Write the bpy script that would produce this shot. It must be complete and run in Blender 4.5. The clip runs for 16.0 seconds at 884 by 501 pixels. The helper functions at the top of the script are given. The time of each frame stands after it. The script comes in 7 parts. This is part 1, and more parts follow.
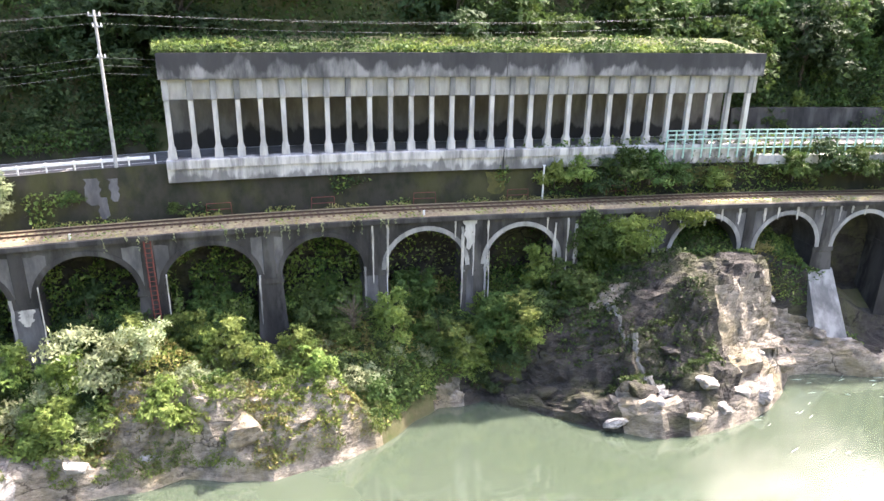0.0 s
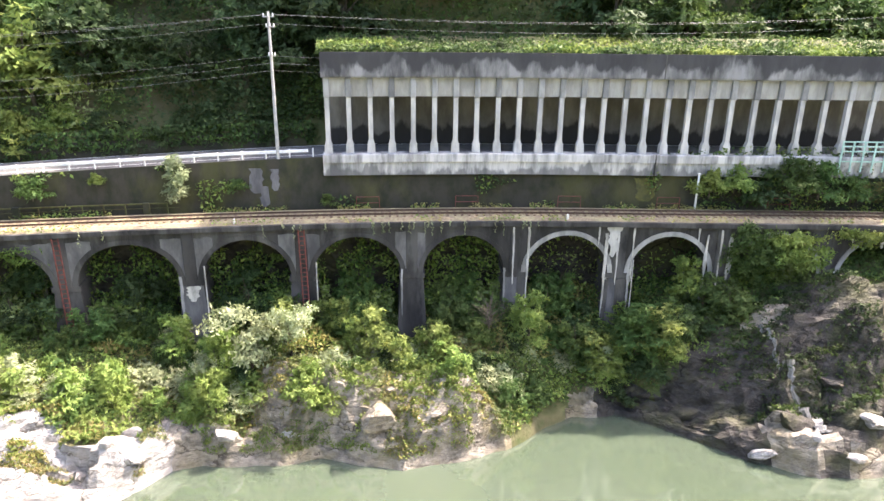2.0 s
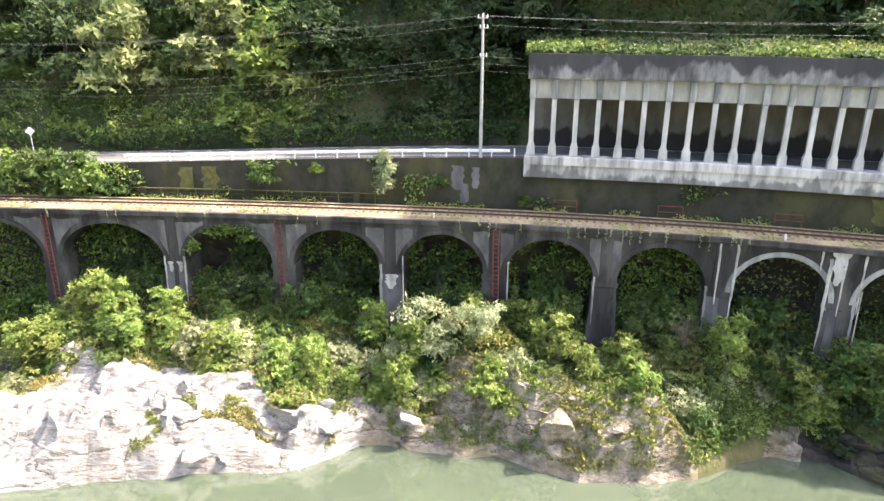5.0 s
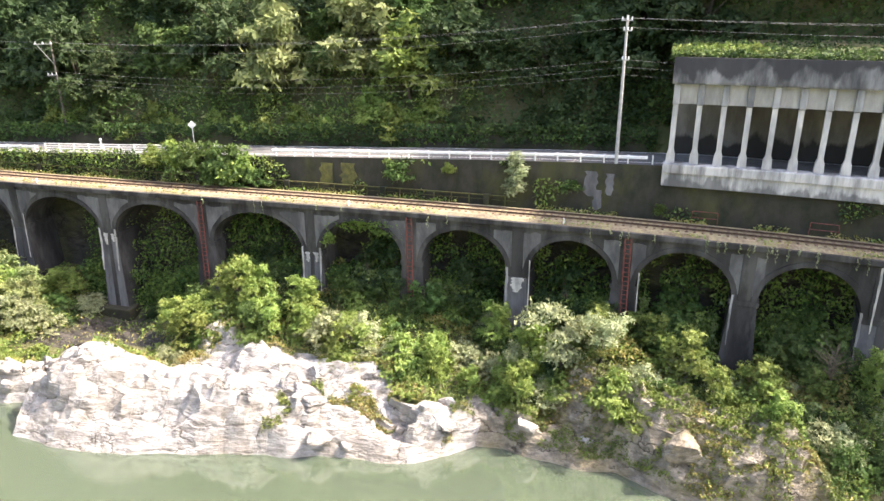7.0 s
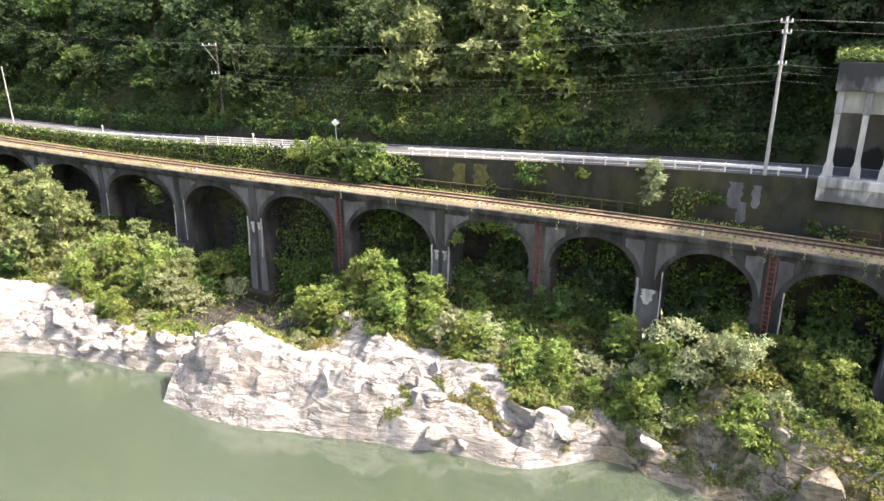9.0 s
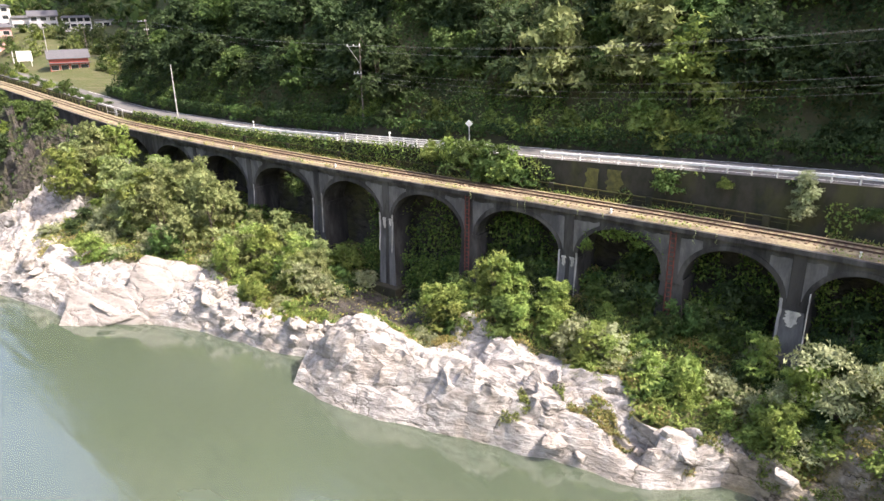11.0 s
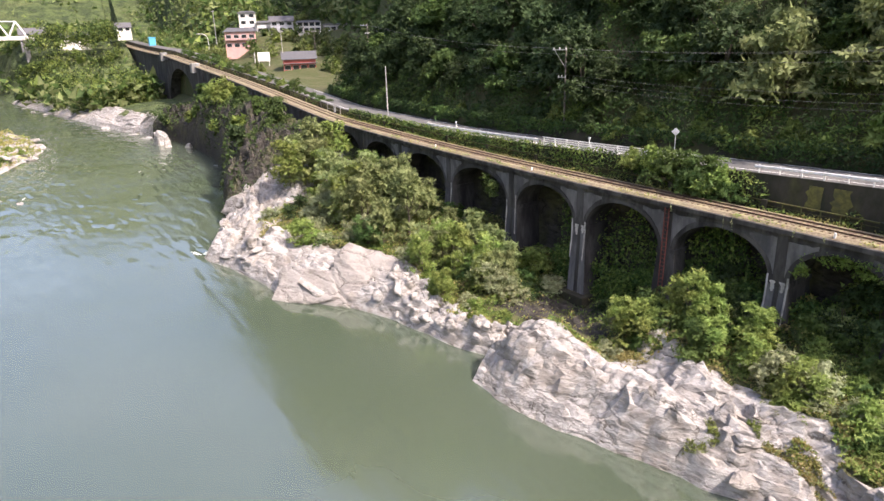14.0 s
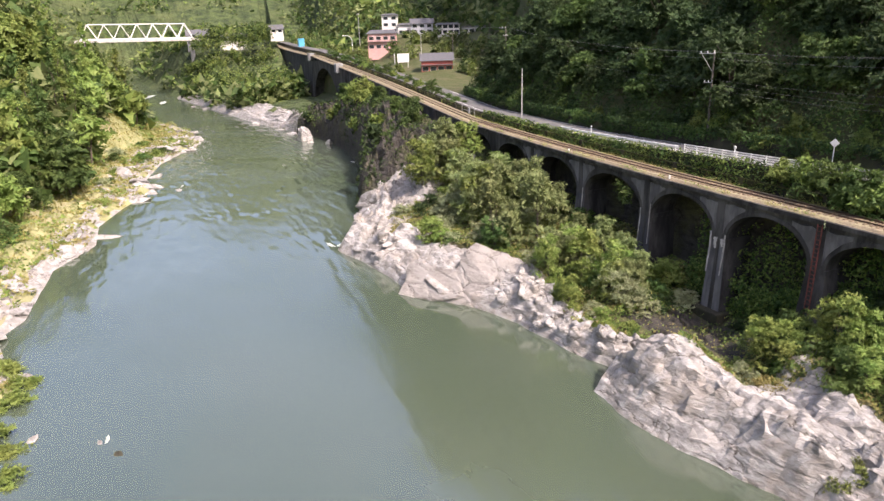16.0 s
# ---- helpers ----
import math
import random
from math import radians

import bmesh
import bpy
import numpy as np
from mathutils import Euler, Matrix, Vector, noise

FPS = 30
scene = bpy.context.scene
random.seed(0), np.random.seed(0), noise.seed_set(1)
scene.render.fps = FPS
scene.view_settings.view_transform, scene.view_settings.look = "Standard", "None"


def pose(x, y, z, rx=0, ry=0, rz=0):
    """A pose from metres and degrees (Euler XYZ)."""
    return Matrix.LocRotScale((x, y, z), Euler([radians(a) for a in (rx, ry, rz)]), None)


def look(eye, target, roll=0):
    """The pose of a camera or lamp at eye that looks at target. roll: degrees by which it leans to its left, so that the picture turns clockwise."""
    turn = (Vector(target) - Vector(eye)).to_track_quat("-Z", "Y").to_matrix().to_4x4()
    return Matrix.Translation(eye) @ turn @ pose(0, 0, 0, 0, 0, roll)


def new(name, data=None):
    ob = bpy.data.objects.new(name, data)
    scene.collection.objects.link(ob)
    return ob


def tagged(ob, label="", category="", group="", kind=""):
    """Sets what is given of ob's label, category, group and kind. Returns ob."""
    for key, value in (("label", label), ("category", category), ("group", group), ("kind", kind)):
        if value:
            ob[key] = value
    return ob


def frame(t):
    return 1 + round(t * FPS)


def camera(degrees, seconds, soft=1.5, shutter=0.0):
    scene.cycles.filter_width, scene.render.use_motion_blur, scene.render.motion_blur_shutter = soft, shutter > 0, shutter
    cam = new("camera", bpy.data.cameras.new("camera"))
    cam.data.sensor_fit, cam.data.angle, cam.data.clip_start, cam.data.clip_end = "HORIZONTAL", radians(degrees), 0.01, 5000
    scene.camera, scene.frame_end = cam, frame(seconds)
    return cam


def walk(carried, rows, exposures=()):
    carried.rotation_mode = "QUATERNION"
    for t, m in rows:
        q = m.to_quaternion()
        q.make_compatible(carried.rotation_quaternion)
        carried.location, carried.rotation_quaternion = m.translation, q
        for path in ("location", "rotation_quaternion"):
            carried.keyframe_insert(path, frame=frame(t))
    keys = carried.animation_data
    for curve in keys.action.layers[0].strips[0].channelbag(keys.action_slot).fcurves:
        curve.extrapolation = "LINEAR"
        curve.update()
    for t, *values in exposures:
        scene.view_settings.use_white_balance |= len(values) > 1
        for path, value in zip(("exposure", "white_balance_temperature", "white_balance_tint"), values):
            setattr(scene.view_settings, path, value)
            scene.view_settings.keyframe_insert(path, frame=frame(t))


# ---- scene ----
cam = camera(65.4, 16.0, soft=1.5)
PATH = [
    (0, (-0.382, -0.861, 33.132), (0.283, 0.902, 32.461), 0.9),
    (0.5, (-0.499, -0.733, 33.135), (0.07, 1.063, 32.463), 0.8),
    (1, (-0.62, -0.612, 33.141), (-0.149, 1.211, 32.467), 0.7),
    (1.5, (-0.734, -0.517, 33.151), (-0.356, 1.327, 32.476), 0.6),
    (2, (-0.815, -0.457, 33.159), (-0.526, 1.403, 32.483), 0.6),
    (2.5, (-0.885, -0.411, 33.165), (-0.684, 1.461, 32.489), 0.5),
    (3, (-0.941, -0.353, 33.175), (-0.831, 1.526, 32.497), 0.4),
    (3.5, (-1.015, -0.297, 33.191), (-0.994, 1.584, 32.513), 0.3),
    (4, (-1.097, -0.218, 33.206), (-1.167, 1.662, 32.527), 0.2),
    (6.5, (-1.455, 0.025, 33.455), (-1.97, 1.834, 32.775), -0.3),
    (7, (-1.506, 0.031, 33.476), (-2.108, 1.814, 32.797), -0.4),
    (7.5, (-1.536, 0.034, 33.485), (-2.224, 1.786, 32.809), -0.5),
    (8, (-1.546, 0.023, 33.491), (-2.318, 1.74, 32.816), -0.6),
    (8.5, (-1.561, 0.005, 33.496), (-2.417, 1.683, 32.824), -0.7),
    (9, (-1.578, -0.016, 33.51), (-2.515, 1.619, 32.84), -0.8),
    (11.5, (-1.871, 0.086, 33.668), (-3.172, 1.454, 33.008), -1.3),
    (12, (-1.926, 0.158, 33.676), (-3.293, 1.462, 33.019), -1.4),
    (12.5, (-1.982, 0.23, 33.674), (-3.411, 1.467, 33.019), -1.5),
    (13, (-2.037, 0.255, 33.67), (-3.524, 1.423, 33.019), -1.6),
    (13.5, (-2.091, 0.219, 33.672), (-3.633, 1.317, 33.025), -1.7),
    (14, (-2.11, 0.144, 33.668), (-3.703, 1.169, 33.026), -1.7),
    (14.5, (-2.132, 0.06, 33.663), (-3.772, 1.009, 33.024), -1.7),
    (15, (-2.192, -0.019, 33.656), (-3.877, 0.852, 33.022), -1.7),
    (15.5, (-2.225, -0.098, 33.652), (-3.95, 0.693, 33.022), -1.6),
    (16, (-2.264, -0.181, 33.65), (-4.026, 0.529, 33.024), -1.7),
]
walk(cam, [(t, look(eye, target, roll)) for t, eye, target, roll in PATH], [(0, 2.72, 6750, 20), (3.5, 2.76, 7100, 19), (7, 2.44, 7100, 18), (9, 2.12, 7050, 18), (11.5, 1.8, 6900, 21), (13, 1.6, 6800, 22), (16, 1.3, 6800, 24)])

# ---- light ----
SUN_AZ, SUN_EL = 67.0, 51.0
world = bpy.data.worlds.new("sky")
scene.world = world
world.use_nodes = True
wn = world.node_tree.nodes
sky = wn.new("ShaderNodeTexSky")
sky.sky_type = "NISHITA"
sky.sun_disc = False
sky.sun_elevation, sky.sun_rotation = radians(SUN_EL), radians(SUN_AZ)
sky.air_density, sky.dust_density = 1.0, 4.0
wn["Background"].inputs["Strength"].default_value = 0.15
world.node_tree.links.new(sky.outputs["Color"], wn["Background"].inputs["Color"])
sun = new("sun", bpy.data.lights.new("sun", "SUN"))
sun.data.energy, sun.data.angle, sun.data.color = 3.0, radians(0.6), (1.0, 0.95, 0.86)
sx, sy, sz = (math.sin(radians(SUN_AZ)) * math.cos(radians(SUN_EL)), math.cos(radians(SUN_AZ)) * math.cos(radians(SUN_EL)), math.sin(radians(SUN_EL)))
sun.matrix_world = look((300 * sx, 300 * sy, 300 * sz), (0, 0, 0))

# ---- materials ----


def mat(name, c1, c2, rough=0.85, scale=3.0, c3=None, scale3=0.4, bump=0.3, bump_scale=None, metal=0.0, island=0.0, objrand=0.0, stretch=(1, 1, 1), lo=0.4, hi=0.62, spec=0.3, amount3=0.6, dist=0.05, cracks=0.0):
    """Two-scale noise between c1 and c2, with larger patches of c3, and a fine bump."""
    m = bpy.data.materials.new(name)
    m.use_nodes = True
    n, l = m.node_tree.nodes, m.node_tree.links
    b = n["Principled BSDF"]
    geo = n.new("ShaderNodeNewGeometry")
    mp = n.new("ShaderNodeMapping")
    mp.inputs["Scale"].default_value = stretch
    l.new(geo.outputs["Position"], mp.inputs["Vector"])

    def noise_tex(s, detail=8.0):
        t = n.new("ShaderNodeTexNoise")
        t.inputs["Scale"].default_value = s
        t.inputs["Detail"].default_value = detail
        t.inputs["Roughness"].default_value = 0.62
        l.new(mp.outputs["Vector"], t.inputs["Vector"])
        return t

    def ramp(src, a, z):
        r = n.new("ShaderNodeMapRange")
        r.inputs["From Min"].default_value, r.inputs["From Max"].default_value = a, z
        l.new(src, r.inputs["Value"])
        return r.outputs["Result"]

    def mix(f, a, c):
        x = n.new("ShaderNodeMix")
        x.data_type = "RGBA"
        if isinstance(f, float):
            x.inputs["Factor"].default_value = f
        else:
            l.new(f, x.inputs["Factor"])
        for sock, v in ((x.inputs["A"], a), (x.inputs["B"], c)):
            if isinstance(v, tuple):
                sock.default_value = (*v, 1)
            else:
                l.new(v, sock)
        return x.outputs["Result"]

    t1 = noise_tex(scale)
    col = mix(ramp(t1.outputs["Fac"], lo, hi), c1, c2)
    if c3:
        t3 = noise_tex(scale3, 5.0)
        f3 = n.new("ShaderNodeMath")
        f3.operation = "MULTIPLY"
        l.new(ramp(t3.outputs["Fac"], 0.48, 0.62), f3.inputs[0])
        f3.inputs[1].default_value = amount3
        col = mix(f3.outputs[0], col, c3)
    height = None
    if cracks:
        # tilted strata: thin dark partings, broken by larger noise
        tm = n.new("ShaderNodeMapping")
        tm.inputs["Rotation"].default_value = (0.5, 0.32, 0.6)
        tm.inputs["Scale"].default_value = (0.45, 0.65, 1.5)
        l.new(geo.outputs["Position"], tm.inputs["Vector"])
        ts = n.new("ShaderNodeTexNoise")
        ts.inputs["Scale"].default_value, ts.inputs["Detail"].default_value, ts.inputs["Roughness"].default_value = cracks, 7.0, 0.68
        l.new(tm.outputs["Vector"], ts.inputs["Vector"])
        height = ts.outputs["Fac"]
        f = n.new("ShaderNodeMath")
        f.operation = "MULTIPLY"
        l.new(ramp(ts.outputs["Fac"], 0.47, 0.36), f.inputs[0])
        f.inputs[1].default_value = 0.5
        col = mix(f.outputs[0], col, (c2[0] * 0.4, c2[1] * 0.37, c2[2] * 0.33))
        # open joints between blocks
        wob = noise_tex(0.9, 3.0)
        va = n.new("ShaderNodeVectorMath")
        va.operation = "MULTIPLY_ADD"
        l.new(wob.outputs["Color"], va.inputs[0])
        va.inputs[1].default_value = (1.3, 1.3, 1.3)
        l.new(geo.outputs["Position"], va.inputs[2])
        vm = n.new("ShaderNodeMapping")
        vm.inputs["Rotation"].default_value = (0.35, -0.25, 0.5)
        vm.inputs["Scale"].default_value = (0.15, 0.3, 0.42)
        l.new(va.outputs["Vector"], vm.inputs["Vector"])
        vo = n.new("ShaderNodeTexVoronoi")
        vo.feature = "DISTANCE_TO_EDGE"
        vo.inputs["Scale"].default_value = 1.0
        l.new(vm.outputs["Vector"], vo.inputs["Vector"])
        gap = n.new("ShaderNodeMath")
        gap.operation = "MULTIPLY"
        l.new(ramp(vo.outputs["Distance"], 0.022, 0.004), gap.inputs[0])
        l.new(ramp(noise_tex(0.45, 3.0).outputs["Fac"], 0.42, 0.6), gap.inputs[1])
        col = mix(gap.outputs[0], col, (c2[0] * 0.4, c2[1] * 0.37, c2[2] * 0.33))
        hj = n.new("ShaderNodeMath")
        hj.operation = "MULTIPLY_ADD"
        l.new(ramp(vo.outputs["Distance"], 0.0, 0.1), hj.inputs[0])
        hj.inputs[1].default_value = 0.25
        l.new(height, hj.inputs[2])
        height = hj.outputs[0]
    if island or objrand:
        hs = n.new("ShaderNodeHueSaturation")
        add = n.new("ShaderNodeMath")
        add.operation = "MULTIPLY_ADD"
        oi = n.new("ShaderNodeObjectInfo")
        l.new(geo.outputs["Random Per Island"], add.inputs[0])
        add.inputs[1].default_value = island
        a2 = n.new("ShaderNodeMath")
        a2.operation = "MULTIPLY_ADD"
        l.new(oi.outputs["Random"], a2.inputs[0])
        a2.inputs[1].default_value = objrand
        a2.inputs[2].default_value = 1.0 - 0.5 * (island + objrand)
        l.new(a2.outputs[0], add.inputs[2])
        l.new(add.outputs[0], hs.inputs["Value"])
        hu = n.new("ShaderNodeMapRange")
        hu.inputs["To Min"].default_value, hu.inputs["To Max"].default_value = 0.5 - 0.014, 0.5 + 0.014
        l.new(oi.outputs["Random"], hu.inputs["Value"])
        l.new(hu.outputs["Result"], hs.inputs["Hue"])
        l.new(col, hs.inputs["Color"])
        col = hs.outputs["Color"]
    l.new(col, b.inputs["Base Color"])
    b.inputs["Roughness"].default_value = rough
    b.inputs["Metallic"].default_value = metal
    b.inputs["Specular IOR Level"].default_value = spec
    if bump:
        tb = noise_tex(bump_scale or scale * 4, 6.0)
        bp = n.new("ShaderNodeBump")
        bp.inputs["Strength"].default_value = bump
        bp.inputs["Distance"].default_value = dist
        l.new(tb.outputs["Fac"], bp.inputs["Height"])
        last = bp
        if height is not None:
            last = n.new("ShaderNodeBump")
            last.inputs["Strength"].default_value = 1.0
            last.inputs["Distance"].default_value = 0.45
            l.new(height, last.inputs["Height"])
            l.new(bp.outputs["Normal"], last.inputs["Normal"])
        l.new(last.outputs["Normal"], b.inputs["Normal"])
    return m


def ragged_darkening(m, z0, z1, colour, scale=1.1, amount=0.9):
    """Darkening with a ragged edge, solid at height z1 and gone at z0."""
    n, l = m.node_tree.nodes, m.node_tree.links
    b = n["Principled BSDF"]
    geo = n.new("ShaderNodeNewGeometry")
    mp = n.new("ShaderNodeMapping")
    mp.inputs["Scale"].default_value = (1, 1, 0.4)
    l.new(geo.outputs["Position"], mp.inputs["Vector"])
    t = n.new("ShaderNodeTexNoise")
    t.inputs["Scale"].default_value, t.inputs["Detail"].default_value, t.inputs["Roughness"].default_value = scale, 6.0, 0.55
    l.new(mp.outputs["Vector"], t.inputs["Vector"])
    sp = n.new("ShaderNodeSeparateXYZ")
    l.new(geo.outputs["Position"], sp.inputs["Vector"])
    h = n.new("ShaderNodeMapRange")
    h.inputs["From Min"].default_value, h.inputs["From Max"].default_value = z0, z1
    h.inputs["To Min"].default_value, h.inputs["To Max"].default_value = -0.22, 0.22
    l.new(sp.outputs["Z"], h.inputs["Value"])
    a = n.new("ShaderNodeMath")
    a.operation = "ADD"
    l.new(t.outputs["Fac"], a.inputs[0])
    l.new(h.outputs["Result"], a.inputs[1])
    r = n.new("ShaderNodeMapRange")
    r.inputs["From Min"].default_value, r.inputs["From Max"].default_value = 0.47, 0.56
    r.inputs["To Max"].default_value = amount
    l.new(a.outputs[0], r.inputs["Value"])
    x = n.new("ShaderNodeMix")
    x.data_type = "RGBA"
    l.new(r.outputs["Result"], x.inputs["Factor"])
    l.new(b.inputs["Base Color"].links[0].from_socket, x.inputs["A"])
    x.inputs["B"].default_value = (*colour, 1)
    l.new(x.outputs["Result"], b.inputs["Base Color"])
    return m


def leafy(name, c1, c2, c3, gloss=0.65, through_light=0.35):
    """Leaf colours that vary leaf by leaf and plant by plant, with some light passing through."""
    m = mat(name, c1, c2, rough=gloss, scale=0.9, c3=c3, scale3=0.25, bump=0, island=0.5, objrand=0.4, spec=0.2)
    n, l = m.node_tree.nodes, m.node_tree.links
    b, out = n["Principled BSDF"], n["Material Output"]
    tr = n.new("ShaderNodeBsdfTranslucent")
    l.new(b.inputs["Base Color"].links[0].from_socket, tr.inputs["Color"])
    mx = n.new("ShaderNodeMixShader")
    mx.inputs["Fac"].default_value = through_light
    l.new(b.outputs["BSDF"], mx.inputs[1])
    l.new(tr.outputs["BSDF"], mx.inputs[2])
    l.new(mx.outputs["Shader"], out.inputs["Surface"])
    return m


M_ROCK = mat("pale_rock", (0.34, 0.3, 0.24), (0.15, 0.133, 0.107), scale=1.0, c3=(0.19, 0.16, 0.08), scale3=0.3, bump=0.8, bump_scale=2.2, stretch=(1, 1, 1.2), dist=0.15, rough=0.85, cracks=1.6)
M_ROCKW = mat("white_rock", (0.39, 0.38, 0.36), (0.23, 0.22, 0.205), scale=0.8, c3=(0.31, 0.275, 0.235), scale3=0.2, bump=0.7, bump_scale=1.8, stretch=(1, 1, 1.3), dist=0.14, rough=0.85, cracks=1.3)
# wet rock; its dark colour also paints shade on cliffs and under arches
M_ROCKD = mat("wet_shaded_rock", (0.062, 0.056, 0.049), (0.026, 0.024, 0.021), scale=0.7, c3=(0.075, 0.078, 0.03), scale3=0.3, bump=0.9, bump_scale=1.5, stretch=(1, 1, 1.0), dist=0.3, rough=0.8, cracks=1.3)
M_CONC = mat("weathered_concrete", (0.36, 0.355, 0.34), (0.19, 0.19, 0.185), scale=0.8, c3=(0.1, 0.1, 0.1), scale3=0.35, bump=0.3, bump_scale=6, stretch=(1, 1, 0.35), amount3=0.7)
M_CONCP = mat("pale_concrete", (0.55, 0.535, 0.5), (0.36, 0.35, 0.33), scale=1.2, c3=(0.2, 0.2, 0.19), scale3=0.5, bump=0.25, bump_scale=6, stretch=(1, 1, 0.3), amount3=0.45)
# black staining, with the river face's shade also lowered into the base colour
M_CONCD = mat("blackened_shaded_concrete", (0.05, 0.048, 0.046), (0.02, 0.0195, 0.019), scale=0.7, c3=(0.1, 0.097, 0.092), scale3=0.45, bump=0.35, bump_scale=5, stretch=(1, 1, 0.3), amount3=0.75)
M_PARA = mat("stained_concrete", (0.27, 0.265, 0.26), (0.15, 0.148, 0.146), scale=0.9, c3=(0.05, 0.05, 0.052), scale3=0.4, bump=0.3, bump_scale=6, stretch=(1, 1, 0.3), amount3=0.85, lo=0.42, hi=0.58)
# roof run-off, black at the parapet's head
ragged_darkening(M_PARA, 26.9, 29.1, (0.04, 0.039, 0.041), 0.55)
M_LEDGE = mat("streaked_ledge", (0.56, 0.545, 0.52), (0.3, 0.295, 0.28), scale=0.9, c3=(0.1, 0.1, 0.1), scale3=0.6, bump=0.25, bump_scale=6, stretch=(1, 1, 0.16), amount3=0.8, lo=0.42, hi=0.6)
# ledge darker towards its foot
ragged_darkening(M_LEDGE, 20.2, 18.4, (0.1, 0.1, 0.1), 0.9, 0.7)
M_LIME = mat("lime_streak", (0.5, 0.485, 0.45), (0.24, 0.235, 0.22), scale=1.6, bump=0.2, stretch=(1, 1, 0.4))
M_MOSSWALL = mat("mossy_wall", (0.042, 0.038, 0.028), (0.022, 0.025, 0.014), scale=0.9, amount3=0.45, c3=(0.085, 0.085, 0.025), scale3=0.22, bump=0.5, bump_scale=5, stretch=(1, 1, 0.6))
M_SOIL = mat("slope_soil", (0.075, 0.08, 0.03), (0.05, 0.07, 0.02), scale=1.0, c3=(0.12, 0.1, 0.06), scale3=0.2, bump=0.8, bump_scale=3, dist=0.2)
M_MEADOW = mat("dry_meadow", (0.31, 0.3, 0.15), (0.2, 0.215, 0.09), scale=0.5, c3=(0.3, 0.27, 0.17), scale3=0.12, bump=0.9, bump_scale=1.5, dist=0.4)
M_WOODS = mat("wooded_slope", (0.075, 0.105, 0.035), (0.025, 0.04, 0.014), scale=0.16, c3=(0.1, 0.12, 0.045), scale3=0.03, bump=1.0, bump_scale=0.2, dist=4.0)
M_BED = mat("river_bed", (0.1, 0.11, 0.08), (0.06, 0.07, 0.05), scale=0.5)
M_ASPH = mat("asphalt", (0.12, 0.12, 0.115), (0.08, 0.08, 0.078), scale=2.0, c3=(0.16, 0.155, 0.145), scale3=0.3, bump=0.2, bump_scale=30)
M_BALLAST = mat("dusty_ballast", (0.26, 0.215, 0.14), (0.15, 0.12, 0.08), scale=5.0, c3=(0.3, 0.28, 0.15), scale3=0.7, bump=0.9, bump_scale=14, dist=0.06)
M_SLEEPER = mat("old_sleeper", (0.2, 0.15, 0.1), (0.11, 0.08, 0.056), scale=6, bump=0.4, objrand=0.4)
M_RAIL = mat("rusty_rail", (0.12, 0.08, 0.055), (0.07, 0.05, 0.036), scale=5, rough=0.55, bump=0.2, metal=0.4)
M_RUST = mat("red_rusted_steel", (0.19, 0.055, 0.042), (0.09, 0.034, 0.028), scale=3, rough=0.7, bump=0.3)
M_WHITE = mat("white_paint", (0.78, 0.78, 0.76), (0.6, 0.6, 0.57), scale=4, rough=0.45, bump=0.05)
M_GREENP = mat("pale_green_paint", (0.42, 0.62, 0.54), (0.3, 0.48, 0.42), scale=3, rough=0.5, bump=0.05)
M_MOSSRAIL = mat("mossy_iron", (0.09, 0.1, 0.03), (0.06, 0.045, 0.02), scale=3, bump=0.3)
M_POLE = mat("pole_concrete", (0.42, 0.41, 0.39), (0.3, 0.3, 0.29), scale=2, bump=0.15)
M_WOODPOLE = mat("old_wooden_pole", (0.16, 0.14, 0.12), (0.09, 0.08, 0.07), scale=3, bump=0.3)
M_WIRE = mat("cable", (0.22, 0.22, 0.22), (0.16, 0.16, 0.16), rough=0.5, bump=0)
M_BARK = mat("bark", (0.12, 0.1, 0.075), (0.06, 0.05, 0.04), scale=3, bump=0.6, stretch=(1, 1, 0.4))
# bright and dark leaves also stand in for sunlit and shaded slopes
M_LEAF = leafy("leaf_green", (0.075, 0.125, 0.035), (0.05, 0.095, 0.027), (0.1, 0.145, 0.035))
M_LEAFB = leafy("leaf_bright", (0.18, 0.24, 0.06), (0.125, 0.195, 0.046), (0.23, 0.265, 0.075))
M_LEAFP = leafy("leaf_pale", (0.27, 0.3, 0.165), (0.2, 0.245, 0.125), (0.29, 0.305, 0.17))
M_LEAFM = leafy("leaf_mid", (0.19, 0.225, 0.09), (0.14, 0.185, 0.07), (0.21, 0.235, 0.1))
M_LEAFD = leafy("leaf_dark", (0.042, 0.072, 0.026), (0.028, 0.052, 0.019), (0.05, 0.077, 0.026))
M_GRASS = leafy("dry_grass", (0.28, 0.25, 0.085), (0.21, 0.21, 0.065), (0.3, 0.24, 0.12))


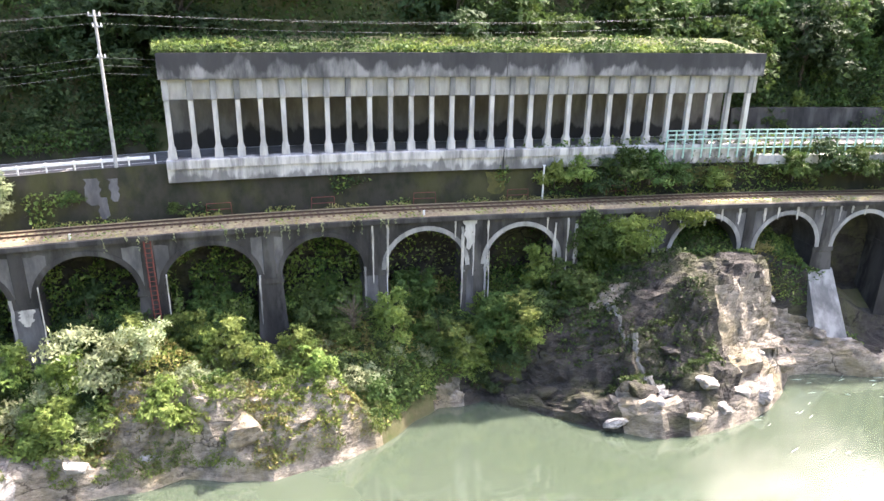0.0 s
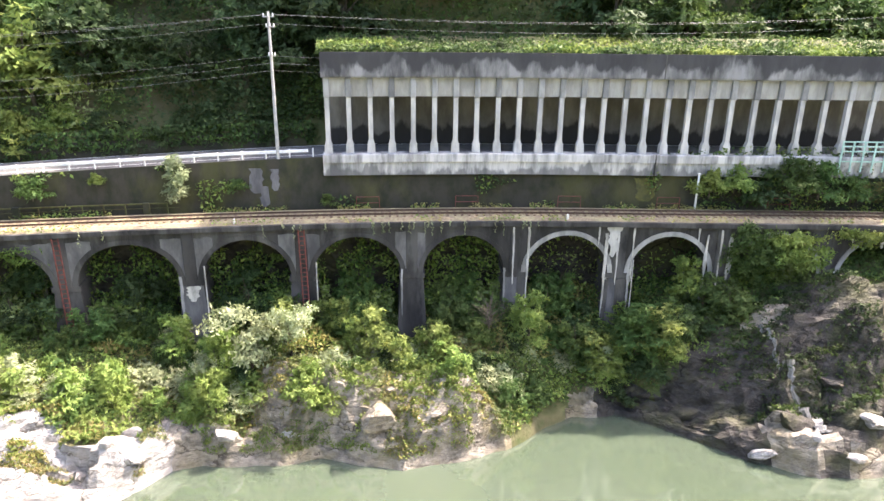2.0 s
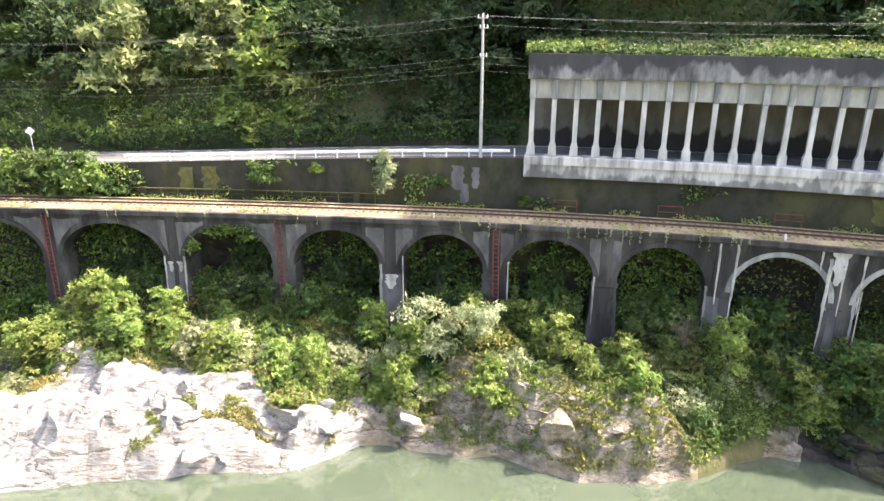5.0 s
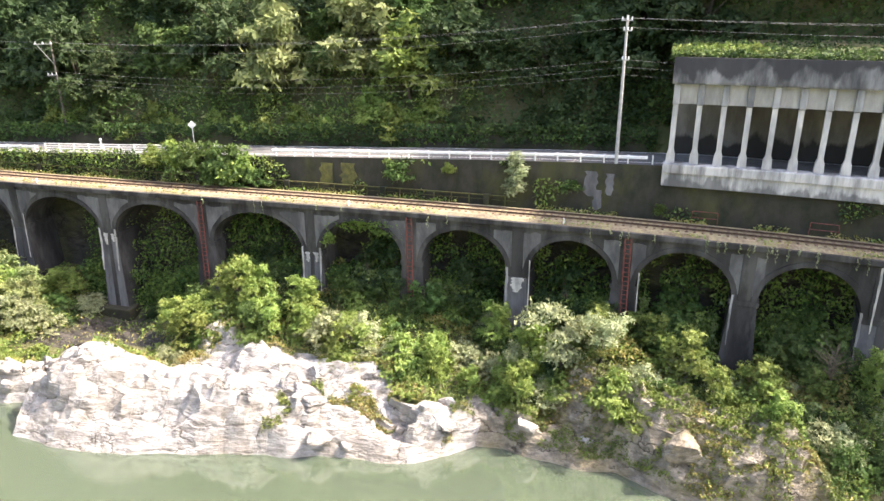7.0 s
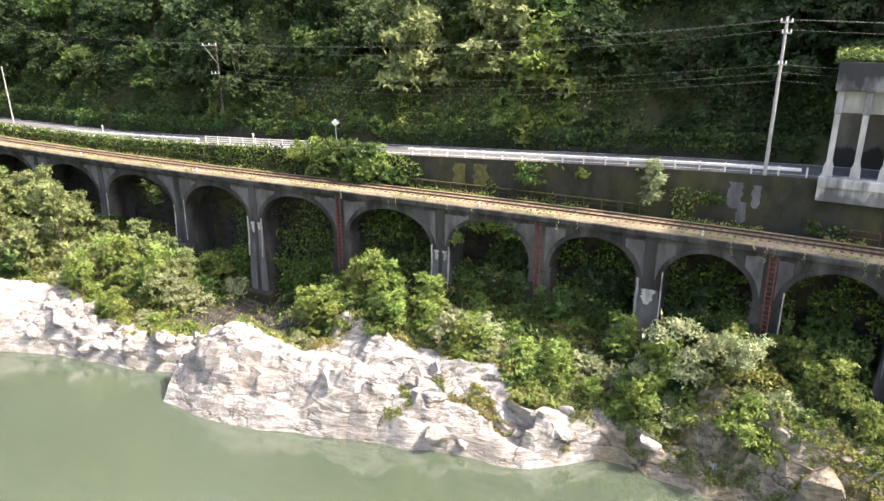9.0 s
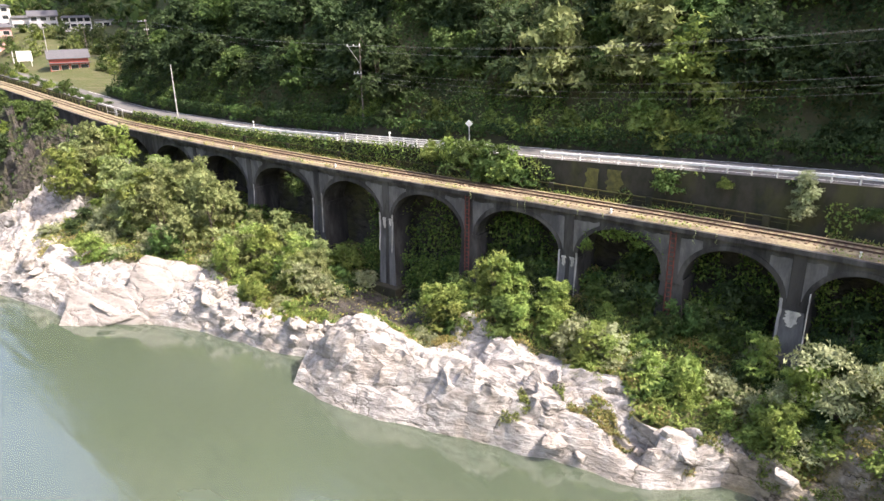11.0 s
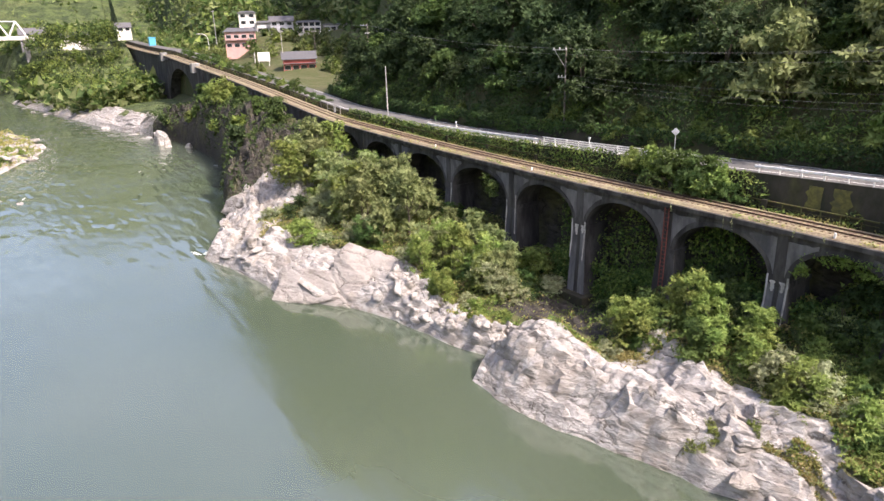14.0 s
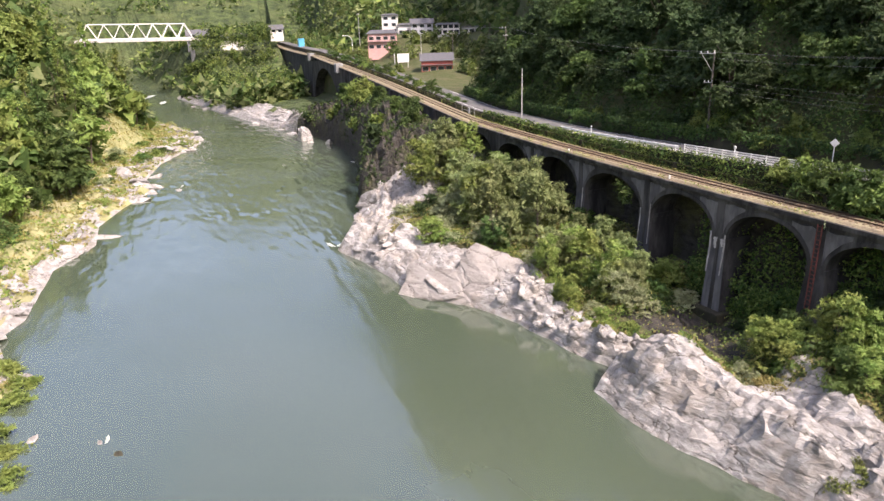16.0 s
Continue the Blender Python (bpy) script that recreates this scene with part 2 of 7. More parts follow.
def water_material():
    m = bpy.data.materials.new("green_river_water")
    m.use_nodes = True
    n, l = m.node_tree.nodes, m.node_tree.links
    b = n["Principled BSDF"]
    geo = n.new("ShaderNodeNewGeometry")
    t = n.new("ShaderNodeTexNoise")
    t.inputs["Scale"].default_value, t.inputs["Detail"].default_value = 0.035, 3.0
    l.new(geo.outputs["Position"], t.inputs["Vector"])
    r = n.new("ShaderNodeValToRGB")
    r.color_ramp.elements[0].color, r.color_ramp.elements[1].color = (0.055, 0.075, 0.049, 1), (0.072, 0.093, 0.065, 1)
    r.color_ramp.elements[0].position, r.color_ramp.elements[1].position = 0.35, 0.7
    l.new(t.outputs["Fac"], r.inputs["Fac"])
    l.new(r.outputs["Color"], b.inputs["Base Color"])
    # calm reaches and wind-ruffled ones
    tw = n.new("ShaderNodeTexNoise")
    tw.inputs["Scale"].default_value, tw.inputs["Detail"].default_value = 0.05, 4.0
    l.new(geo.outputs["Position"], tw.inputs["Vector"])
    rw = n.new("ShaderNodeMapRange")
    rw.inputs["From Min"].default_value, rw.inputs["From Max"].default_value = 0.4, 0.65
    rw.inputs["To Min"].default_value, rw.inputs["To Max"].default_value = 0.07, 0.19
    l.new(tw.outputs["Fac"], rw.inputs["Value"])
    l.new(rw.outputs["Result"], b.inputs["Roughness"])
    b.inputs["IOR"].default_value = 2.3
    mp = n.new("ShaderNodeMapping")
    mp.inputs["Scale"].default_value = (0.4, 1.3, 1.0)
    l.new(geo.outputs["Position"], mp.inputs["Vector"])
    bumps = []
    for s, d in ((0.35, 1.5), (1.6, 1.0)):
        w = n.new("ShaderNodeTexNoise")
        w.inputs["Scale"].default_value, w.inputs["Detail"].default_value = s, d
        l.new(mp.outputs["Vector"], w.inputs["Vector"])
        bumps.append(w)
    b1 = n.new("ShaderNodeBump")
    b1.inputs["Strength"].default_value, b1.inputs["Distance"].default_value = 0.4, 0.4
    l.new(bumps[0].outputs["Fac"], b1.inputs["Height"])
    # the current runs rougher upstream
    sp = n.new("ShaderNodeSeparateXYZ")
    l.new(geo.outputs["Position"], sp.inputs["Vector"])
    rr_ = n.new("ShaderNodeMapRange")
    rr_.inputs["From Min"].default_value, rr_.inputs["From Max"].default_value = -70.0, -190.0
    rr_.inputs["To Min"].default_value, rr_.inputs["To Max"].default_value = 0.07, 1.0
    l.new(sp.outputs["X"], rr_.inputs["Value"])
    l.new(rr_.outputs["Result"], b1.inputs["Strength"])
    b2 = n.new("ShaderNodeBump")
    b2.inputs["Strength"].default_value, b2.inputs["Distance"].default_value = 0.08, 0.04
    l.new(bumps[1].outputs["Fac"], b2.inputs["Height"])
    l.new(b1.outputs["Normal"], b2.inputs["Normal"])
    l.new(b2.outputs["Normal"], b.inputs["Normal"])
    return m


M_WATER = water_material()

# ---- mesh helpers ----


def mesh_of(name, verts, faces, material, smooth=False):
    me = bpy.data.meshes.new(name)
    me.from_pydata([tuple(v) for v in verts], [], [tuple(f) for f in faces])
    for m in material if isinstance(material, (list, tuple)) else [material]:
        me.materials.append(m)
    me.update()
    if smooth:
        me.shade_smooth()
    return me


def part(name, bm, material, parent=None, label=""):
    """Links a bmesh or a mesh as one mesh object under a thing."""
    if isinstance(bm, bmesh.types.BMesh):
        me = bpy.data.meshes.new(name)
        bm.to_mesh(me)
        bm.free()
        for m in material if isinstance(material, (list, tuple)) else [material]:
            me.materials.append(m)
    else:
        me = bm
    ob = new(name, me)
    ob.parent = parent
    if label:
        tagged(ob, label)
    return ob


def thing(name, label, category, m=None, group="", kind=""):
    ob = tagged(new(name), label, category, group, kind)
    if m is not None:
        ob.matrix_basis = m
    return ob


def box(bm, x0, x1, y0, y1, z0, z1, m=None, bevel=0.0):
    tmp = bmesh.new()
    bmesh.ops.create_cube(tmp, size=1.0)
    for v in tmp.verts:
        v.co = Vector((x0 + (v.co.x + 0.5) * (x1 - x0), y0 + (v.co.y + 0.5) * (y1 - y0), z0 + (v.co.z + 0.5) * (z1 - z0)))
    if bevel:
        bmesh.ops.bevel(tmp, geom=list(tmp.edges), offset=bevel, segments=1, affect="EDGES")
    if m is not None:
        bmesh.ops.transform(tmp, matrix=m, verts=tmp.verts)
    me = bpy.data.meshes.new("tmp")
    tmp.to_mesh(me)
    tmp.free()
    bm.from_mesh(me)
    bpy.data.meshes.remove(me)
    return bm


def tube(bm, a, b, r0, r1=None, sides=8):
    """A tapered round bar from a to b."""
    a, b = Vector(a), Vector(b)
    r1 = r0 if r1 is None else r1
    m = (b - a).to_track_quat("Z", "Y").to_matrix()
    rings = []
    for p, r in ((a, r0), (b, r1)):
        rings.append([bm.verts.new(p + m @ Vector((r * math.cos(2 * math.pi * k / sides), r * math.sin(2 * math.pi * k / sides), 0))) for k in range(sides)])
    for k in range(sides):
        bm.faces.new((rings[0][k], rings[0][(k + 1) % sides], rings[1][(k + 1) % sides], rings[1][k]))
    bm.faces.new(rings[0][::-1])
    bm.faces.new(rings[1])
    return bm


# ---- noise on arrays ----


def hash2(i, j, seed):
    h = (i.astype(np.int64) * 374761393 + j.astype(np.int64) * 668265263 + seed * 1442695041) & 0xFFFFFFFF
    h = ((h ^ (h >> 13)) * 1274126177) & 0xFFFFFFFF
    return ((h ^ (h >> 16)) & 0xFFFFFF) / float(0xFFFFFF)


def vnoise(x, y, seed=0):
    i, j = np.floor(x), np.floor(y)
    u, v = x - i, y - j
    u, v = u * u * (3 - 2 * u), v * v * (3 - 2 * v)
    a, b, c, d = hash2(i, j, seed), hash2(i + 1, j, seed), hash2(i, j + 1, seed), hash2(i + 1, j + 1, seed)
    return (a * (1 - u) + b * u) * (1 - v) + (c * (1 - u) + d * u) * v - 0.5


def fbm(x, y, octaves=4, seed=0):
    total, amp = 0.0, 1.0
    for o in range(octaves):
        total = total + amp * vnoise(x * 2**o, y * 2**o, seed + 17 * o)
        amp *= 0.5
    return total


def facets(x, y, seed=0):
    """Broken-rock relief: each cell is a tilted plane of its own height."""
    i0, j0 = np.floor(x), np.floor(y)
    best, out = np.full(np.shape(x), 9.0), np.zeros(np.shape(x))
    for di in (-1, 0, 1):
        for dj in (-1, 0, 1):
            i, j = i0 + di, j0 + dj
            px, py = i + hash2(i, j, seed), j + hash2(i, j, seed + 5)
            d = (x - px) ** 2 + (y - py) ** 2
            h = hash2(i, j, seed + 9) + (x - px) * (hash2(i, j, seed + 11) - 0.5) * 1.2 + (y - py) * (hash2(i, j, seed + 13) - 0.2) * 1.2
            near = d < best
            best, out = np.where(near, d, best), np.where(near, h, out)
    return out - 0.5


def domes(x, y, seed=0):
    """Rounded rock humps parted by clefts: each cell is a flat-topped dome of its own height."""
    i0, j0 = np.floor(x), np.floor(y)
    out = np.full(np.shape(x), -9.0)
    for di in (-1, 0, 1):
        for dj in (-1, 0, 1):
            i, j = i0 + di, j0 + dj
            px, py = i + 0.15 + 0.7 * hash2(i, j, seed), j + 0.15 + 0.7 * hash2(i, j, seed + 5)
            a = (hash2(i, j, seed + 21) - 0.5) * 2.4
            dx, dy = x - px, y - py
            u, v = dx * np.cos(a) + dy * np.sin(a), -dx * np.sin(a) + dy * np.cos(a)
            d = (np.abs(u) ** 2.6 + np.abs(1.35 * v) ** 2.6) ** (1 / 2.6)
            h = 0.75 * hash2(i, j, seed + 9) - 0.95 * d**2.4 + (dx * (hash2(i, j, seed + 11) - 0.5) + dy * (hash2(i, j, seed + 13) - 0.1)) * 0.7
            out = np.maximum(out, h)
    return out


def smooth_line(xs, ys):
    """A natural cubic through the points, as a function of x."""
    xs, ys = np.array(xs, float), np.array(ys, float)
    n, h = len(xs), np.diff(xs)
    a = np.eye(n)
    r = np.zeros(n)
    for k in range(1, n - 1):
        a[k, k - 1], a[k, k], a[k, k + 1] = h[k - 1], 2 * (h[k - 1] + h[k]), h[k]
        r[k] = 6 * ((ys[k + 1] - ys[k]) / h[k] - (ys[k] - ys[k - 1]) / h[k - 1])
    m2 = np.linalg.solve(a, r)

    def at(x):
        x = np.asarray(x, float)
        k = np.clip(np.searchsorted(xs, x) - 1, 0, n - 2)
        d0, d1, hk = x - xs[k], xs[k + 1] - x, h[k]
        return m2[k] * d1**3 / (6 * hk) + m2[k + 1] * d0**3 / (6 * hk) + (ys[k] / hk - m2[k] * hk / 6) * d1 + (ys[k + 1] / hk - m2[k + 1] * hk / 6) * d0

    return at


# ---- plan: front edge of the railway deck, the two shores, heights ----
RAIL_Z = 16.0
deck_line = smooth_line([-900, -560, -380, -300, -235, -188, -141, -100, -66, -30, 0, 16, 29, 42, 54, 66, 90, 140], [130, 88, 68.5, 62.5, 60.2, 58.2, 55.2, 53.4, 53.5, 55.3, 55.4, 54.0, 51.9, 49.9, 47.6, 44.6, 37, 18])


def yd(x):
    return deck_line(x)


def rise(x):
    """The line climbs gently upstream."""
    return 0.04 * np.clip(-125 - np.asarray(x, float), 0, 170)


def along(x, off=0.0, z=0.0):
    """A point at a distance off behind the deck's front edge."""
    s = (float(yd(x + 0.5)) - float(yd(x - 0.5)))
    n = math.hypot(1, s)
    return Vector((x - s / n * off, float(yd(x)) + off / n, z))


def heading(x):
    return math.degrees(math.atan(float(yd(x + 0.5)) - float(yd(x - 0.5))))


SHORE_X = [-1500, -530, -412, -280, -262, -240, -220, -207, -188, -165, -150, -126, -112, -105, -98, -82, -76, -69, -57, -52.5, -51, -43, -36, -27, -18, -14, -12, -7, -3, 3, 9, 13.5, 18, 22, 26, 29.4, 34, 40, 45, 48, 51.7, 56, 61, 75, 100, 200]
SHORE_Y = [-90, -8, 9, 32, 36, 42, 47, 48, 47.5, 45, 39.6, 33, 27, 23.6, 25, 27.5, 32.6, 35.4, 37.8, 39.5, 34.6, 34.8, 36.6, 39.3, 41, 45, 45.2, 44.3, 45, 43, 43.5, 45.3, 48, 47.6, 44, 40.6, 37.6, 37.2, 37.8, 39.5, 42, 40.5, 39, 33, 22, -20]
BANK_X = [-1500, -690, -435, -327, -285, -262, -231, -216, -200, -180, -166, -150, -139, -126, -115, -95, -90, -75, -71, -58, -40, 0, 200]
BANK_Y = [-140, -24, -12, -7.5, 3.5, 11, 12, 6, -0.5, -4.2, -3, -9.2, -12.4, -12.3, -17.4, -18.6, -20.8, -16.6, -18, -15.8, -19, -24, -70]
BASE_X = [-640, -372, -240, -185, -165, -130, -112, -95, -82, -68, -57, -51, -46, -33, -23, -13, -4, 5, 14, 23, 32, 40, 46, 52, 58, 64, 75, 120]
BASE_Z = [5, 4, 7, 13, 14, 12.5, 7, 5.5, 5.4, 3.4, 1.5, 1.2, 4.6, 6.4, 5.5, 4.0, 6.2, 4.5, 6.0, 5.6, 7.6, 9.8, 10.8, 10.2, 8.0, 3.4, 2.6, 3]
ROAD_X = [-600, -300, -200, -130, -90, -60, -30, -10, 0, 60, 200]
ROAD_Z = [24.5, 24, 19.8, 16.9, 17.2, 18.2, 19.3, 20.1, 20.4, 20.4, 20.4]


def shore(x):
    return np.interp(x, SHORE_X, SHORE_Y) + 1.1 * fbm(np.asarray(x, float) / 5.0, 0.4 + 0 * np.asarray(x, float), 4, 101) * step(-260, -110, np.asarray(x, float))


def bank(x):
    return np.interp(x, BANK_X, BANK_Y)


def road_z(x):
    return np.interp(x, ROAD_X, ROAD_Z)


def base_z(x):
    return np.interp(x, BASE_X, BASE_Z)


def step(a, b, x):
    t = np.clip((x - a) / (b - a), 0, 1)
    return t * t * (3 - 2 * t)


def rockiness(x, y):
    """How much bare rock shows, from 0 to 1."""
    u = (y - shore(x)) / np.maximum(yd(x) - shore(x), 3)
    edge = np.interp(x, [-300, -240, -235, -124, -105, -75, -60, -52, -44, -40, -36, -30, -20, -14, -8, 0, 6, 12, 16, 24, 30, 38, 52, 60, 90], [0.4, 0.4, 1.4, 1.4, 0.42, 0.42, 0.3, 0.45, 0.48, 0.6, 0.5, 0.45, 0.4, 0.24, 0.42, 0.46, 0.42, 0.1, 0.05, 0.4, 0.85, 1.0, 0.95, 0.5, 0.5])
    return 1 - step(edge - 0.12, edge + 0.12, u + 0.35 * fbm(x / 5.0, y / 5.0, 3, 41))


def ground_z(x, y):
    x, y = np.asarray(x, float), np.asarray(y, float)
    s, d, b = shore(x), yd(x), bank(x)
    u = np.clip((y - s) / np.maximum(d - s, 3), 0, 1)
    zb = base_z(x)
    bulge = np.interp(x, [-110, -85, -60, -51, -44, -36, -24, -14, -6, 4, 12, 20, 28, 35, 41, 45, 52, 60], [0.2, 0.25, 0.2, 0.3, 0.25, 0.2, 0.15, 0.0, 0.25, 0.32, 0.1, -0.15, -0.42, -0.55, -0.3, 0.3, 0.12, -0.1])
    prof = u ** np.interp(x, [-250, -236, -126, -118], [0.8, 0.3, 0.3, 0.8]) * zb + bulge * zb * np.sin(np.pi * np.clip(u, 0, 1)) * (1 - 0.4 * u)
    # steep dark cliff with a wet apron, and the broken outcrop beside it
    wc = step(21, 26, x) * step(57, 53, x)
    apron = np.interp(u, [0, 0.15, 0.36, 0.6, 0.8, 1], [0, 0.14, 0.27, 0.78, 0.96, 1])
    crag = np.interp(u, [0, 0.18, 0.36, 0.58, 0.75, 1], [0, 0.17, 0.34, 0.94, 0.98, 1])
    wo = step(37, 41, x)
    prof = prof * (1 - wc) + wc * zb * (apron * (1 - wo) + crag * wo)
    wl = step(49.5, 52.5, x)
    prof = prof * (1 - wl) + wl * zb * np.interp(u, [0, 0.5, 0.8, 1], [0.04, 0.2, 0.42, 1])
    # mossy crags by the low shore and a rock nose under the arches
    w2 = step(-10, -5, x) * step(12, 8, x)
    prof = prof * (1 - w2) + w2 * zb * np.interp(u, [0, 0.08, 0.28, 0.5, 1], [0, 0.2, 0.8, 0.9, 1])
    w3 = step(-46, -42, x) * step(-33, -37.5, x)
    prof = prof * (1 - w3) + w3 * zb * np.interp(u, [0, 0.3, 0.48, 0.6, 0.78, 1], [0, 0.32, 0.5, 0.8, 0.96, 1])
    # whale-backed white rock
    prof = prof + 3.2 * np.exp(-(((x + 45) / 7.5) ** 2 + ((y - 39.4 - 0.14 * (x + 46)) / 2.7) ** 2) ** 1.6) + 1.5 * np.exp(-(((x + 35) / 5.0) ** 2 + ((y - 40.6) / 2.0) ** 2))
    rk = rockiness(x, y) * step(-0.02, 0.06, u) * (1 - step(0.85, 1.0, u))
    wx, wy = x + 0.9 * fbm(x / 4, y / 4, 2, 81), y + 0.7 * fbm(x / 4 + 9, y / 4, 2, 82)
    slabs = 0.9 * domes(wx / 8.5, wy / 4.6 + 0.03 * x, 3) + np.interp(x, [-56, -53, -33, -29], [2.0, 1.05, 1.05, 1.6]) * facets(wx / 6.5 + 0.2 * wy, wy / 2.7 - 0.06 * wx, 27) + np.interp(x, [-56, -53, -33, -29], [0.8, 0.65, 0.65, 0.8]) * facets(wx / 2.8 - 0.1 * wy, wy / 1.35 + 0.12 * wx, 33) + 0.34 * facets(wx / 1.15, wy / 0.8 + 0.2 * wx, 35) + 0.12 * fbm(x / 0.9, y / 0.7, 2, 83)
    relief = rk * slabs * np.interp(x, [-118, -112, -96, -92, -72, -70, 22, 30], [0.7, 1.0, 1.0, 0.5, 0.5, 1.0, 1.0, 0.8]) + (1 - rk) * step(0.0, 0.1, u) * 0.7 * fbm(x / 2.5, y / 2.5, 4, 7)
    # rock buttresses on the cliff upstream
    relief = relief + step(-120, -128, x) * step(-252, -240, x) * (1.5 * domes(x / 8.5 + 0.2 * fbm(y / 4, x / 9, 2, 87), y / 26, 88) + 2.2 * facets(x / 5.0, y / 3, 89) + 0.9 * facets(x / 2.0, y / 1.5, 90)) * step(0.02, 0.25, u) * (1 - step(0.8, 1.0, u))
    # wooded knoll at the near end of the bridge
    knoll = 23 * step(-384, -412, x) * step(-640, -560, x) * step(3, 20, y - s) * step(-0.188 * x, -0.172 * x, y)
    z = prof + knoll + relief * step(0.0, 0.12, u) + (0.2 + np.interp(x, [-22, -14, 20, 36], [0.7, 0.15, 0.15, 0.6]) * rk) * step(-0.02, 0.05, u)
    tilt = 0.22 * x + 0.35 * y + 1.2 * fbm(x / 9, y / 9, 2, 85)
    ledge = np.floor((z + tilt) / 0.8) * 0.8 - tilt + 0.8 * step(0.6, 1.0, (z + tilt) / 0.8 % 1.0)
    z = z + 0.45 * rk * (ledge - z) * step(0.05, 0.15, u)
    z = np.where(y < s, -2.4 * step(0, 3.0, s - y) - 0.05, z)
    o = y - d
    # under and behind the viaduct, then the road bench and the hill
    z = np.where(o > 0, zb + 0.5 * o + 0.4 * fbm(x / 2, y / 2, 3, 9), z)
    z = np.where(o > 4.0, np.maximum(z, 15.0), z)
    rz = road_z(x)
    z = np.where(o > 5.2, rz - 0.25, z)
    hill = step(-175, -135, x - 0.25 * (o - 10))
    up = np.maximum(o - 10.4, 0)
    steep = rz - 0.2 + 1.05 * np.minimum(up, 45) + 0.35 * np.maximum(up - 45, 0) * np.exp(-up / 400) + 3.0 * fbm(x / 18, y / 18, 4, 19) * step(0, 12, up)
    uv = up - np.interp(x, [-560, -380, -300, -235, -188, -141], [19, 15.5, 13, 8.6, 5.2, 2.6])
    low = np.interp(x, [-600, -300, -200, -130], [19, 18, 17, 16.8])
    vill = rz + (low - rz) * step(0, 9, up) - 0.3 + step(3, 22, uv) * np.clip(0.115 * (-x - 222), -1.0, 60) + 0.30 * np.maximum(uv - 45, 0) * np.exp(-up / 700) + 2.0 * fbm(x / 40, y / 40, 3, 61) * step(30, 60, uv)
    # spurs added, mostly out of view, to keep parts of the hillside in shade
    steep = steep + 24 * step(-4, 4, x) * step(32, 17, x) * step(2, 10, up) + 4 * sum(np.exp(-(((x - c) / 4.5) ** 2)) for c in (-56, -74, -93, -115)) * step(3, 11, up)
    # high ridge over the near slope, and the mountain behind the village
    ridge = step(-195, -165, x + 1.6 * np.maximum(up - 32, 0)) * step(-20, -70, x)
    steep = steep + ridge * 1.2 * np.clip(up - 26, 0, 110)
    vill = vill + ridge * (1.7 * np.clip(up - 26, 0, 120)) + (1 - ridge) * 420 * step(np.interp(x, [-600, -345, -330], [45, 55, 85]), np.interp(x, [-600, -345, -330], [240, 250, 290]), up)
    z = np.where(up > 0, hill * steep + (1 - hill) * vill, z)
    # far bank behind the camera
    q = b - y
    far = 0.4 + 0.10 * np.minimum(q, 22) + 1.1 * np.clip(q - 17, 0, 60) + 0.2 * np.maximum(q - 86, 0) * np.exp(-q / 800) + 1.0 * fbm(x / 6, y / 6, 4, 29) * step(0, 6, q) + 0.9 * facets(x / 2.6, y / 2.2, 13) * step(0, 2, q) * (1 - step(8, 16, q))
    z = np.where(q > 0, far * step(0, 2.0, q) - 0.05, z)
    z = np.where((q <= 0) & (y < s), np.maximum(-2.4 * step(0, 3.0, np.minimum(s - y, -q)), -2.4) - 0.05, z)
    # the valley closes with wooded hills far upstream
    shut = step(560, 1100, np.hypot(x, y))
    r = np.hypot(x, y)
    z = z + step(600, 760, r) * (np.maximum(z, 24.5 + 0.05 * (r - 600)) - z)
    return z + shut * (190 + 110 * fbm(x / 160, y / 160, 4, 3))


# ---- ground, river ----


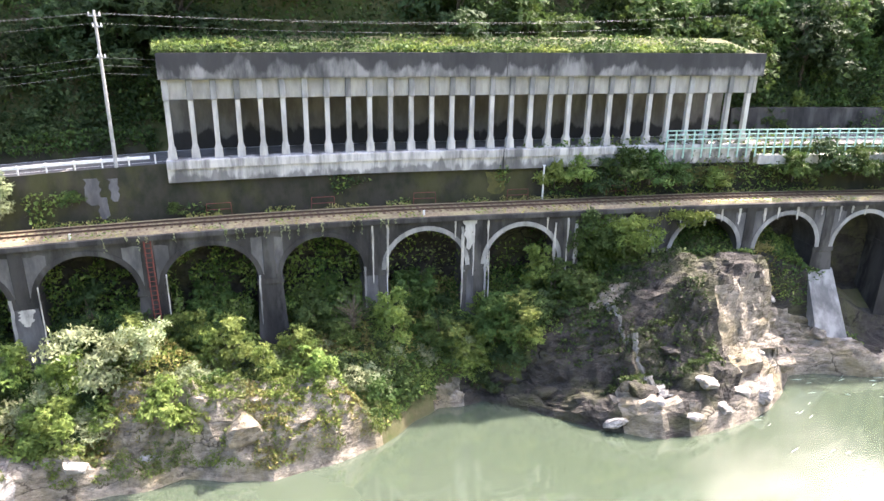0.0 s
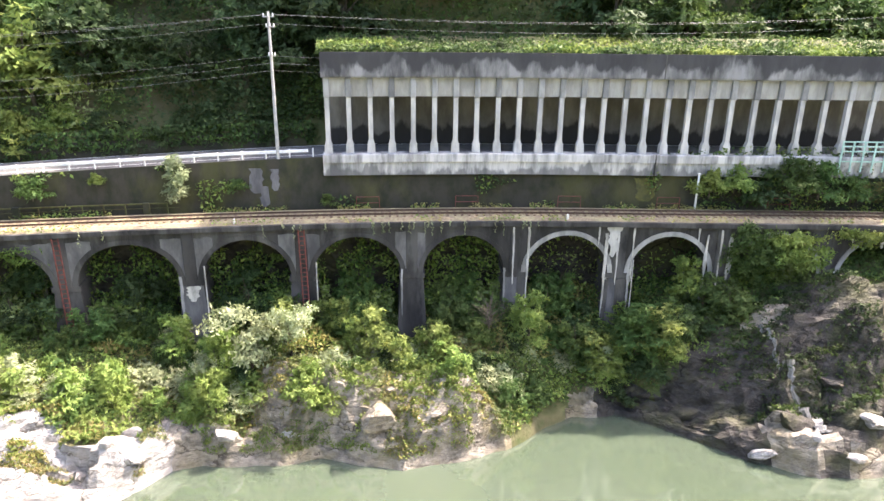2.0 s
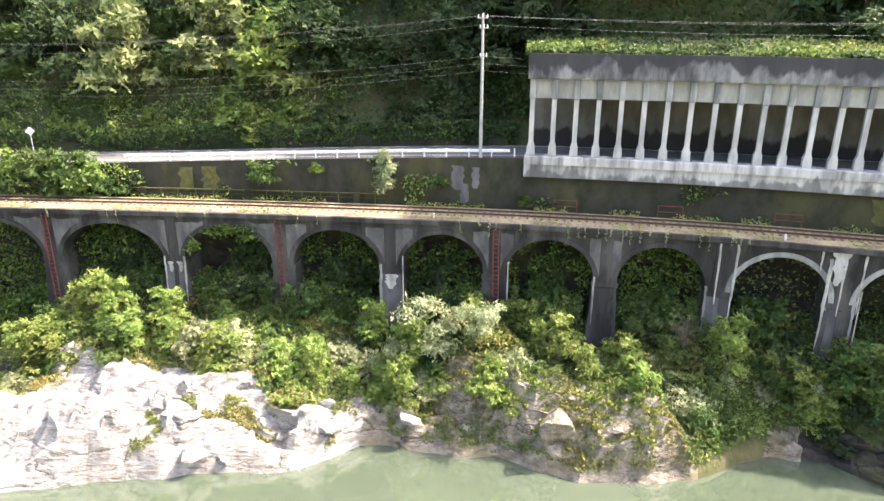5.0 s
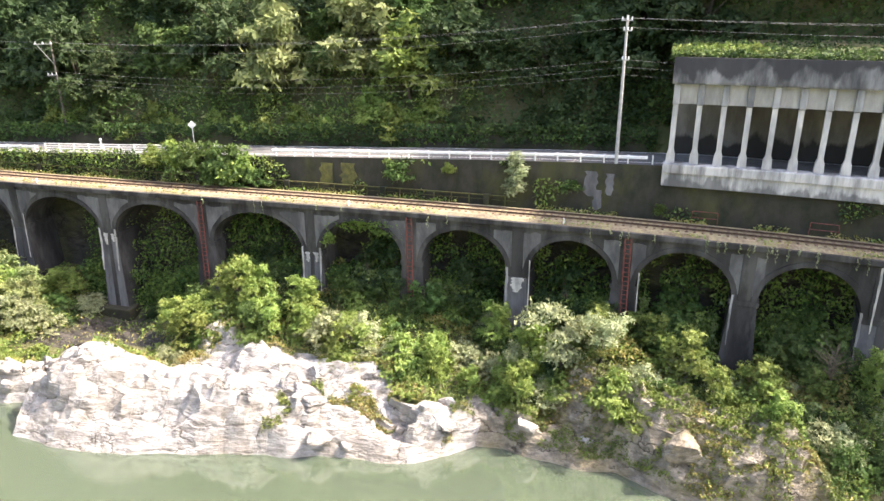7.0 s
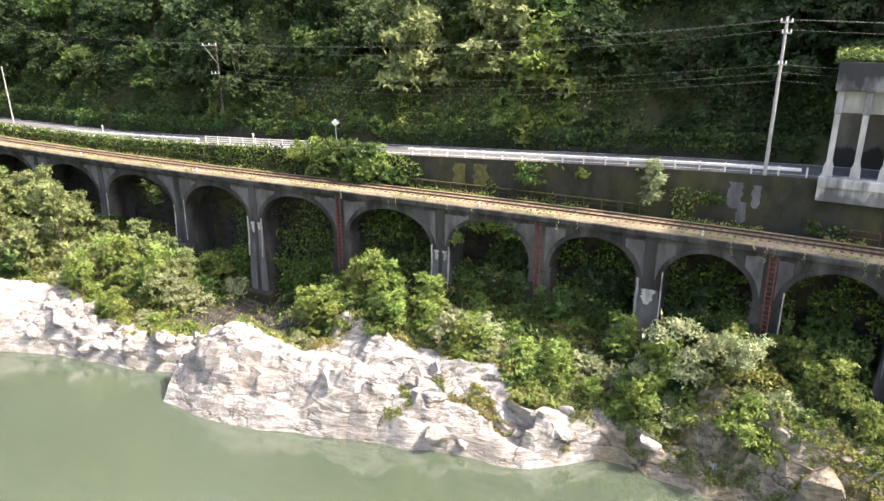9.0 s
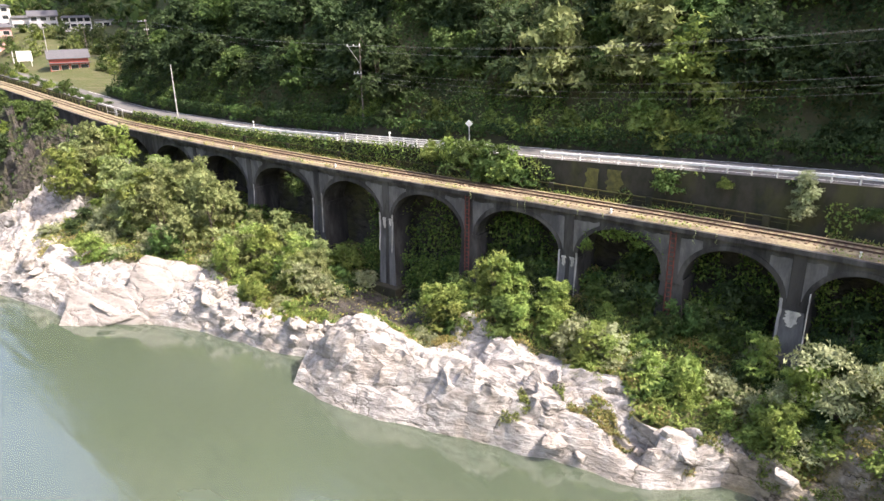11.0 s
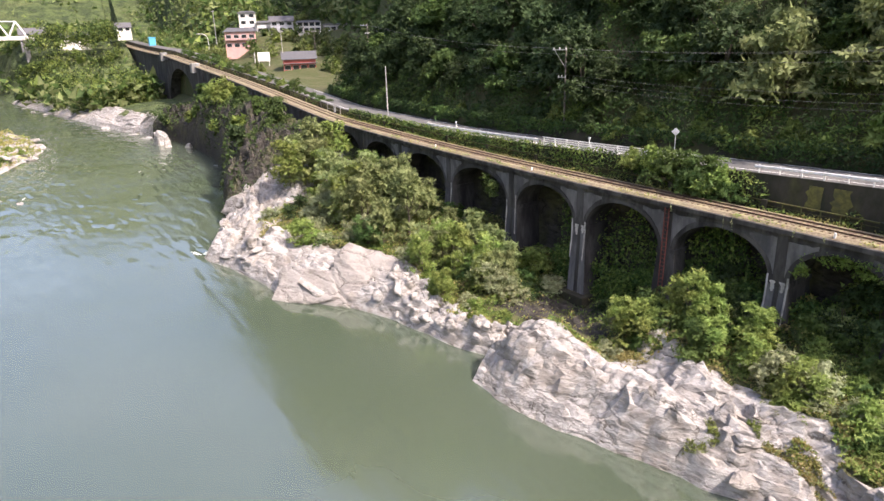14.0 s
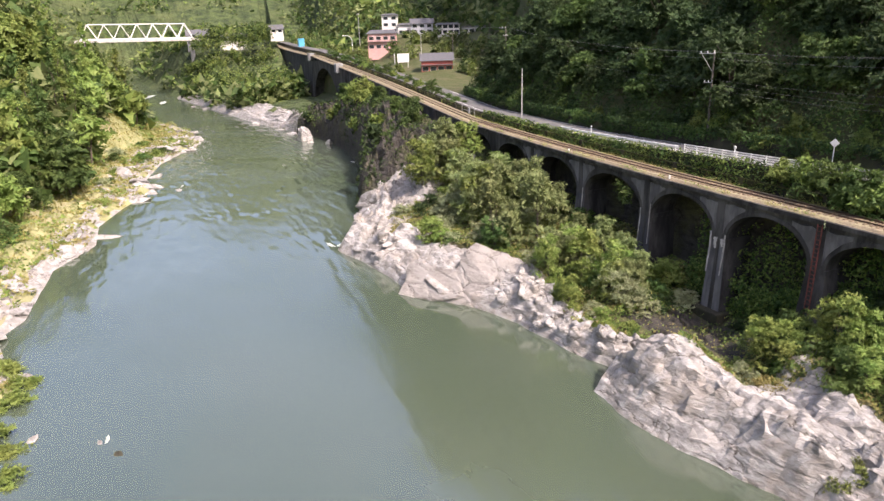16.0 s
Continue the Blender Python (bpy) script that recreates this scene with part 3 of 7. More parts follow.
def build_ground():
    xs = np.concatenate([[-1500, -1150, -900, -720, -600, -520, -450, -400, -360, -330], np.arange(-310, -240, 5.0), np.arange(-240, -130, 1.6), np.arange(-130, 76, 0.55), np.arange(77, 120, 3.0), [125, 140, 170, 220, 300, 450, 700, 1100]])
    cols = []
    fr = np.linspace(0, 1, 46)[1:-1]
    for x in xs:
        b, s, d = float(bank(x)), float(shore(x)), float(yd(x))
        if x > 140:
            b, s, d = -70.0 - 0.1 * (x - 140), -20.0, 18.0
        rows = [b - v for v in (1300, 900, 600, 400, 280, 200, 150, 115, 90, 75, 62, 52, 44, 38, 33, 28.5, 25, 22, 19, 16.5, 14, 12, 10.2, 8.6, 7.2, 6, 5, 4, 3.2, 2.4, 1.6, 0.9, 0.3)]
        rows += [b + v * (s - b) for v in (0.02, 0.12, 0.5, 0.88)] + [s - 0.4, s - 0.05]
        rows += [s + v * (d - s) for v in fr]
        rows += [d + v for v in (0.01, 0.7, 1.5, 2.3, 3.1, 3.95, 4.05, 5.15, 5.25, 8, 10.3, 10.8, 11.6, 12.6)]
        rows += [d + v for v in np.arange(14, 60, 2.0)] + [d + v for v in (64, 70, 80, 95, 115, 140, 175, 220, 280, 360, 480, 650, 900, 1300)]
        cols.append(rows)
    Y = np.array(cols)
    X = np.repeat(xs[:, None], Y.shape[1], 1)
    Z = ground_z(X, Y)
    # broken rock overhangs a little
    rk = rockiness(X, Y) * (Y > shore(X)) * (Y < yd(X) - 1.5)
    X2 = X + rk * 0.5 * fbm(Y / 1.1, Z / 0.9, 2, 51)
    Y2 = Y - rk * 0.7 * np.abs(fbm(X / 1.3, Z / 0.8, 2, 52)) * step(0.3, 1.2, Y - shore(X))
    n, k = X.shape
    verts = np.stack([X2, Y2, Z], -1).reshape(-1, 3)
    i, j = np.meshgrid(np.arange(n - 1), np.arange(k - 1), indexing="ij")
    a = (i * k + j).ravel()
    faces = np.stack([a, a + k, a + k + 1, a + 1], -1)
    me = mesh_of("ground", verts.tolist(), faces.tolist(), [M_SOIL, M_ROCKW, M_ROCK, M_ROCKD, M_BED, M_MEADOW, M_WOODS])
    cx, cy = X.reshape(-1)[a] + 0.25, Y.reshape(-1)[a] + 0.2
    cz = Z.reshape(-1)[a]
    r = rockiness(cx, cy) > 0.5
    kind = np.zeros(len(a), np.int32)
    inside = (cy > shore(cx) - 0.3) & (cy < yd(cx) + 0.3)
    kind[inside & r] = 2
    kind[inside & r & (cx < -14)] = 1
    # wet slope, and the outcrop's shadow beside it painted as dark rock
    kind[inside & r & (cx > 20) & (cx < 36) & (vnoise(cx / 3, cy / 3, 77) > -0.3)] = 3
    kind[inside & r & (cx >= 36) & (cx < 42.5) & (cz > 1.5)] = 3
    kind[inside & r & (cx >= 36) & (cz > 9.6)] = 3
    kind[inside & r & (cx < -118) & (cx > -430)] = 1
    kind[inside & ~r & (cx > 50)] = 3
    kind[inside & (cx <= -430)] = 6
    kind[inside & (cx < -378) & (cz > 3.5)] = 6
    kind[inside & ~r & (cx < -236)] = 6
    # shade under the arches and on the upstream cliff, painted as dark rock
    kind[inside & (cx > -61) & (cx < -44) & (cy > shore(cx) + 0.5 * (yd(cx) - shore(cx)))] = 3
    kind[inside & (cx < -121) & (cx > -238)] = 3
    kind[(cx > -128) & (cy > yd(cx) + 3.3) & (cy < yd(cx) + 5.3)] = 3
    q = bank(cx) - cy
    kind[(q > 0) & (q < 26)] = 5
    kind[(q >= 26) | ((cx < -340) & ((q > 8) | (cy > yd(cx) + 24)))] = 6
    kind[(cx < -430) & (cy > yd(cx) - 1)] = 6
    kind[(q > 0) & (q < 13) & (cx > -248) & (cx < -196) & (vnoise(cx / 4, cy / 3, 76) > -0.2)] = 1
    kind[(q > 0) & (q < 12) & (vnoise(cx / 4.5, cy / 2.5, 78) > -0.28 + 0.06 * q)] = 1
    kind[(cy < shore(cx) - 0.3) & (q < 0)] = 4
    kind[np.hypot(cx, cy) > 560] = 6
    me.polygons.foreach_set("material_index", kind)
    ob = new("ground", me)
    tagged(ob, "steep wooded riverbank with pale broken rock along the water", "ground", kind="structure")
    return ob


build_ground()
wat = new("water", mesh_of("water", [(-1500, -400, 0), (1100, -400, 0), (1100, 160, 0), (-1500, 160, 0)], [(0, 1, 2, 3)], M_WATER))
tagged(wat, "murky green river water with faint ripples", "river", kind="structure")


def strip(name, x0, x1, section, material, parent=None, dx=2.0, label="", zfun=None, cap=True):
    """A closed section of (off, z) points swept along the deck's curve."""
    xs = np.linspace(x0, x1, max(2, int(abs(x1 - x0) / dx) + 1))
    verts, faces, m = [], [], len(section)
    for x in xs:
        dz = float(zfun(x)) if zfun else 0.0
        verts += [along(x, o, z + dz) for o, z in section]
    for i in range(len(xs) - 1):
        for k in range(m):
            a, b = i * m + k, i * m + (k + 1) % m
            faces.append((a, a + m, b + m, b))
    if cap:
        faces += [tuple(range(m)), tuple(range((len(xs) - 1) * m, len(xs) * m))[::-1]]
    me = mesh_of(name, verts, faces, material)
    return part(name, me, material, parent, label)


# ---- railway viaduct ----
PIERS = [-124.5, -110.5, -96.5, -82.6, -68.6, -56.9, -45.2, -33.5, -23.3, -13.4, -4.2, 5.2, 14.2, 23.2, 31.9, 41.4, 50.2, 58.4, 66.4, 74.5, 83]
viaduct = thing("railway_viaduct", "old blackened concrete arch viaduct streaked with white lime", "viaduct", kind="")
FRONT, BACK, SPRING, CROWN, TOP = 0.3, 3.9, 10.9, 14.35, 15.22


def span(xa, xb, spring=SPRING, crown=CROWN, top=TOP):
    a, b = along(xa), along(xb)
    L = (b - a).length
    ang = math.degrees(math.atan2(b.y - a.y, b.x - a.x))
    half, high_, n = L / 2 - 0.95, crown - spring, 20
    bm = bmesh.new()
    pts = [(-L / 2, spring), (-half, spring)] + [(-half * math.cos(math.pi * k / n), spring + high_ * math.sin(math.pi * k / n)) for k in range(1, n)] + [(half, spring), (L / 2, spring)]
    rows = []
    for y in (FRONT, BACK):
        rows.append(([bm.verts.new((px, y, pz)) for px, pz in pts], [bm.verts.new((px, y, top)) for px, pz in pts]))
    for k in range(len(pts) - 1):
        for r, (low, high) in enumerate(rows):
            f = (low[k], low[k + 1], high[k + 1], high[k])
            bm.faces.new(f if r == 0 else f[::-1])
        bm.faces.new((rows[0][0][k + 1], rows[0][0][k], rows[1][0][k], rows[1][0][k + 1]))
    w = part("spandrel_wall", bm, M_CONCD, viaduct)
    w.matrix_basis = pose(*((a + b) / 2), 0, 0, ang)
    # the ring of voussoirs, a little proud of the wall
    bm = bmesh.new()
    prev = None
    for k in range(n + 1):
        t = math.pi * k / n
        ring = []
        for rr in (0.0, 0.42):
            for y in (FRONT - 0.06, FRONT + 0.02):
                ring.append(bm.verts.new((-(half + rr) * math.cos(t), y, spring + (high_ + rr) * math.sin(t))))
        if prev:
            for p, q in ((0, 2), (2, 3), (3, 1), (1, 0)):
                bm.faces.new((prev[p], prev[q], ring[q], ring[p]))
        prev = ring
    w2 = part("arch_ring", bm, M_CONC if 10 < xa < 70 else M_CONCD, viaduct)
    w2.matrix_basis = pose(*((a + b) / 2), 0, 0, ang)


def pier(x, base):
    bm = bmesh.new()
    rings = []
    for z, w, g in ((base - 3, 1.55, 0.55), (SPRING - 0.5, 1.0, 0.0), (SPRING - 0.45, 1.12, 0.1), (SPRING, 1.12, 0.1)):
        rings.append([bm.verts.new((sx_ * w, y, z)) for sx_, y in ((-1, FRONT + 0.02 - g), (1, FRONT + 0.02 - g), (1, BACK + g), (-1, BACK + g))])
    for r0, r1 in zip(rings, rings[1:]):
        for k in range(4):
            bm.faces.new((r0[k], r0[(k + 1) % 4], r1[(k + 1) % 4], r1[k]))
    bm.faces.new(rings[-1])
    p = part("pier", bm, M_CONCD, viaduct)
    p.matrix_basis = pose(*along(x), 0, 0, heading(x))
    # pilaster rising to the deck
    bm = bmesh.new()
    box(bm, -0.5, 0.5, FRONT - 0.1, FRONT + 0.05, SPRING, TOP - 0.05, bevel=0.03)
    q = part("pilaster", bm, M_CONCD, viaduct)
    q.matrix_basis = pose(*along(x), 0, 0, heading(x))
    return p


for xa, xb in zip(PIERS, PIERS[1:]):
    span(xa, xb)
for x in PIERS:
    pier(x, float(ground_z(x, float(yd(x)))))
def wall_below(x0, x1, parent):
    """Solid masonry from the bank up to the climbing deck."""
    xs = np.linspace(x0, x1, int(abs(x1 - x0) / 4) + 2)
    verts, faces = [], []
    for x in xs:
        h = TOP + float(rise(x))
        verts += [along(x, 0.0, -2), along(x, 0.3, h), along(x, BACK, h), along(x, BACK, -2)]
    for i in range(len(xs) - 1):
        for k in range(4):
            a, b = i * 4 + k, i * 4 + (k + 1) % 4
            faces.append((a, a + 4, b + 4, b))
    faces += [(0, 1, 2, 3), tuple(range((len(xs) - 1) * 4, len(xs) * 4))[::-1]]
    part("solid_wall", mesh_of("solid_wall", verts, faces, M_CONCD), None, parent)


wall_below(-246, -124.6, viaduct)
wall_below(-640, -296, viaduct)
span(-296, -246, 3.0, 18.6, TOP + float(rise(-270)))
for k in range(12):
    x = -133 - 9.2 * k
    bm = bmesh.new()
    box(bm, -0.8, 0.8, -0.25, 0.4, 2, TOP + float(rise(x)) - 0.1, bevel=0.05)
    q = part("buttress", bm, M_CONCD, viaduct)
    q.matrix_basis = pose(*along(x), 0, 0, heading(x))
for x in (-297.5, -244.5):
    bm = bmesh.new()
    box(bm, -1.6, 1.6, -1.0, 1.5, TOP + float(rise(x)) - 1.6, TOP + float(rise(x)) + 1.5, bevel=0.08)
    q = part("refuge", bm, M_CONC, viaduct, "square concrete refuge built out from the deck")
    q.matrix_basis = pose(*along(x), 0, 0, heading(x))
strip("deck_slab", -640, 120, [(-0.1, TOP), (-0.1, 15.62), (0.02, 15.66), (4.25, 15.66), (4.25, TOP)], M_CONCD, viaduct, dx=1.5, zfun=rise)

# ---- track ----
track = thing("railway_track", "single disused track of rusty rails in dusty weedy ballast", "railway track")
strip("ballast_bed", -640, 120, [(0.12, 15.665), (0.45, 15.86), (3.6, 15.86), (4.15, 15.70), (4.15, 15.665)], M_BALLAST, track, dx=1.5, zfun=rise)
for o in (1.45, 2.52):
    strip("rail", -640, 120, [(o - 0.06, 15.92), (o - 0.06, 15.95), (o - 0.012, 15.98), (o - 0.035, 16.03), (o - 0.035, 16.06), (o + 0.035, 16.06), (o + 0.035, 16.03), (o + 0.012, 15.98), (o + 0.06, 15.95), (o + 0.06, 15.92)], M_RAIL, track, dx=1.5, zfun=rise)

# ---- road bench: retaining wall, road ----


def wall_strip(name, x0, x1, o_foot, o_top, z_foot, top, material, thick=0.45, parent=None, label="", dx=2.0):
    """A wall along the curve from a level foot to a top that follows the road."""
    xs = np.linspace(x0, x1, int(abs(x1 - x0) / dx) + 2)
    verts, faces = [], []
    for x in xs:
        zt = float(road_z(x)) + top
        verts += [along(x, o_foot, z_foot), along(x, o_top, zt), along(x, o_top + thick, zt), along(x, o_foot + thick + 0.3, z_foot)]
    for i in range(len(xs) - 1):
        for k in range(4):
            a, b = i * 4 + k, i * 4 + (k + 1) % 4
            faces.append((a, a + 4, b + 4, b))
    faces += [(0, 1, 2, 3), tuple(range((len(xs) - 1) * 4, len(xs) * 4))[::-1]]
    return part(name, mesh_of(name, verts, faces, material), material, parent, label)


w = wall_strip("retaining_wall", -640, 120, 4.28, 4.85, 14.5, -0.05, M_MOSSWALL)
tagged(w, "tall dark retaining wall covered in moss and stains", "wall", kind="structure")


def road_sheet():
    xs = np.concatenate([np.arange(-650, -130, 10.0), np.arange(-130, 122, 2.0)])
    verts, faces = [], []
    for x in xs:
        z = float(road_z(x))
        verts += [along(x, o, z + dz) for o, dz in ((4.9, -0.03), (7.6, 0.04), (10.3, -0.02))]
    for i in range(len(xs) - 1):
        for k in range(2):
            a = i * 3 + k
            faces.append((a, a + 3, a + 4, a + 1))
    ob = new("road", mesh_of("road", verts, faces, M_ASPH))
    tagged(ob, "narrow grey asphalt road on a bench above the railway", "road", kind="structure")


road_sheet()

# ---- rock shed over the road ----
SHED_X0, SHED_X1, NCOL = -1.72, 51.2, 29
FS = 4.6
LEDGE, PANEL0, PANEL1, PARAPET = 20.65, 25.55, 27.3, 29.25
# the shed's interior shade is put into this wall's base colour
M_SHEDBACK = mat("shaded_back_wall", (0.19, 0.178, 0.16), (0.12, 0.112, 0.098), scale=0.8, c3=(0.08, 0.07, 0.058), scale3=0.3, bump=0.3, stretch=(1, 1, 0.4))
M_BEAM = mat("tan_concrete_panel", (0.4, 0.385, 0.35), (0.28, 0.27, 0.245), scale=1.2, c3=(0.17, 0.165, 0.155), scale3=0.5, bump=0.25, bump_scale=6, stretch=(1, 1, 0.3), amount3=0.5)
# foot painted darker still, for the interior's shadow line and wet
ragged_darkening(M_SHEDBACK, 23.0, 21.0, (0.025, 0.023, 0.021), 0.5)
shed = thing("rock_shed", "long grey weathered concrete rock shed with a row of slim columns", "rock shed")
tagged(strip("roof_slab", SHED_X0 - 0.3, SHED_X1 + 0.3, [(FS - 0.1, PANEL1), (FS - 0.1, PANEL1 + 0.5), (11.2, PANEL1 + 0.5), (11.2, PANEL1)], M_CONC, shed), "grey concrete roof slab")
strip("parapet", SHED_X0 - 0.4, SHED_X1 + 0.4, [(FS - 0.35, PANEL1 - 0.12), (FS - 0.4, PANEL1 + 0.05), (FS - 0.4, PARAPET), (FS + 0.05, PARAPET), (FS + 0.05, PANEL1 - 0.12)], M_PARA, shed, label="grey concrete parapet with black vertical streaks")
strip("beam", SHED_X0 - 0.2, SHED_X1 + 0.2, [(FS + 0.15, PANEL0), (FS + 0.15, PANEL1), (FS + 0.45, PANEL1), (FS + 0.45, PANEL0)], M_BEAM, shed, label="pale concrete panel beam between columns")
strip("back_wall", SHED_X0 - 0.2, SHED_X1 + 0.2, [(10.4, 19.5), (10.4, PANEL1), (11.0, PANEL1), (11.0, 19.5)], M_SHEDBACK, shed, label="brownish grey back wall with interior shade in its colour")
strip("ledge", SHED_X0 - 0.5, SHED_X1 + 0.4, [(FS - 0.36, 18.75), (FS - 0.36, 19.88), (FS - 0.55, 19.92), (FS - 0.55, 20.58), (FS - 0.5, LEDGE), (FS + 0.7, LEDGE), (FS + 0.7, 18.75)], M_LEDGE, shed, label="pale streaked concrete footing ledge")


def shed_column(xc):
    x = xc
    bm = bmesh.new()
    rings = []
    for z, w_, d0, d1 in ((LEDGE - 0.05, 0.36, -0.1, 0.62), (LEDGE + 0.75, 0.33, -0.06, 0.6), (LEDGE + 1.15, 0.2, 0.0, 0.5), (PANEL0, 0.2, 0.0, 0.5)):
        rings.append([bm.verts.new((a * w_, b, z)) for a, b in ((-1, d0), (1, d0), (1, d1), (-1, d1))])
    for r0, r1 in zip(rings, rings[1:]):
        for k in range(4):
            bm.faces.new((r0[k], r0[(k + 1) % 4], r1[(k + 1) % 4], r1[k]))
    bm.faces.new(rings[-1])
    p = part("column", bm, M_CONCP, shed)
    c = along(x, FS)
    p.matrix_basis = pose(c.x, c.y, 0, 0, 0, heading(x))
    bm = bmesh.new()
    box(bm, -0.25, 0.25, -0.14, 0.5, PANEL0 - 0.06, PANEL1 - 0.13, bevel=0.04)
    h = part("bracket", bm, M_CONC, shed)
    h.matrix_basis = p.matrix_basis


fine = np.linspace(SHED_X0, SHED_X1, 400)
pts = np.array([tuple(along(x, FS))[:2] for x in fine])
run = np.concatenate([[0], np.cumsum(np.hypot(*np.diff(pts, axis=0).T))])
for k in range(NCOL):
    shed_column(float(np.interp(1.857 * k if k < 20 else 35.28 + 2.05 * (k - 19), run, fine)))
JOINT_X = 26.5
# expansion joint
for o, z0, z1, name in ((FS - 0.43, PANEL1 - 0.1, PARAPET - 0.05, "joint"), (FS - 0.58, 18.8, LEDGE, "joint")):
    bm = bmesh.new()
    box(bm, -0.04, 0.04, 0, 0.2, z0, z1)
    q = part(name, bm, M_CONCD, shed, "dark open expansion joint")
    q.matrix_basis = pose(*along(JOINT_X, o), 0, 0, heading(JOINT_X))


# ---- plants ----


def leaf_faces(name, v, materials):
    """A mesh of single leaves; v holds leaf, corner, coordinate."""
    n, k = v.shape[:2]
    me = bpy.data.meshes.new(name)
    me.vertices.add(n * k)
    me.vertices.foreach_set("co", v.reshape(-1))
    me.loops.add(n * k)
    me.loops.foreach_set("vertex_index", np.arange(n * k, dtype=np.int32))
    me.polygons.add(n)
    me.polygons.foreach_set("loop_start", np.arange(0, n * k, k, dtype=np.int32))
    for m in materials:
        me.materials.append(m)
    return me


def unit(v):
    return v / np.linalg.norm(v, axis=1)[:, None]


def sprays(rng, p, nrm, t, s, slim, tri, per=6):
    """Twigs at p that run along t, each with a flat fan of leaves of length s."""
    b = np.cross(nrm, t)
    n = len(p) * per
    k = np.tile(np.arange(per), len(p))
    p, nrm, t, b, s = (np.repeat(a, per, 0) for a in (p, nrm, t, b, s))
    side = np.where(k % 2 == 0, 1.0, -1.0)[:, None]
    root = p + t * s * (0.4 * (k - per / 2))[:, None]
    way = unit(t * 0.55 + b * side * 0.8 + rng.normal(size=(n, 3)) * 0.28)
    wide = unit(np.cross(unit(nrm + rng.normal(size=(n, 3)) * 0.35), way))
    s = s * (0.7 + 0.6 * rng.random(n))[:, None]
    if tri:
        return np.stack([root + wide * s * slim * 0.36, root + way * s, root - wide * s * slim * 0.36], 1)
    mid = root + way * s * 0.45 - nrm * s * 0.05
    return np.stack([root, mid + wide * s * slim * 0.5, root + way * s, mid - wide * s * slim * 0.5], 1)


def leaves_mesh(name, blobs, count, size, material, seed=0, droop=0.3, slim=0.5, tri=False):
    """Leafy twigs on the shells of several blobs (centre, radii)."""
    rng = np.random.default_rng(seed)
    n = max(4, count // 6)
    vol = np.array([b[1][0] * b[1][1] + b[1][0] * b[1][2] for b in blobs])
    pick = rng.choice(len(blobs), n, p=vol / vol.sum())
    c = np.array([b[0] for b in blobs])[pick]
    r = np.array([b[1] for b in blobs])[pick]
    d = unit(rng.normal(size=(n, 3)))
    d[:, 2] = np.where(d[:, 2] < -0.35, -d[:, 2], d[:, 2])
    p = c + d * r * (0.4 + 0.85 * rng.random(n) ** 0.8)[:, None]
    nrm = unit(d + rng.normal(size=(n, 3)) * 0.6 + np.array([0, 0, 0.45]))
    t = unit(np.cross(nrm, rng.normal(size=(n, 3))) + d * 0.5 - np.array([0, 0, droop]))
    nrm = unit(nrm - t * (nrm * t).sum(1)[:, None])
    s = size * (0.6 + 0.8 * rng.random(n))[:, None]
    me = leaf_faces(name, sprays(rng, p, nrm, t, s, slim, tri), [material])
    me.update(calc_edges=True)
    return me


def crown_blobs(rng, w, h, z0, n):
    """Clumps of a crown of width w and height h that begins at z0, uneven in size and reach."""
    out = []
    for k in range(n):
        a, q = rng.uniform(0, 2 * math.pi), rng.random()
        rad = w * 0.46 * math.sqrt(rng.random()) * (1.12 - 0.62 * q**1.5)
        s = rng.uniform(0.09, 0.25) * w * (1.1 - 0.35 * q)
        out.append(((rad * math.cos(a), rad * math.sin(a), z0 + h * (0.06 + 0.86 * q * rng.uniform(0.75, 1.0))), (s * rng.uniform(0.8, 1.3), s, s * rng.uniform(0.5, 0.8))))
    return out


def trunk_bm(rng, h, r, blobs):
    bm = bmesh.new()
    p, lean = Vector((0, 0, -0.6)), Vector((rng.uniform(-0.08, 0.08), rng.uniform(-0.08, 0.08), 1))
    pts = [p + lean * (h * k / 4) + Vector((rng.uniform(-1, 1), rng.uniform(-1, 1), 0)) * 0.06 * h / 4 * k for k in range(5)]
    for k in range(4):
        tube(bm, pts[k], pts[k + 1], r * (1 - 0.2 * k), r * (1 - 0.2 * (k + 1)), 7)
    for c, s in blobs[:6]:
        a = pts[1].lerp(pts[4], min(max((c[2] / h) - 0.35, 0.0), 0.9))
        tube(bm, a, Vector(c), r * 0.4, r * 0.12, 5)
    return bm


def plant_kind(name, w, h, z0, trunk_r, count, size, material, seed, nblobs=14, slim=0.5, droop=0.3, tri=False):
    """A plant's two meshes: trunk with limbs, and crown."""
    rng = np.random.default_rng(seed)
    blobs = crown_blobs(rng, w, h, z0, nblobs)
    crown = leaves_mesh("crown", blobs, count, size, material, seed, droop, slim, tri)
    bm = trunk_bm(rng, z0 + h * 0.8, trunk_r, blobs)
    me = bpy.data.meshes.new("trunk")
    bm.to_mesh(me)
    bm.free()
    me.materials.append(M_BARK)
    return me, crown


def plant(kind, name, label, category, x, y, z, s=1.0, turn=0.0, group="", sz=None):
    ob = thing(name, label, category, Matrix.LocRotScale((x, y, z), Euler((0, 0, turn)), (s, s, sz or s)), group)
    part("trunk", kind[0], None, ob)
    part("crown", kind[1], None, ob)
    return ob


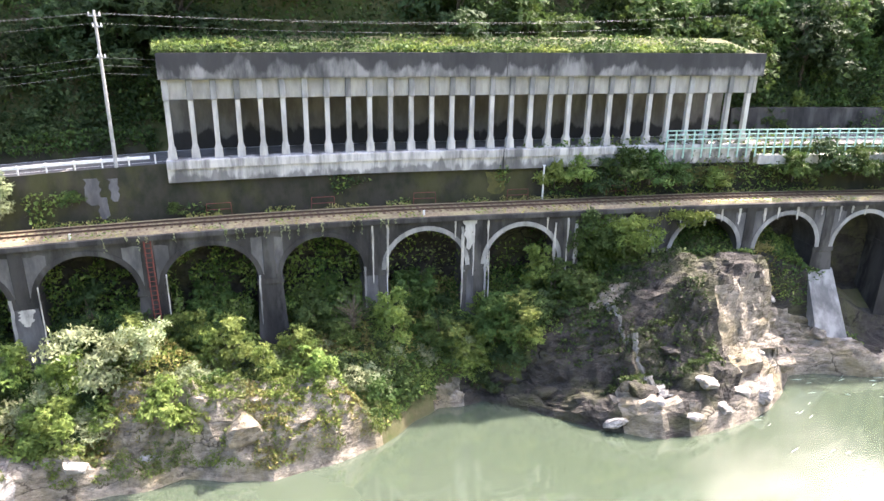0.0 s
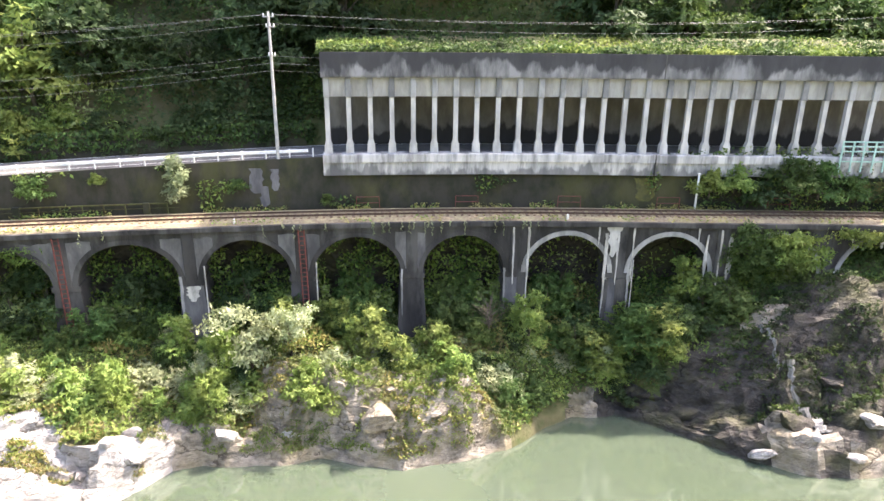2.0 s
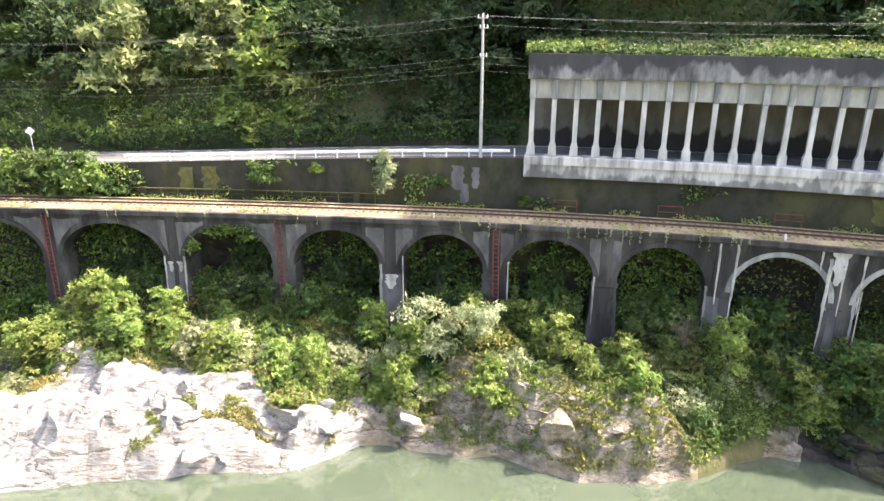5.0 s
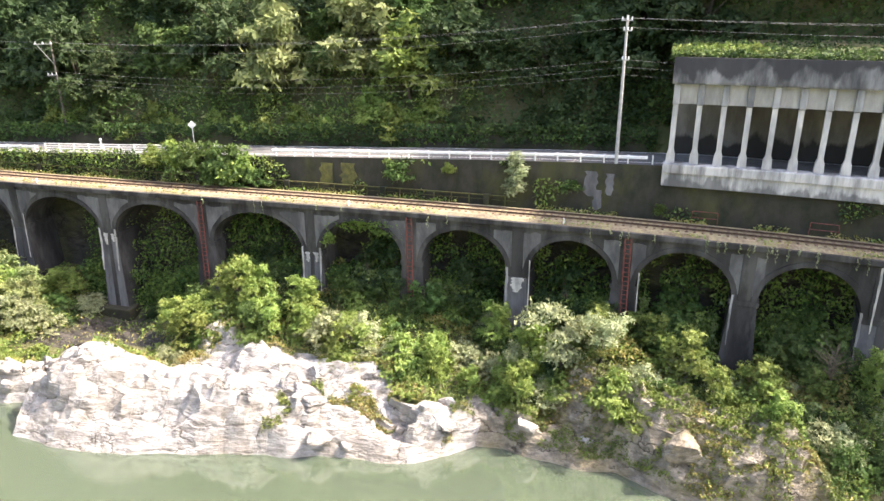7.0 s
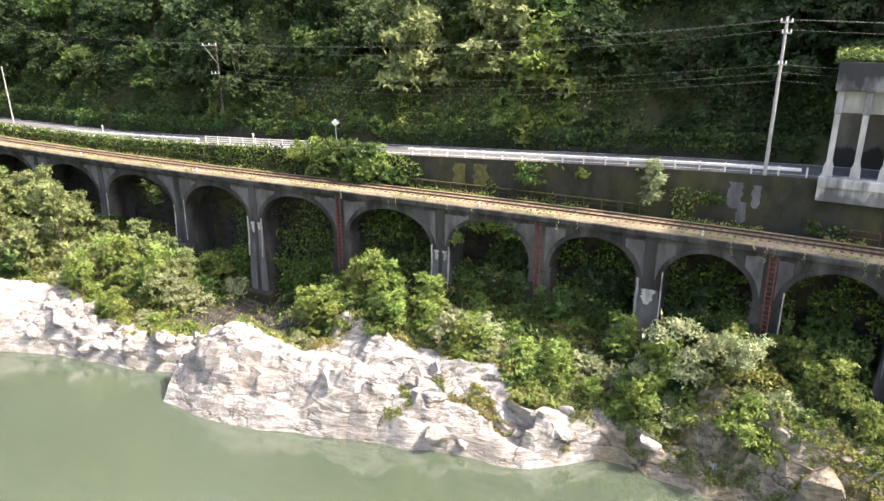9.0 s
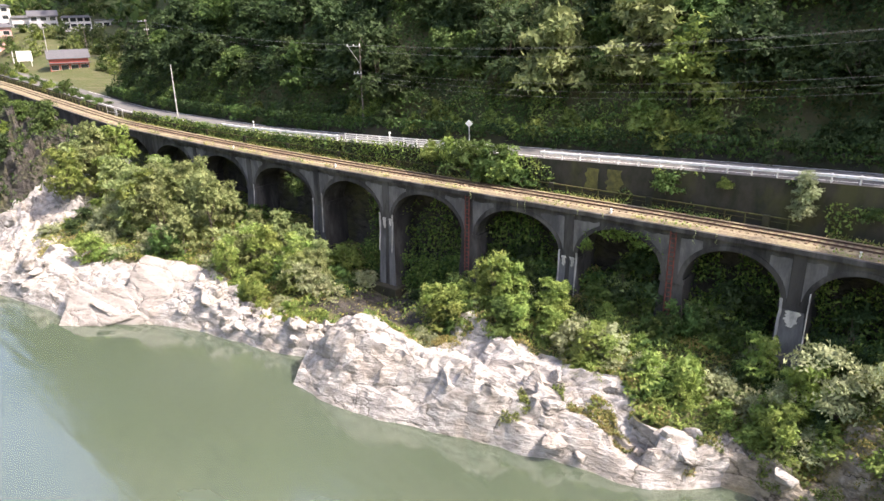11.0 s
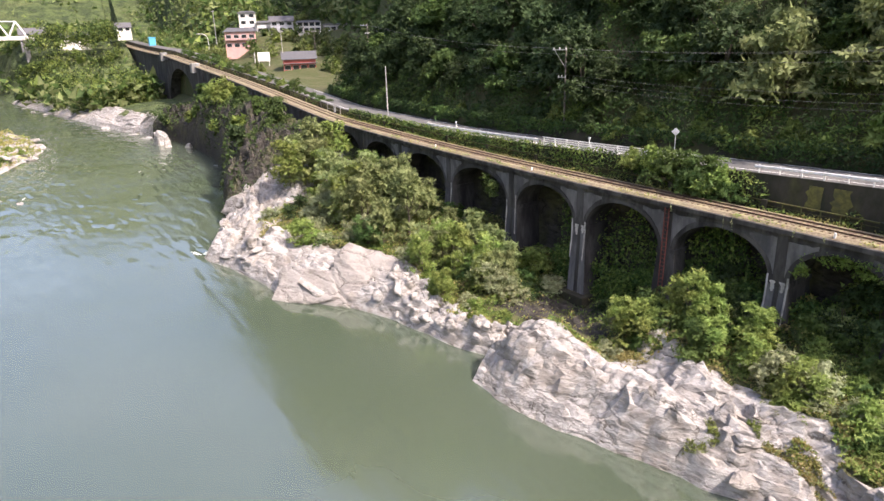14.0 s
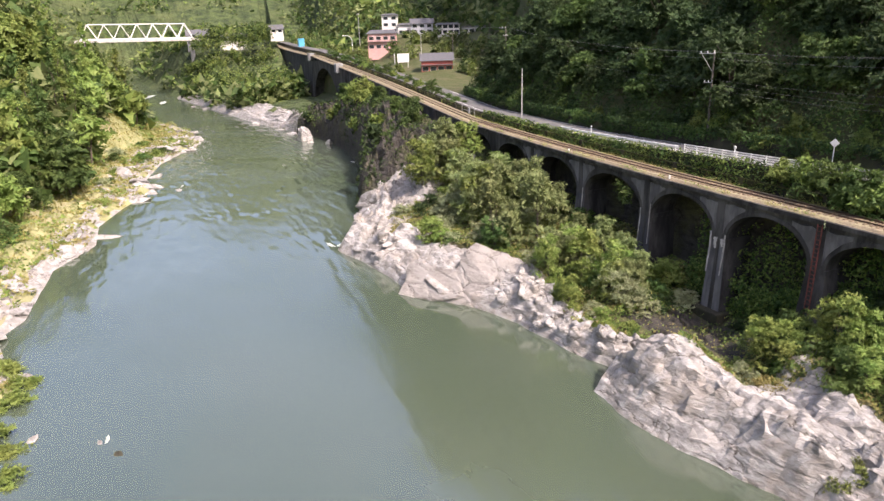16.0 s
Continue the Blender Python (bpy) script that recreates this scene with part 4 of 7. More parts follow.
T_HILL = [plant_kind("t", 7.0, 7.5, 1.2, 0.22, 4600, 0.42, m, 100 + k, 40, 0.9, tri=True) for k, m in enumerate((M_LEAFD, M_LEAF, M_LEAFD, M_LEAF))]
T_BRIGHT = [plant_kind("t", 6.5, 6.5, 1.0, 0.2, 4200, 0.4, m, 120 + k, 38, 0.9, tri=True) for k, m in enumerate((M_LEAFB, M_LEAFM))]
T_FAR = [plant_kind("t", 7.0, 8.0, 1.0, 0.22, 1500, 0.75, m, 130 + k, 20, 0.9, tri=True) for k, m in enumerate((M_LEAF, M_LEAFB, M_LEAF))]
B_BUSH = [plant_kind("b", 3.6, 2.6, -0.2, 0.06, 2100, 0.25, m, 140 + k, 26, 0.8, tri=True) for k, m in enumerate((M_LEAF, M_LEAFB, M_LEAFD, M_LEAFP))]
T_SLIM = [plant_kind("t", 3.6, 5.0, 0.4, 0.09, 2300, 0.25, m, 160 + k, 28, 0.8, tri=True) for k, m in enumerate((M_LEAF, M_LEAFB, M_LEAFD, M_LEAFM))]


def plant_hill():
    rng = random.Random(5)
    for row, (o0, o1, stepx) in enumerate(((11.0, 13.2, 3.6), (14, 17.5, 4.6), (18.5, 23, 5.2), (24, 30, 6.2), (32, 40, 9.0))):
        x = -150.0 + rng.random()
        while x < 100:
            o = rng.uniform(o0, o1)
            if x + 0.25 * (o - 10) > -148 and not (SHED_X0 - 2 < x < SHED_X1 + 1 and o < 14.5):
                p = along(x, o)
                z = float(ground_z(p.x, p.y))
                # leaf colour paints the sunlit stretch of hill and the shaded ones beside it
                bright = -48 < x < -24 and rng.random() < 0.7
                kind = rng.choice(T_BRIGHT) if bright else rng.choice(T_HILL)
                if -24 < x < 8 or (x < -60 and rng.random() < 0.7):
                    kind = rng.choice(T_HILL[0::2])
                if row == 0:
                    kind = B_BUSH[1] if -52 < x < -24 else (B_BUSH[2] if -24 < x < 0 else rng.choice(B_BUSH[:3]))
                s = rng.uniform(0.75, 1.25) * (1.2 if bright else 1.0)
                plant(kind, "tree" if row else "shrub", ("broadleaf tree on the slope, leaves coloured light green as sunlit" if bright else "dense broadleaf tree on the hillside, leaves coloured for shade") if row else "leafy green shrub at the foot of the hillside", "tree" if row else "shrub", p.x, p.y, z - 0.3, s, rng.uniform(0, 6.28), "hillside trees" if row else "hillside shrubs")
            x += stepx * rng.uniform(0.75, 1.25)


plant_hill()


def plant_slope():
    """Bushes and slim trees between the water and the arches."""
    rng = random.Random(8)
    n = 0
    while n < 215:
        x = rng.uniform(-125, 34)
        u = rng.uniform(0.2, 1.06)
        s, d = float(shore(x)), float(yd(x))
        y = s + u * (d - s)
        if float(rockiness(np.array(x), np.array(y))) > 0.55 or (-58 < x < -45 and u < 0.98):
            continue
        n += 1
        kind = rng.choice(B_BUSH + T_SLIM[:2])
        # brighter leaf kinds paint sunlight on the low left part of the bank
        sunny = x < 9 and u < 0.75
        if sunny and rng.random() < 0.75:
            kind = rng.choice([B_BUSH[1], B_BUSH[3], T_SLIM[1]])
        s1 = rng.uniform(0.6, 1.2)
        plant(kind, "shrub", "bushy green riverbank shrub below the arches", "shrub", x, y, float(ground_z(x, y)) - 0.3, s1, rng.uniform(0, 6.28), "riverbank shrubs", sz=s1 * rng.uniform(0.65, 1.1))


plant_slope()


def plant_bank():
    rng = random.Random(11)
    for k in range(50):
        x = rng.uniform(-260, -66)
        q = rng.uniform(13, 34) + 10 * float(step(-270, -235, np.array(x)) * step(-190, -215, np.array(x)))
        y = float(bank(x)) - q
        near = x > -150
        plant(rng.choice(T_BRIGHT[:1] + T_HILL[1:2] + T_HILL[3:]) if near else rng.choice(T_FAR), "tree", "sunny green broadleaf tree on the far riverbank", "tree", x, y, float(ground_z(x, y)) - 0.4, rng.uniform(0.9, 1.7), rng.uniform(0, 6.28), "far bank trees")



plant_bank()
T_CEDAR = []
for k in range(2):
    rng = np.random.default_rng(190 + k)
    blobs = []
    for q in range(46):
        f = (q + rng.random()) / 46
        a, rad = rng.uniform(0, 6.28), 3.4 * (1 - f) ** 0.8 * rng.uniform(0.4, 1.0)
        blobs.append(((rad * math.cos(a), rad * math.sin(a), 3 + 17 * f), (0.9 * (1.25 - f), 0.9 * (1.25 - f), 0.75)))
    crown = leaves_mesh("crown", blobs, 3600, 0.6, (M_LEAF, M_LEAFB)[k], 191 + k, 0.5, 0.7, True)
    bm = trunk_bm(rng, 19.0, 0.35, blobs)
    me = bpy.data.meshes.new("trunk")
    bm.to_mesh(me)
    bm.free()
    me.materials.append(M_BARK)
    T_CEDAR.append((me, crown))
rc = random.Random(62)
for k in range(26):
    x = rc.uniform(-330, -150)
    y = float(bank(x)) - rc.uniform(14, 34) - 8 * float(step(-285, -240, np.array(x)) * step(-190, -215, np.array(x)))
    plant(T_CEDAR[k % 2], "tree", "tall green cedar on the far riverbank", "tree", x, y, float(ground_z(x, y)) - 0.5, rc.uniform(0.75, 1.15), rc.uniform(0, 6.28), "far bank cedars")


def hedge():
    """Bushes that hide the road behind the upstream track."""
    rng = random.Random(61)
    x = -286.0
    while x < -140:
        p = along(x, rng.uniform(5.0, 7.0))
        plant(rng.choice([B_BUSH[0], B_BUSH[1], T_SLIM[0]]), "shrub", "roadside bush behind the upstream track", "shrub", p.x, p.y, float(ground_z(p.x, p.y)) - 0.5, rng.uniform(0.5, 0.95), rng.uniform(0, 6.28), "roadside bushes")
        x += rng.uniform(1.6, 3.2)


hedge()

# ---- scattered leaf cover ----


def cover(name, label, pts, size, materials, seed=1, slim=0.55, up=0.6, category="undergrowth", tri=False):
    """One object of many leaves at the points given."""
    rng = np.random.default_rng(seed)
    n = len(pts)
    nrm = rng.normal(size=(n, 3)) + np.array([0, -0.3, up * 2])
    nrm /= np.linalg.norm(nrm, axis=1)[:, None]
    t = np.cross(nrm, rng.normal(size=(n, 3)))
    t /= np.linalg.norm(t, axis=1)[:, None]
    s = size * (0.55 + 0.9 * rng.random(n))[:, None]
    me = leaf_faces(name, sprays(rng, pts, nrm, t, s, slim, tri, 1), materials)
    pick = (vnoise(pts[:, 0] / 4, pts[:, 1] / 4, seed) + 0.5 + 0.35 * (rng.random(n) - 0.5)) * len(materials)
    me.polygons.foreach_set("material_index", np.clip(pick, 0, len(materials) - 1).astype(np.int32))
    me.update(calc_edges=True)
    return tagged(new(name, me), label, category, kind="stuff")


def lift(x, y, seed, height):
    """Uneven height of the leaf cover over the ground."""
    rng = np.random.default_rng(seed)
    hump = np.clip(vnoise(x / 1.7, y / 1.7, seed) + 0.5, 0, 1) * np.clip(vnoise(x / 5, y / 5, seed + 3) + 0.7, 0.2, 1.2)
    return height * hump * (0.55 + 0.45 * rng.random(len(x)))


def hill_cover():
    """Vines and crowns that close over the slope in one uneven sheet."""
    rng = np.random.default_rng(31)
    n = 190000
    x = rng.uniform(-152, 100, n)
    o = 10.6 + 19 * rng.random(n) ** 1.15
    keep = (x + 0.25 * (o - 10) > -150) & ~((x > SHED_X0 - 1) & (x < SHED_X1 + 1) & (o < 12.5))
    x, o = x[keep], o[keep]
    y = yd(x) + o
    hump = np.clip(0.45 + 0.8 * domes(x / 4.2 + fbm(x / 3, y / 3, 2, 65), y / 3.4, 66) + 0.6 * fbm(x / 1.6, y / 1.6, 2, 67), 0.05, 1.6)
    z = ground_z(x, y) + 3.0 * hump * step(10.4, 13.5, o) + 0.4 * hump + 0.35 * rng.normal(size=len(x))
    p = np.stack([x, y - 0.8 * hump * rng.random(len(x)), z], -1)
    # one leaf cover, split into sunlit and shaded colours along x
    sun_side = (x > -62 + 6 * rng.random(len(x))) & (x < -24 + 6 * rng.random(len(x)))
    cover("hillside_vines", "vines and crowns closing over the slope, leaves coloured as sunlit", p[sun_side], 0.36, [M_LEAF, M_LEAFB, M_LEAF, M_LEAFM], 3, slim=0.9, tri=True)
    cover("hillside_undergrowth", "dense ivy and fern cover on the hillside, leaves coloured as shaded", p[~sun_side], 0.36, [M_LEAFD, M_LEAF, M_LEAFD], 3, slim=0.9, tri=True)


hill_cover()


def toe_fringe():
    """Ferns and vines that hang over the wall at the hillside's foot."""
    rng = np.random.default_rng(30)
    n = 16000
    x = rng.uniform(-150, -3, n)
    h = 2.4 * rng.random(n)
    keep = vnoise(x / 2.6, h, 64) + 0.45 * (h - 0.9) > -0.15
    x, h = x[keep], h[keep]
    y = yd(x) + 10.15 + 0.15 * h - 0.5 * rng.random(len(x)) * np.clip(h, 0.2, 1)
    cover("wall_fringe", "dark ferns and vines hanging over the wall at the road", np.stack([x, y, road_z(x) + h], -1), 0.34, [M_LEAFD, M_LEAF, M_LEAFD], 12, slim=0.9, up=0.2, tri=True)


toe_fringe()


def spur_cover():
    """Thick scrub on the steep slope over the shed."""
    rng = np.random.default_rng(32)
    n = 36000
    x = rng.uniform(-9, 82, n)
    o = 12.4 + 9 * rng.random(n)
    y = yd(x) + o
    p = np.stack([x, y - 0.5 * rng.random(n), ground_z(x, y) + lift(x, y, 6, 1.5)], -1)
    cover("spur_scrub", "thick dark scrub on the steep slope over the shed", p, 0.4, [M_LEAFD, M_LEAF, M_LEAFD, M_LEAF], 13, slim=0.9, up=0.2, tri=True)


spur_cover()


def cliff_cover():
    """Ivy and scrub that hang over the dark cliff upstream."""
    rng = np.random.default_rng(34)
    n = 11000
    x = rng.uniform(-246, -120, n)
    u = rng.random(n)
    s, d = shore(x), yd(x)
    keep = vnoise(x / 7, u * 3, 95) + vnoise(x / 2.5, u * 9, 96) * 0.6 + 0.35 * u > -0.02
    x, u, s, d = x[keep], u[keep], s[keep], d[keep]
    y = s + 0.3 + u * (d - s - 1)
    z = ground_z(x, y) * (1 - (u < 0.06) * 0.8 * rng.random(len(x))) + lift(x, y, 10, 1.2)
    cover("cliff_creepers", "dark ivy and scrub hanging over the cliff upstream", np.stack([x, y - 0.6 * rng.random(len(x)), np.maximum(z, 0.6)], -1), 0.6, [M_LEAFD, M_LEAF, M_LEAFD], 14, slim=0.9, up=0.2, category="creeper", tri=True)


cliff_cover()


def moss_cover():
    """Yellow-green moss and grass on the low rocks by the water."""
    rng = np.random.default_rng(36)
    n = 60000
    x = rng.uniform(-30, 14, n)
    y = shore(x) + 0.4 + 5.0 * rng.random(n)
    keep = vnoise(x / 1.6, y / 1.2, 97) + 0.09 * (y - shore(x)) - np.where(x < -16, 0.5, np.where(x < -12, 0.25, -0.16)) > -0.04
    x, y = x[keep], y[keep]
    cover("rock_moss", "yellow-green moss and tufts on the low rocks", np.stack([x, y, ground_z(x, y) + 0.3 * rng.random(len(x))], -1), 0.22, [M_LEAFB, M_LEAFM, M_GRASS, M_LEAFB], 15, slim=0.8, tri=True, category="moss")
    n = 20000
    x = rng.uniform(22, 42, n)
    s, d = shore(x), yd(x)
    y = s + (0.25 + 0.75 * rng.random(n)) * (d - s)
    keep = vnoise(x / 2.4, y / 2.0, 94) + 0.05 * (y - s) - 0.1 > 0.0
    x, y = x[keep], y[keep]
    cover("wet_moss", "dark moss and ferns on the wet rock slope", np.stack([x, y, ground_z(x, y) + 0.35 * rng.random(len(x))], -1), 0.27, [M_LEAFD, M_LEAF, M_LEAFD], 18, slim=0.8, tri=True, category="moss")
    n = 2600
    x = rng.normal(-41.5, 1.3, n)
    y = 44.6 + rng.normal(0, 0.6, n)
    cover("grass_patch", "bright green grass patch on top of the white rock", np.stack([x, y, ground_z(x, y) + 0.15 + 0.3 * rng.random(n)], -1), 0.26, [M_LEAFB, M_GRASS], 16, slim=0.4, tri=True, category="grass")


moss_cover()


def arch_cover():
    """Scrub on the slope that closes the arches behind."""
    rng = np.random.default_rng(38)
    n = 85000
    x = rng.uniform(-62, 44, n)
    o = rng.uniform(0.9, 3.95, n)
    zb = base_z(x) + 0.5 * o
    z = zb + (14.2 - zb) * np.where(o > 2.3, rng.random(n), 0.35 * rng.random(n))
    keep = ~((x > 14) & (x < 32) & (rng.random(n) < 0.85)) & (vnoise(x / 2.2, z / 1.6, 98) + 0.7 * vnoise(x / 0.8, z / 0.7, 99) - 0.03 * (z - 9) > -0.22)
    x, o, z = x[keep], o[keep], z[keep]
    p = np.stack([x, yd(x) + o - 0.5 * rng.random(len(x)), z], -1)
    cover("arch_scrub", "green scrub and ferns filling the backs of the arches", p, 0.3, [M_LEAFB, M_LEAF, M_LEAFB, M_LEAFM], 17, slim=0.9, up=0.2, tri=True)


arch_cover()


def slope_cover():
    rng = np.random.default_rng(33)
    n = 200000
    x = rng.uniform(-128, 60, n)
    s, d = shore(x), yd(x)
    y = s + 0.4 + (d + 3.4 - s) * rng.random(n)
    r = rockiness(x, y)
    keep = (r < 0.55 + 0.25 * rng.random(n)) & ~((x > -60) & (x < -44.5) & (y > s + 0.45 * (d - s)) & (rng.random(n) < 0.88)) & ~((x > 24) & (y < d - 1) & (rng.random(n) < 0.5))
    x, y = x[keep], y[keep]
    z = ground_z(x, y) + lift(x, y, 8, 1.9)
    p = np.stack([x, y, z], -1)
    # the same cover in two leaf mixes, brighter where the bank is sunlit
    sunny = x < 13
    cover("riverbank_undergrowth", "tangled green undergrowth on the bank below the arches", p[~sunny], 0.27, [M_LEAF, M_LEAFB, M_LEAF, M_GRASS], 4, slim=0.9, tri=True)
    cover("sunny_undergrowth", "undergrowth on the bank above the rocks, coloured yellow-green as sunlit", p[sunny], 0.27, [M_LEAFB, M_GRASS, M_LEAFB, M_LEAF], 5, slim=0.9, tri=True)


slope_cover()


def bank_cover():
    rng = np.random.default_rng(35)
    n = 52000
    x = rng.uniform(-330, -50, n)
    q = 0.8 + 26 * rng.random(n)
    y = bank(x) - q
    keep = (vnoise(x / 3, y / 3, 71) + 0.045 * q > 0.05)
    x, y = x[keep], y[keep]
    z = ground_z(x, y) + lift(x, y, 9, 1.4)
    cover("bank_grass", "dry yellow-green grass and brush on the far bank", np.stack([x, y, z], -1), 0.5, [M_GRASS, M_LEAFB, M_GRASS, M_GRASS], 6, slim=0.9, tri=True)


bank_cover()


def verge_cover():
    """Weeds along the track, the wall head and the deck's edge."""
    rng = np.random.default_rng(37)
    n = 15000
    x = rng.uniform(-130, 75, n)
    o = np.where(rng.random(n) < 0.72, rng.uniform(3.3, 4.4, n), rng.uniform(0.05, 0.5, n))
    keep = vnoise(x / 2.2, o * 0 + 3, 91) + 0.25 * (o > 2) * (x < -20) > -0.05
    x, o = x[keep], o[keep]
    z = 15.8 + 0.35 * rng.random(len(x)) ** 2
    cover("track_weeds", "dry weeds and grass growing along the track edge", np.stack([x, yd(x) + o, z], -1), 0.2, [M_GRASS, M_LEAFB, M_GRASS], 7, category="weeds")
    n = 26000
    x = rng.uniform(-125, 60, n)
    f = rng.random(n)
    dens = np.interp(x, [-125, -95, -60, -45, -38, -20, 0, 24, 34, 60], [1, 0.95, 0.9, 0.6, 0.3, 0.25, 0.12, 0.15, 0.9, 0.9])
    keep = (vnoise(x / 3, f * 2, 93) + 0.5 < dens)
    x, f = x[keep], f[keep]
    rz = road_z(x)
    top = np.interp(x, [-125, -50, -35, 20, 35, 60], [0.45, 0.3, 0.0, -0.3, 0.9, 0.9])
    z = 15.9 + f * (rz + top - 15.9) + 0.2 * rng.random(len(x))
    p = np.stack([x, yd(x) + 4.2 + 0.6 * f - 0.35 * rng.random(len(x)), z], -1)
    cover("wall_creepers", "creepers and bushes climbing the retaining wall", p, 0.3, [M_LEAF, M_LEAFB, M_LEAFD, M_LEAFB], 8, category="creeper")


verge_cover()


def far_woods():
    rng = np.random.default_rng(39)
    n = 6400
    x = -300 - 700 * rng.random(n) ** 1.4
    y = -x * rng.uniform(-0.38, 0.75, n)
    river = (y > bank(x) - 3) & (y < shore(x) + 3)
    road = np.abs(y - yd(x) - 6) < 9
    vill = (x > -345) & (y > yd(x) - 3) & (y < 165)
    x, y = x[~river & ~road & ~vill], y[~river & ~road & ~vill]
    x2, y2 = rng.uniform(-330, -150, 1300), rng.uniform(-260, -60, 1300)
    y2 = bank(x2) - 18 - rng.uniform(0, 180, 1300)
    x3 = rng.uniform(-345, -165, 1500)
    y3 = yd(x3) + 75 + 280 * rng.random(1500)
    x, y = np.concatenate([x, x2, x3]), np.concatenate([y, y2, y3])
    clear = (x > -455) & (x < -395) & (y > 14) & (y < 85)
    x, y = x[~clear], y[~clear]
    k = 14
    d = rng.normal(size=(len(x), k, 3))
    d /= np.linalg.norm(d, axis=2)[:, :, None]
    size = rng.uniform(2.6, 5.2, len(x))[:, None, None]
    base = np.stack([x, y, ground_z(x, y) + 3.5], -1)[:, None, :]
    p = (base + d * size * np.array([1, 1, 1.25])).reshape(-1, 3)
    # lighter leaves put the distance haze and sun into the woods' colour
    cover("far_woods", "mixed green woods on the distant valley sides", p, 3.4, [M_LEAFB, M_LEAF, M_LEAFM, M_LEAF], 9, slim=0.9, category="woods", tri=True)


far_woods()


def wood_patch(name, label, spots, seed, materials):
    """Joined crowns of trees too far off to tell apart; spots hold x, y, z and the crown's radius."""
    rng = np.random.default_rng(seed)
    pts = []
    for x, y, z, r in spots:
        blobs = np.array([c for c, _ in crown_blobs(rng, 2.2 * r, 2.2 * r, 0.5, 12)])
        k = rng.integers(0, 12, 340)
        d = rng.normal(size=(340, 3))
        d /= np.linalg.norm(d, axis=1)[:, None]
        pts.append(np.array([x, y, z]) + blobs[k] + d * r * 0.5 * np.array([1, 1, 0.75]))
    cover(name, label, np.concatenate(pts), 0.95, materials, seed, slim=0.9, category="woods", tri=True)


def upstream_woods():
    rng = random.Random(55)
    spots = []
    for k in range(190):
        x = rng.uniform(-560, -300)
        s, d = float(shore(x)), float(yd(x))
        y = s + rng.uniform(0.15, 0.95) * (d - s)
        if any(math.hypot(x - hx, y - hy) < 10 for hx, hy in ((-441, 28), (-425, 72), (-432, 47))):
            continue
        spots.append((x, y, float(ground_z(x, y)) - 1, rng.uniform(2.5, 4.8)))
    for k in range(90):
        x = rng.uniform(-420, -302)
        y = float(shore(x)) + rng.uniform(0.22, 0.88) * (float(yd(x)) - float(shore(x)))
        spots.append((x, y, float(ground_z(x, y)) - 1, rng.uniform(3.5, 6.5)))
    for k in range(12):
        x = rng.uniform(-232, -122)
        s, d = float(shore(x)), float(yd(x))
        u = rng.random() ** 0.9
        y = s + (0.1 + 0.85 * u) * (d - s)
        spots.append((x, y - 1.5 * (1 - u), float(ground_z(x, y)) - 1.4, rng.uniform(0.8, 1.9)))
    for k in range(60):
        x = rng.uniform(-414, -382)
        y = rng.uniform(14, 66)
        z = float(ground_z(x, y))
        if z < 20 and y < -0.165 * x:
            spots.append((x, y, z - 1.5, rng.uniform(1.8, 3.0)))
    wood_patch("upstream_woods", "dense green trees on the steep bank upstream", spots, 56, [M_LEAF, M_LEAFB, M_LEAFD])
    spots = []
    for k in range(340):
        x = rng.uniform(-350, -165) if k < 240 else rng.uniform(-470, -375)
        p = along(x, rng.uniform(14, 110) if k < 240 else rng.uniform(15, 60))
        if (-245 < p.x < -165 and p.y < 97) or any(math.hypot(p.x - hx, p.y - hy) < 11 for hx, hy in ((-308, 97), (-331, 109), (-327, 116), (-316, 119), (-311, 130), (-306, 141), (-239, 95), (-257, 89), (-441, 28), (-425, 75), (-432, 47), (-373, 81))):
            continue
        spots.append((p.x, p.y, float(ground_z(p.x, p.y)) - 1, rng.uniform(1.4, 3.2)))
    # leaf mix lightened for haze and sun over the village
    wood_patch("village_woods", "garden trees and woods round the village", spots, 57, [M_LEAFB, M_LEAFM, M_LEAF])
    spots = []
    for k in range(150):
        x = rng.uniform(-340, -118)
        y = float(bank(x)) - rng.uniform(17, 60) - 10 * float(step(-270, -235, np.array(x)) * step(-190, -215, np.array(x)))
        spots.append((x, y, float(ground_z(x, y)) - 1, rng.uniform(3.0, 5.5)))
    for k in range(26):
        x = rng.uniform(-345, -262)
        y = float(bank(x)) - rng.uniform(14, 40)
        spots.append((x, y, float(ground_z(x, y)) + 2, rng.uniform(6.0, 8.5)))
    for k in range(30):
        x = rng.uniform(-560, -435)
        p = along(x, rng.uniform(15, 60))
        spots.append((p.x, p.y, float(ground_z(p.x, p.y)) - 1, rng.uniform(4, 7)))
    for k in range(16):
        x = rng.uniform(-310, -235)
        y = float(bank(x)) - rng.uniform(27, 46)
        spots.append((x, y, float(ground_z(x, y)) - 1, rng.uniform(6.5, 8.5)))
    # mid-toned leaves paint the haze over the far bank
    wood_patch("far_bank_woods", "tall green woods on the slope of the far bank", spots, 58, [M_LEAFB, M_LEAFM, M_LEAF])


upstream_woods()

# ---- loose rock ----


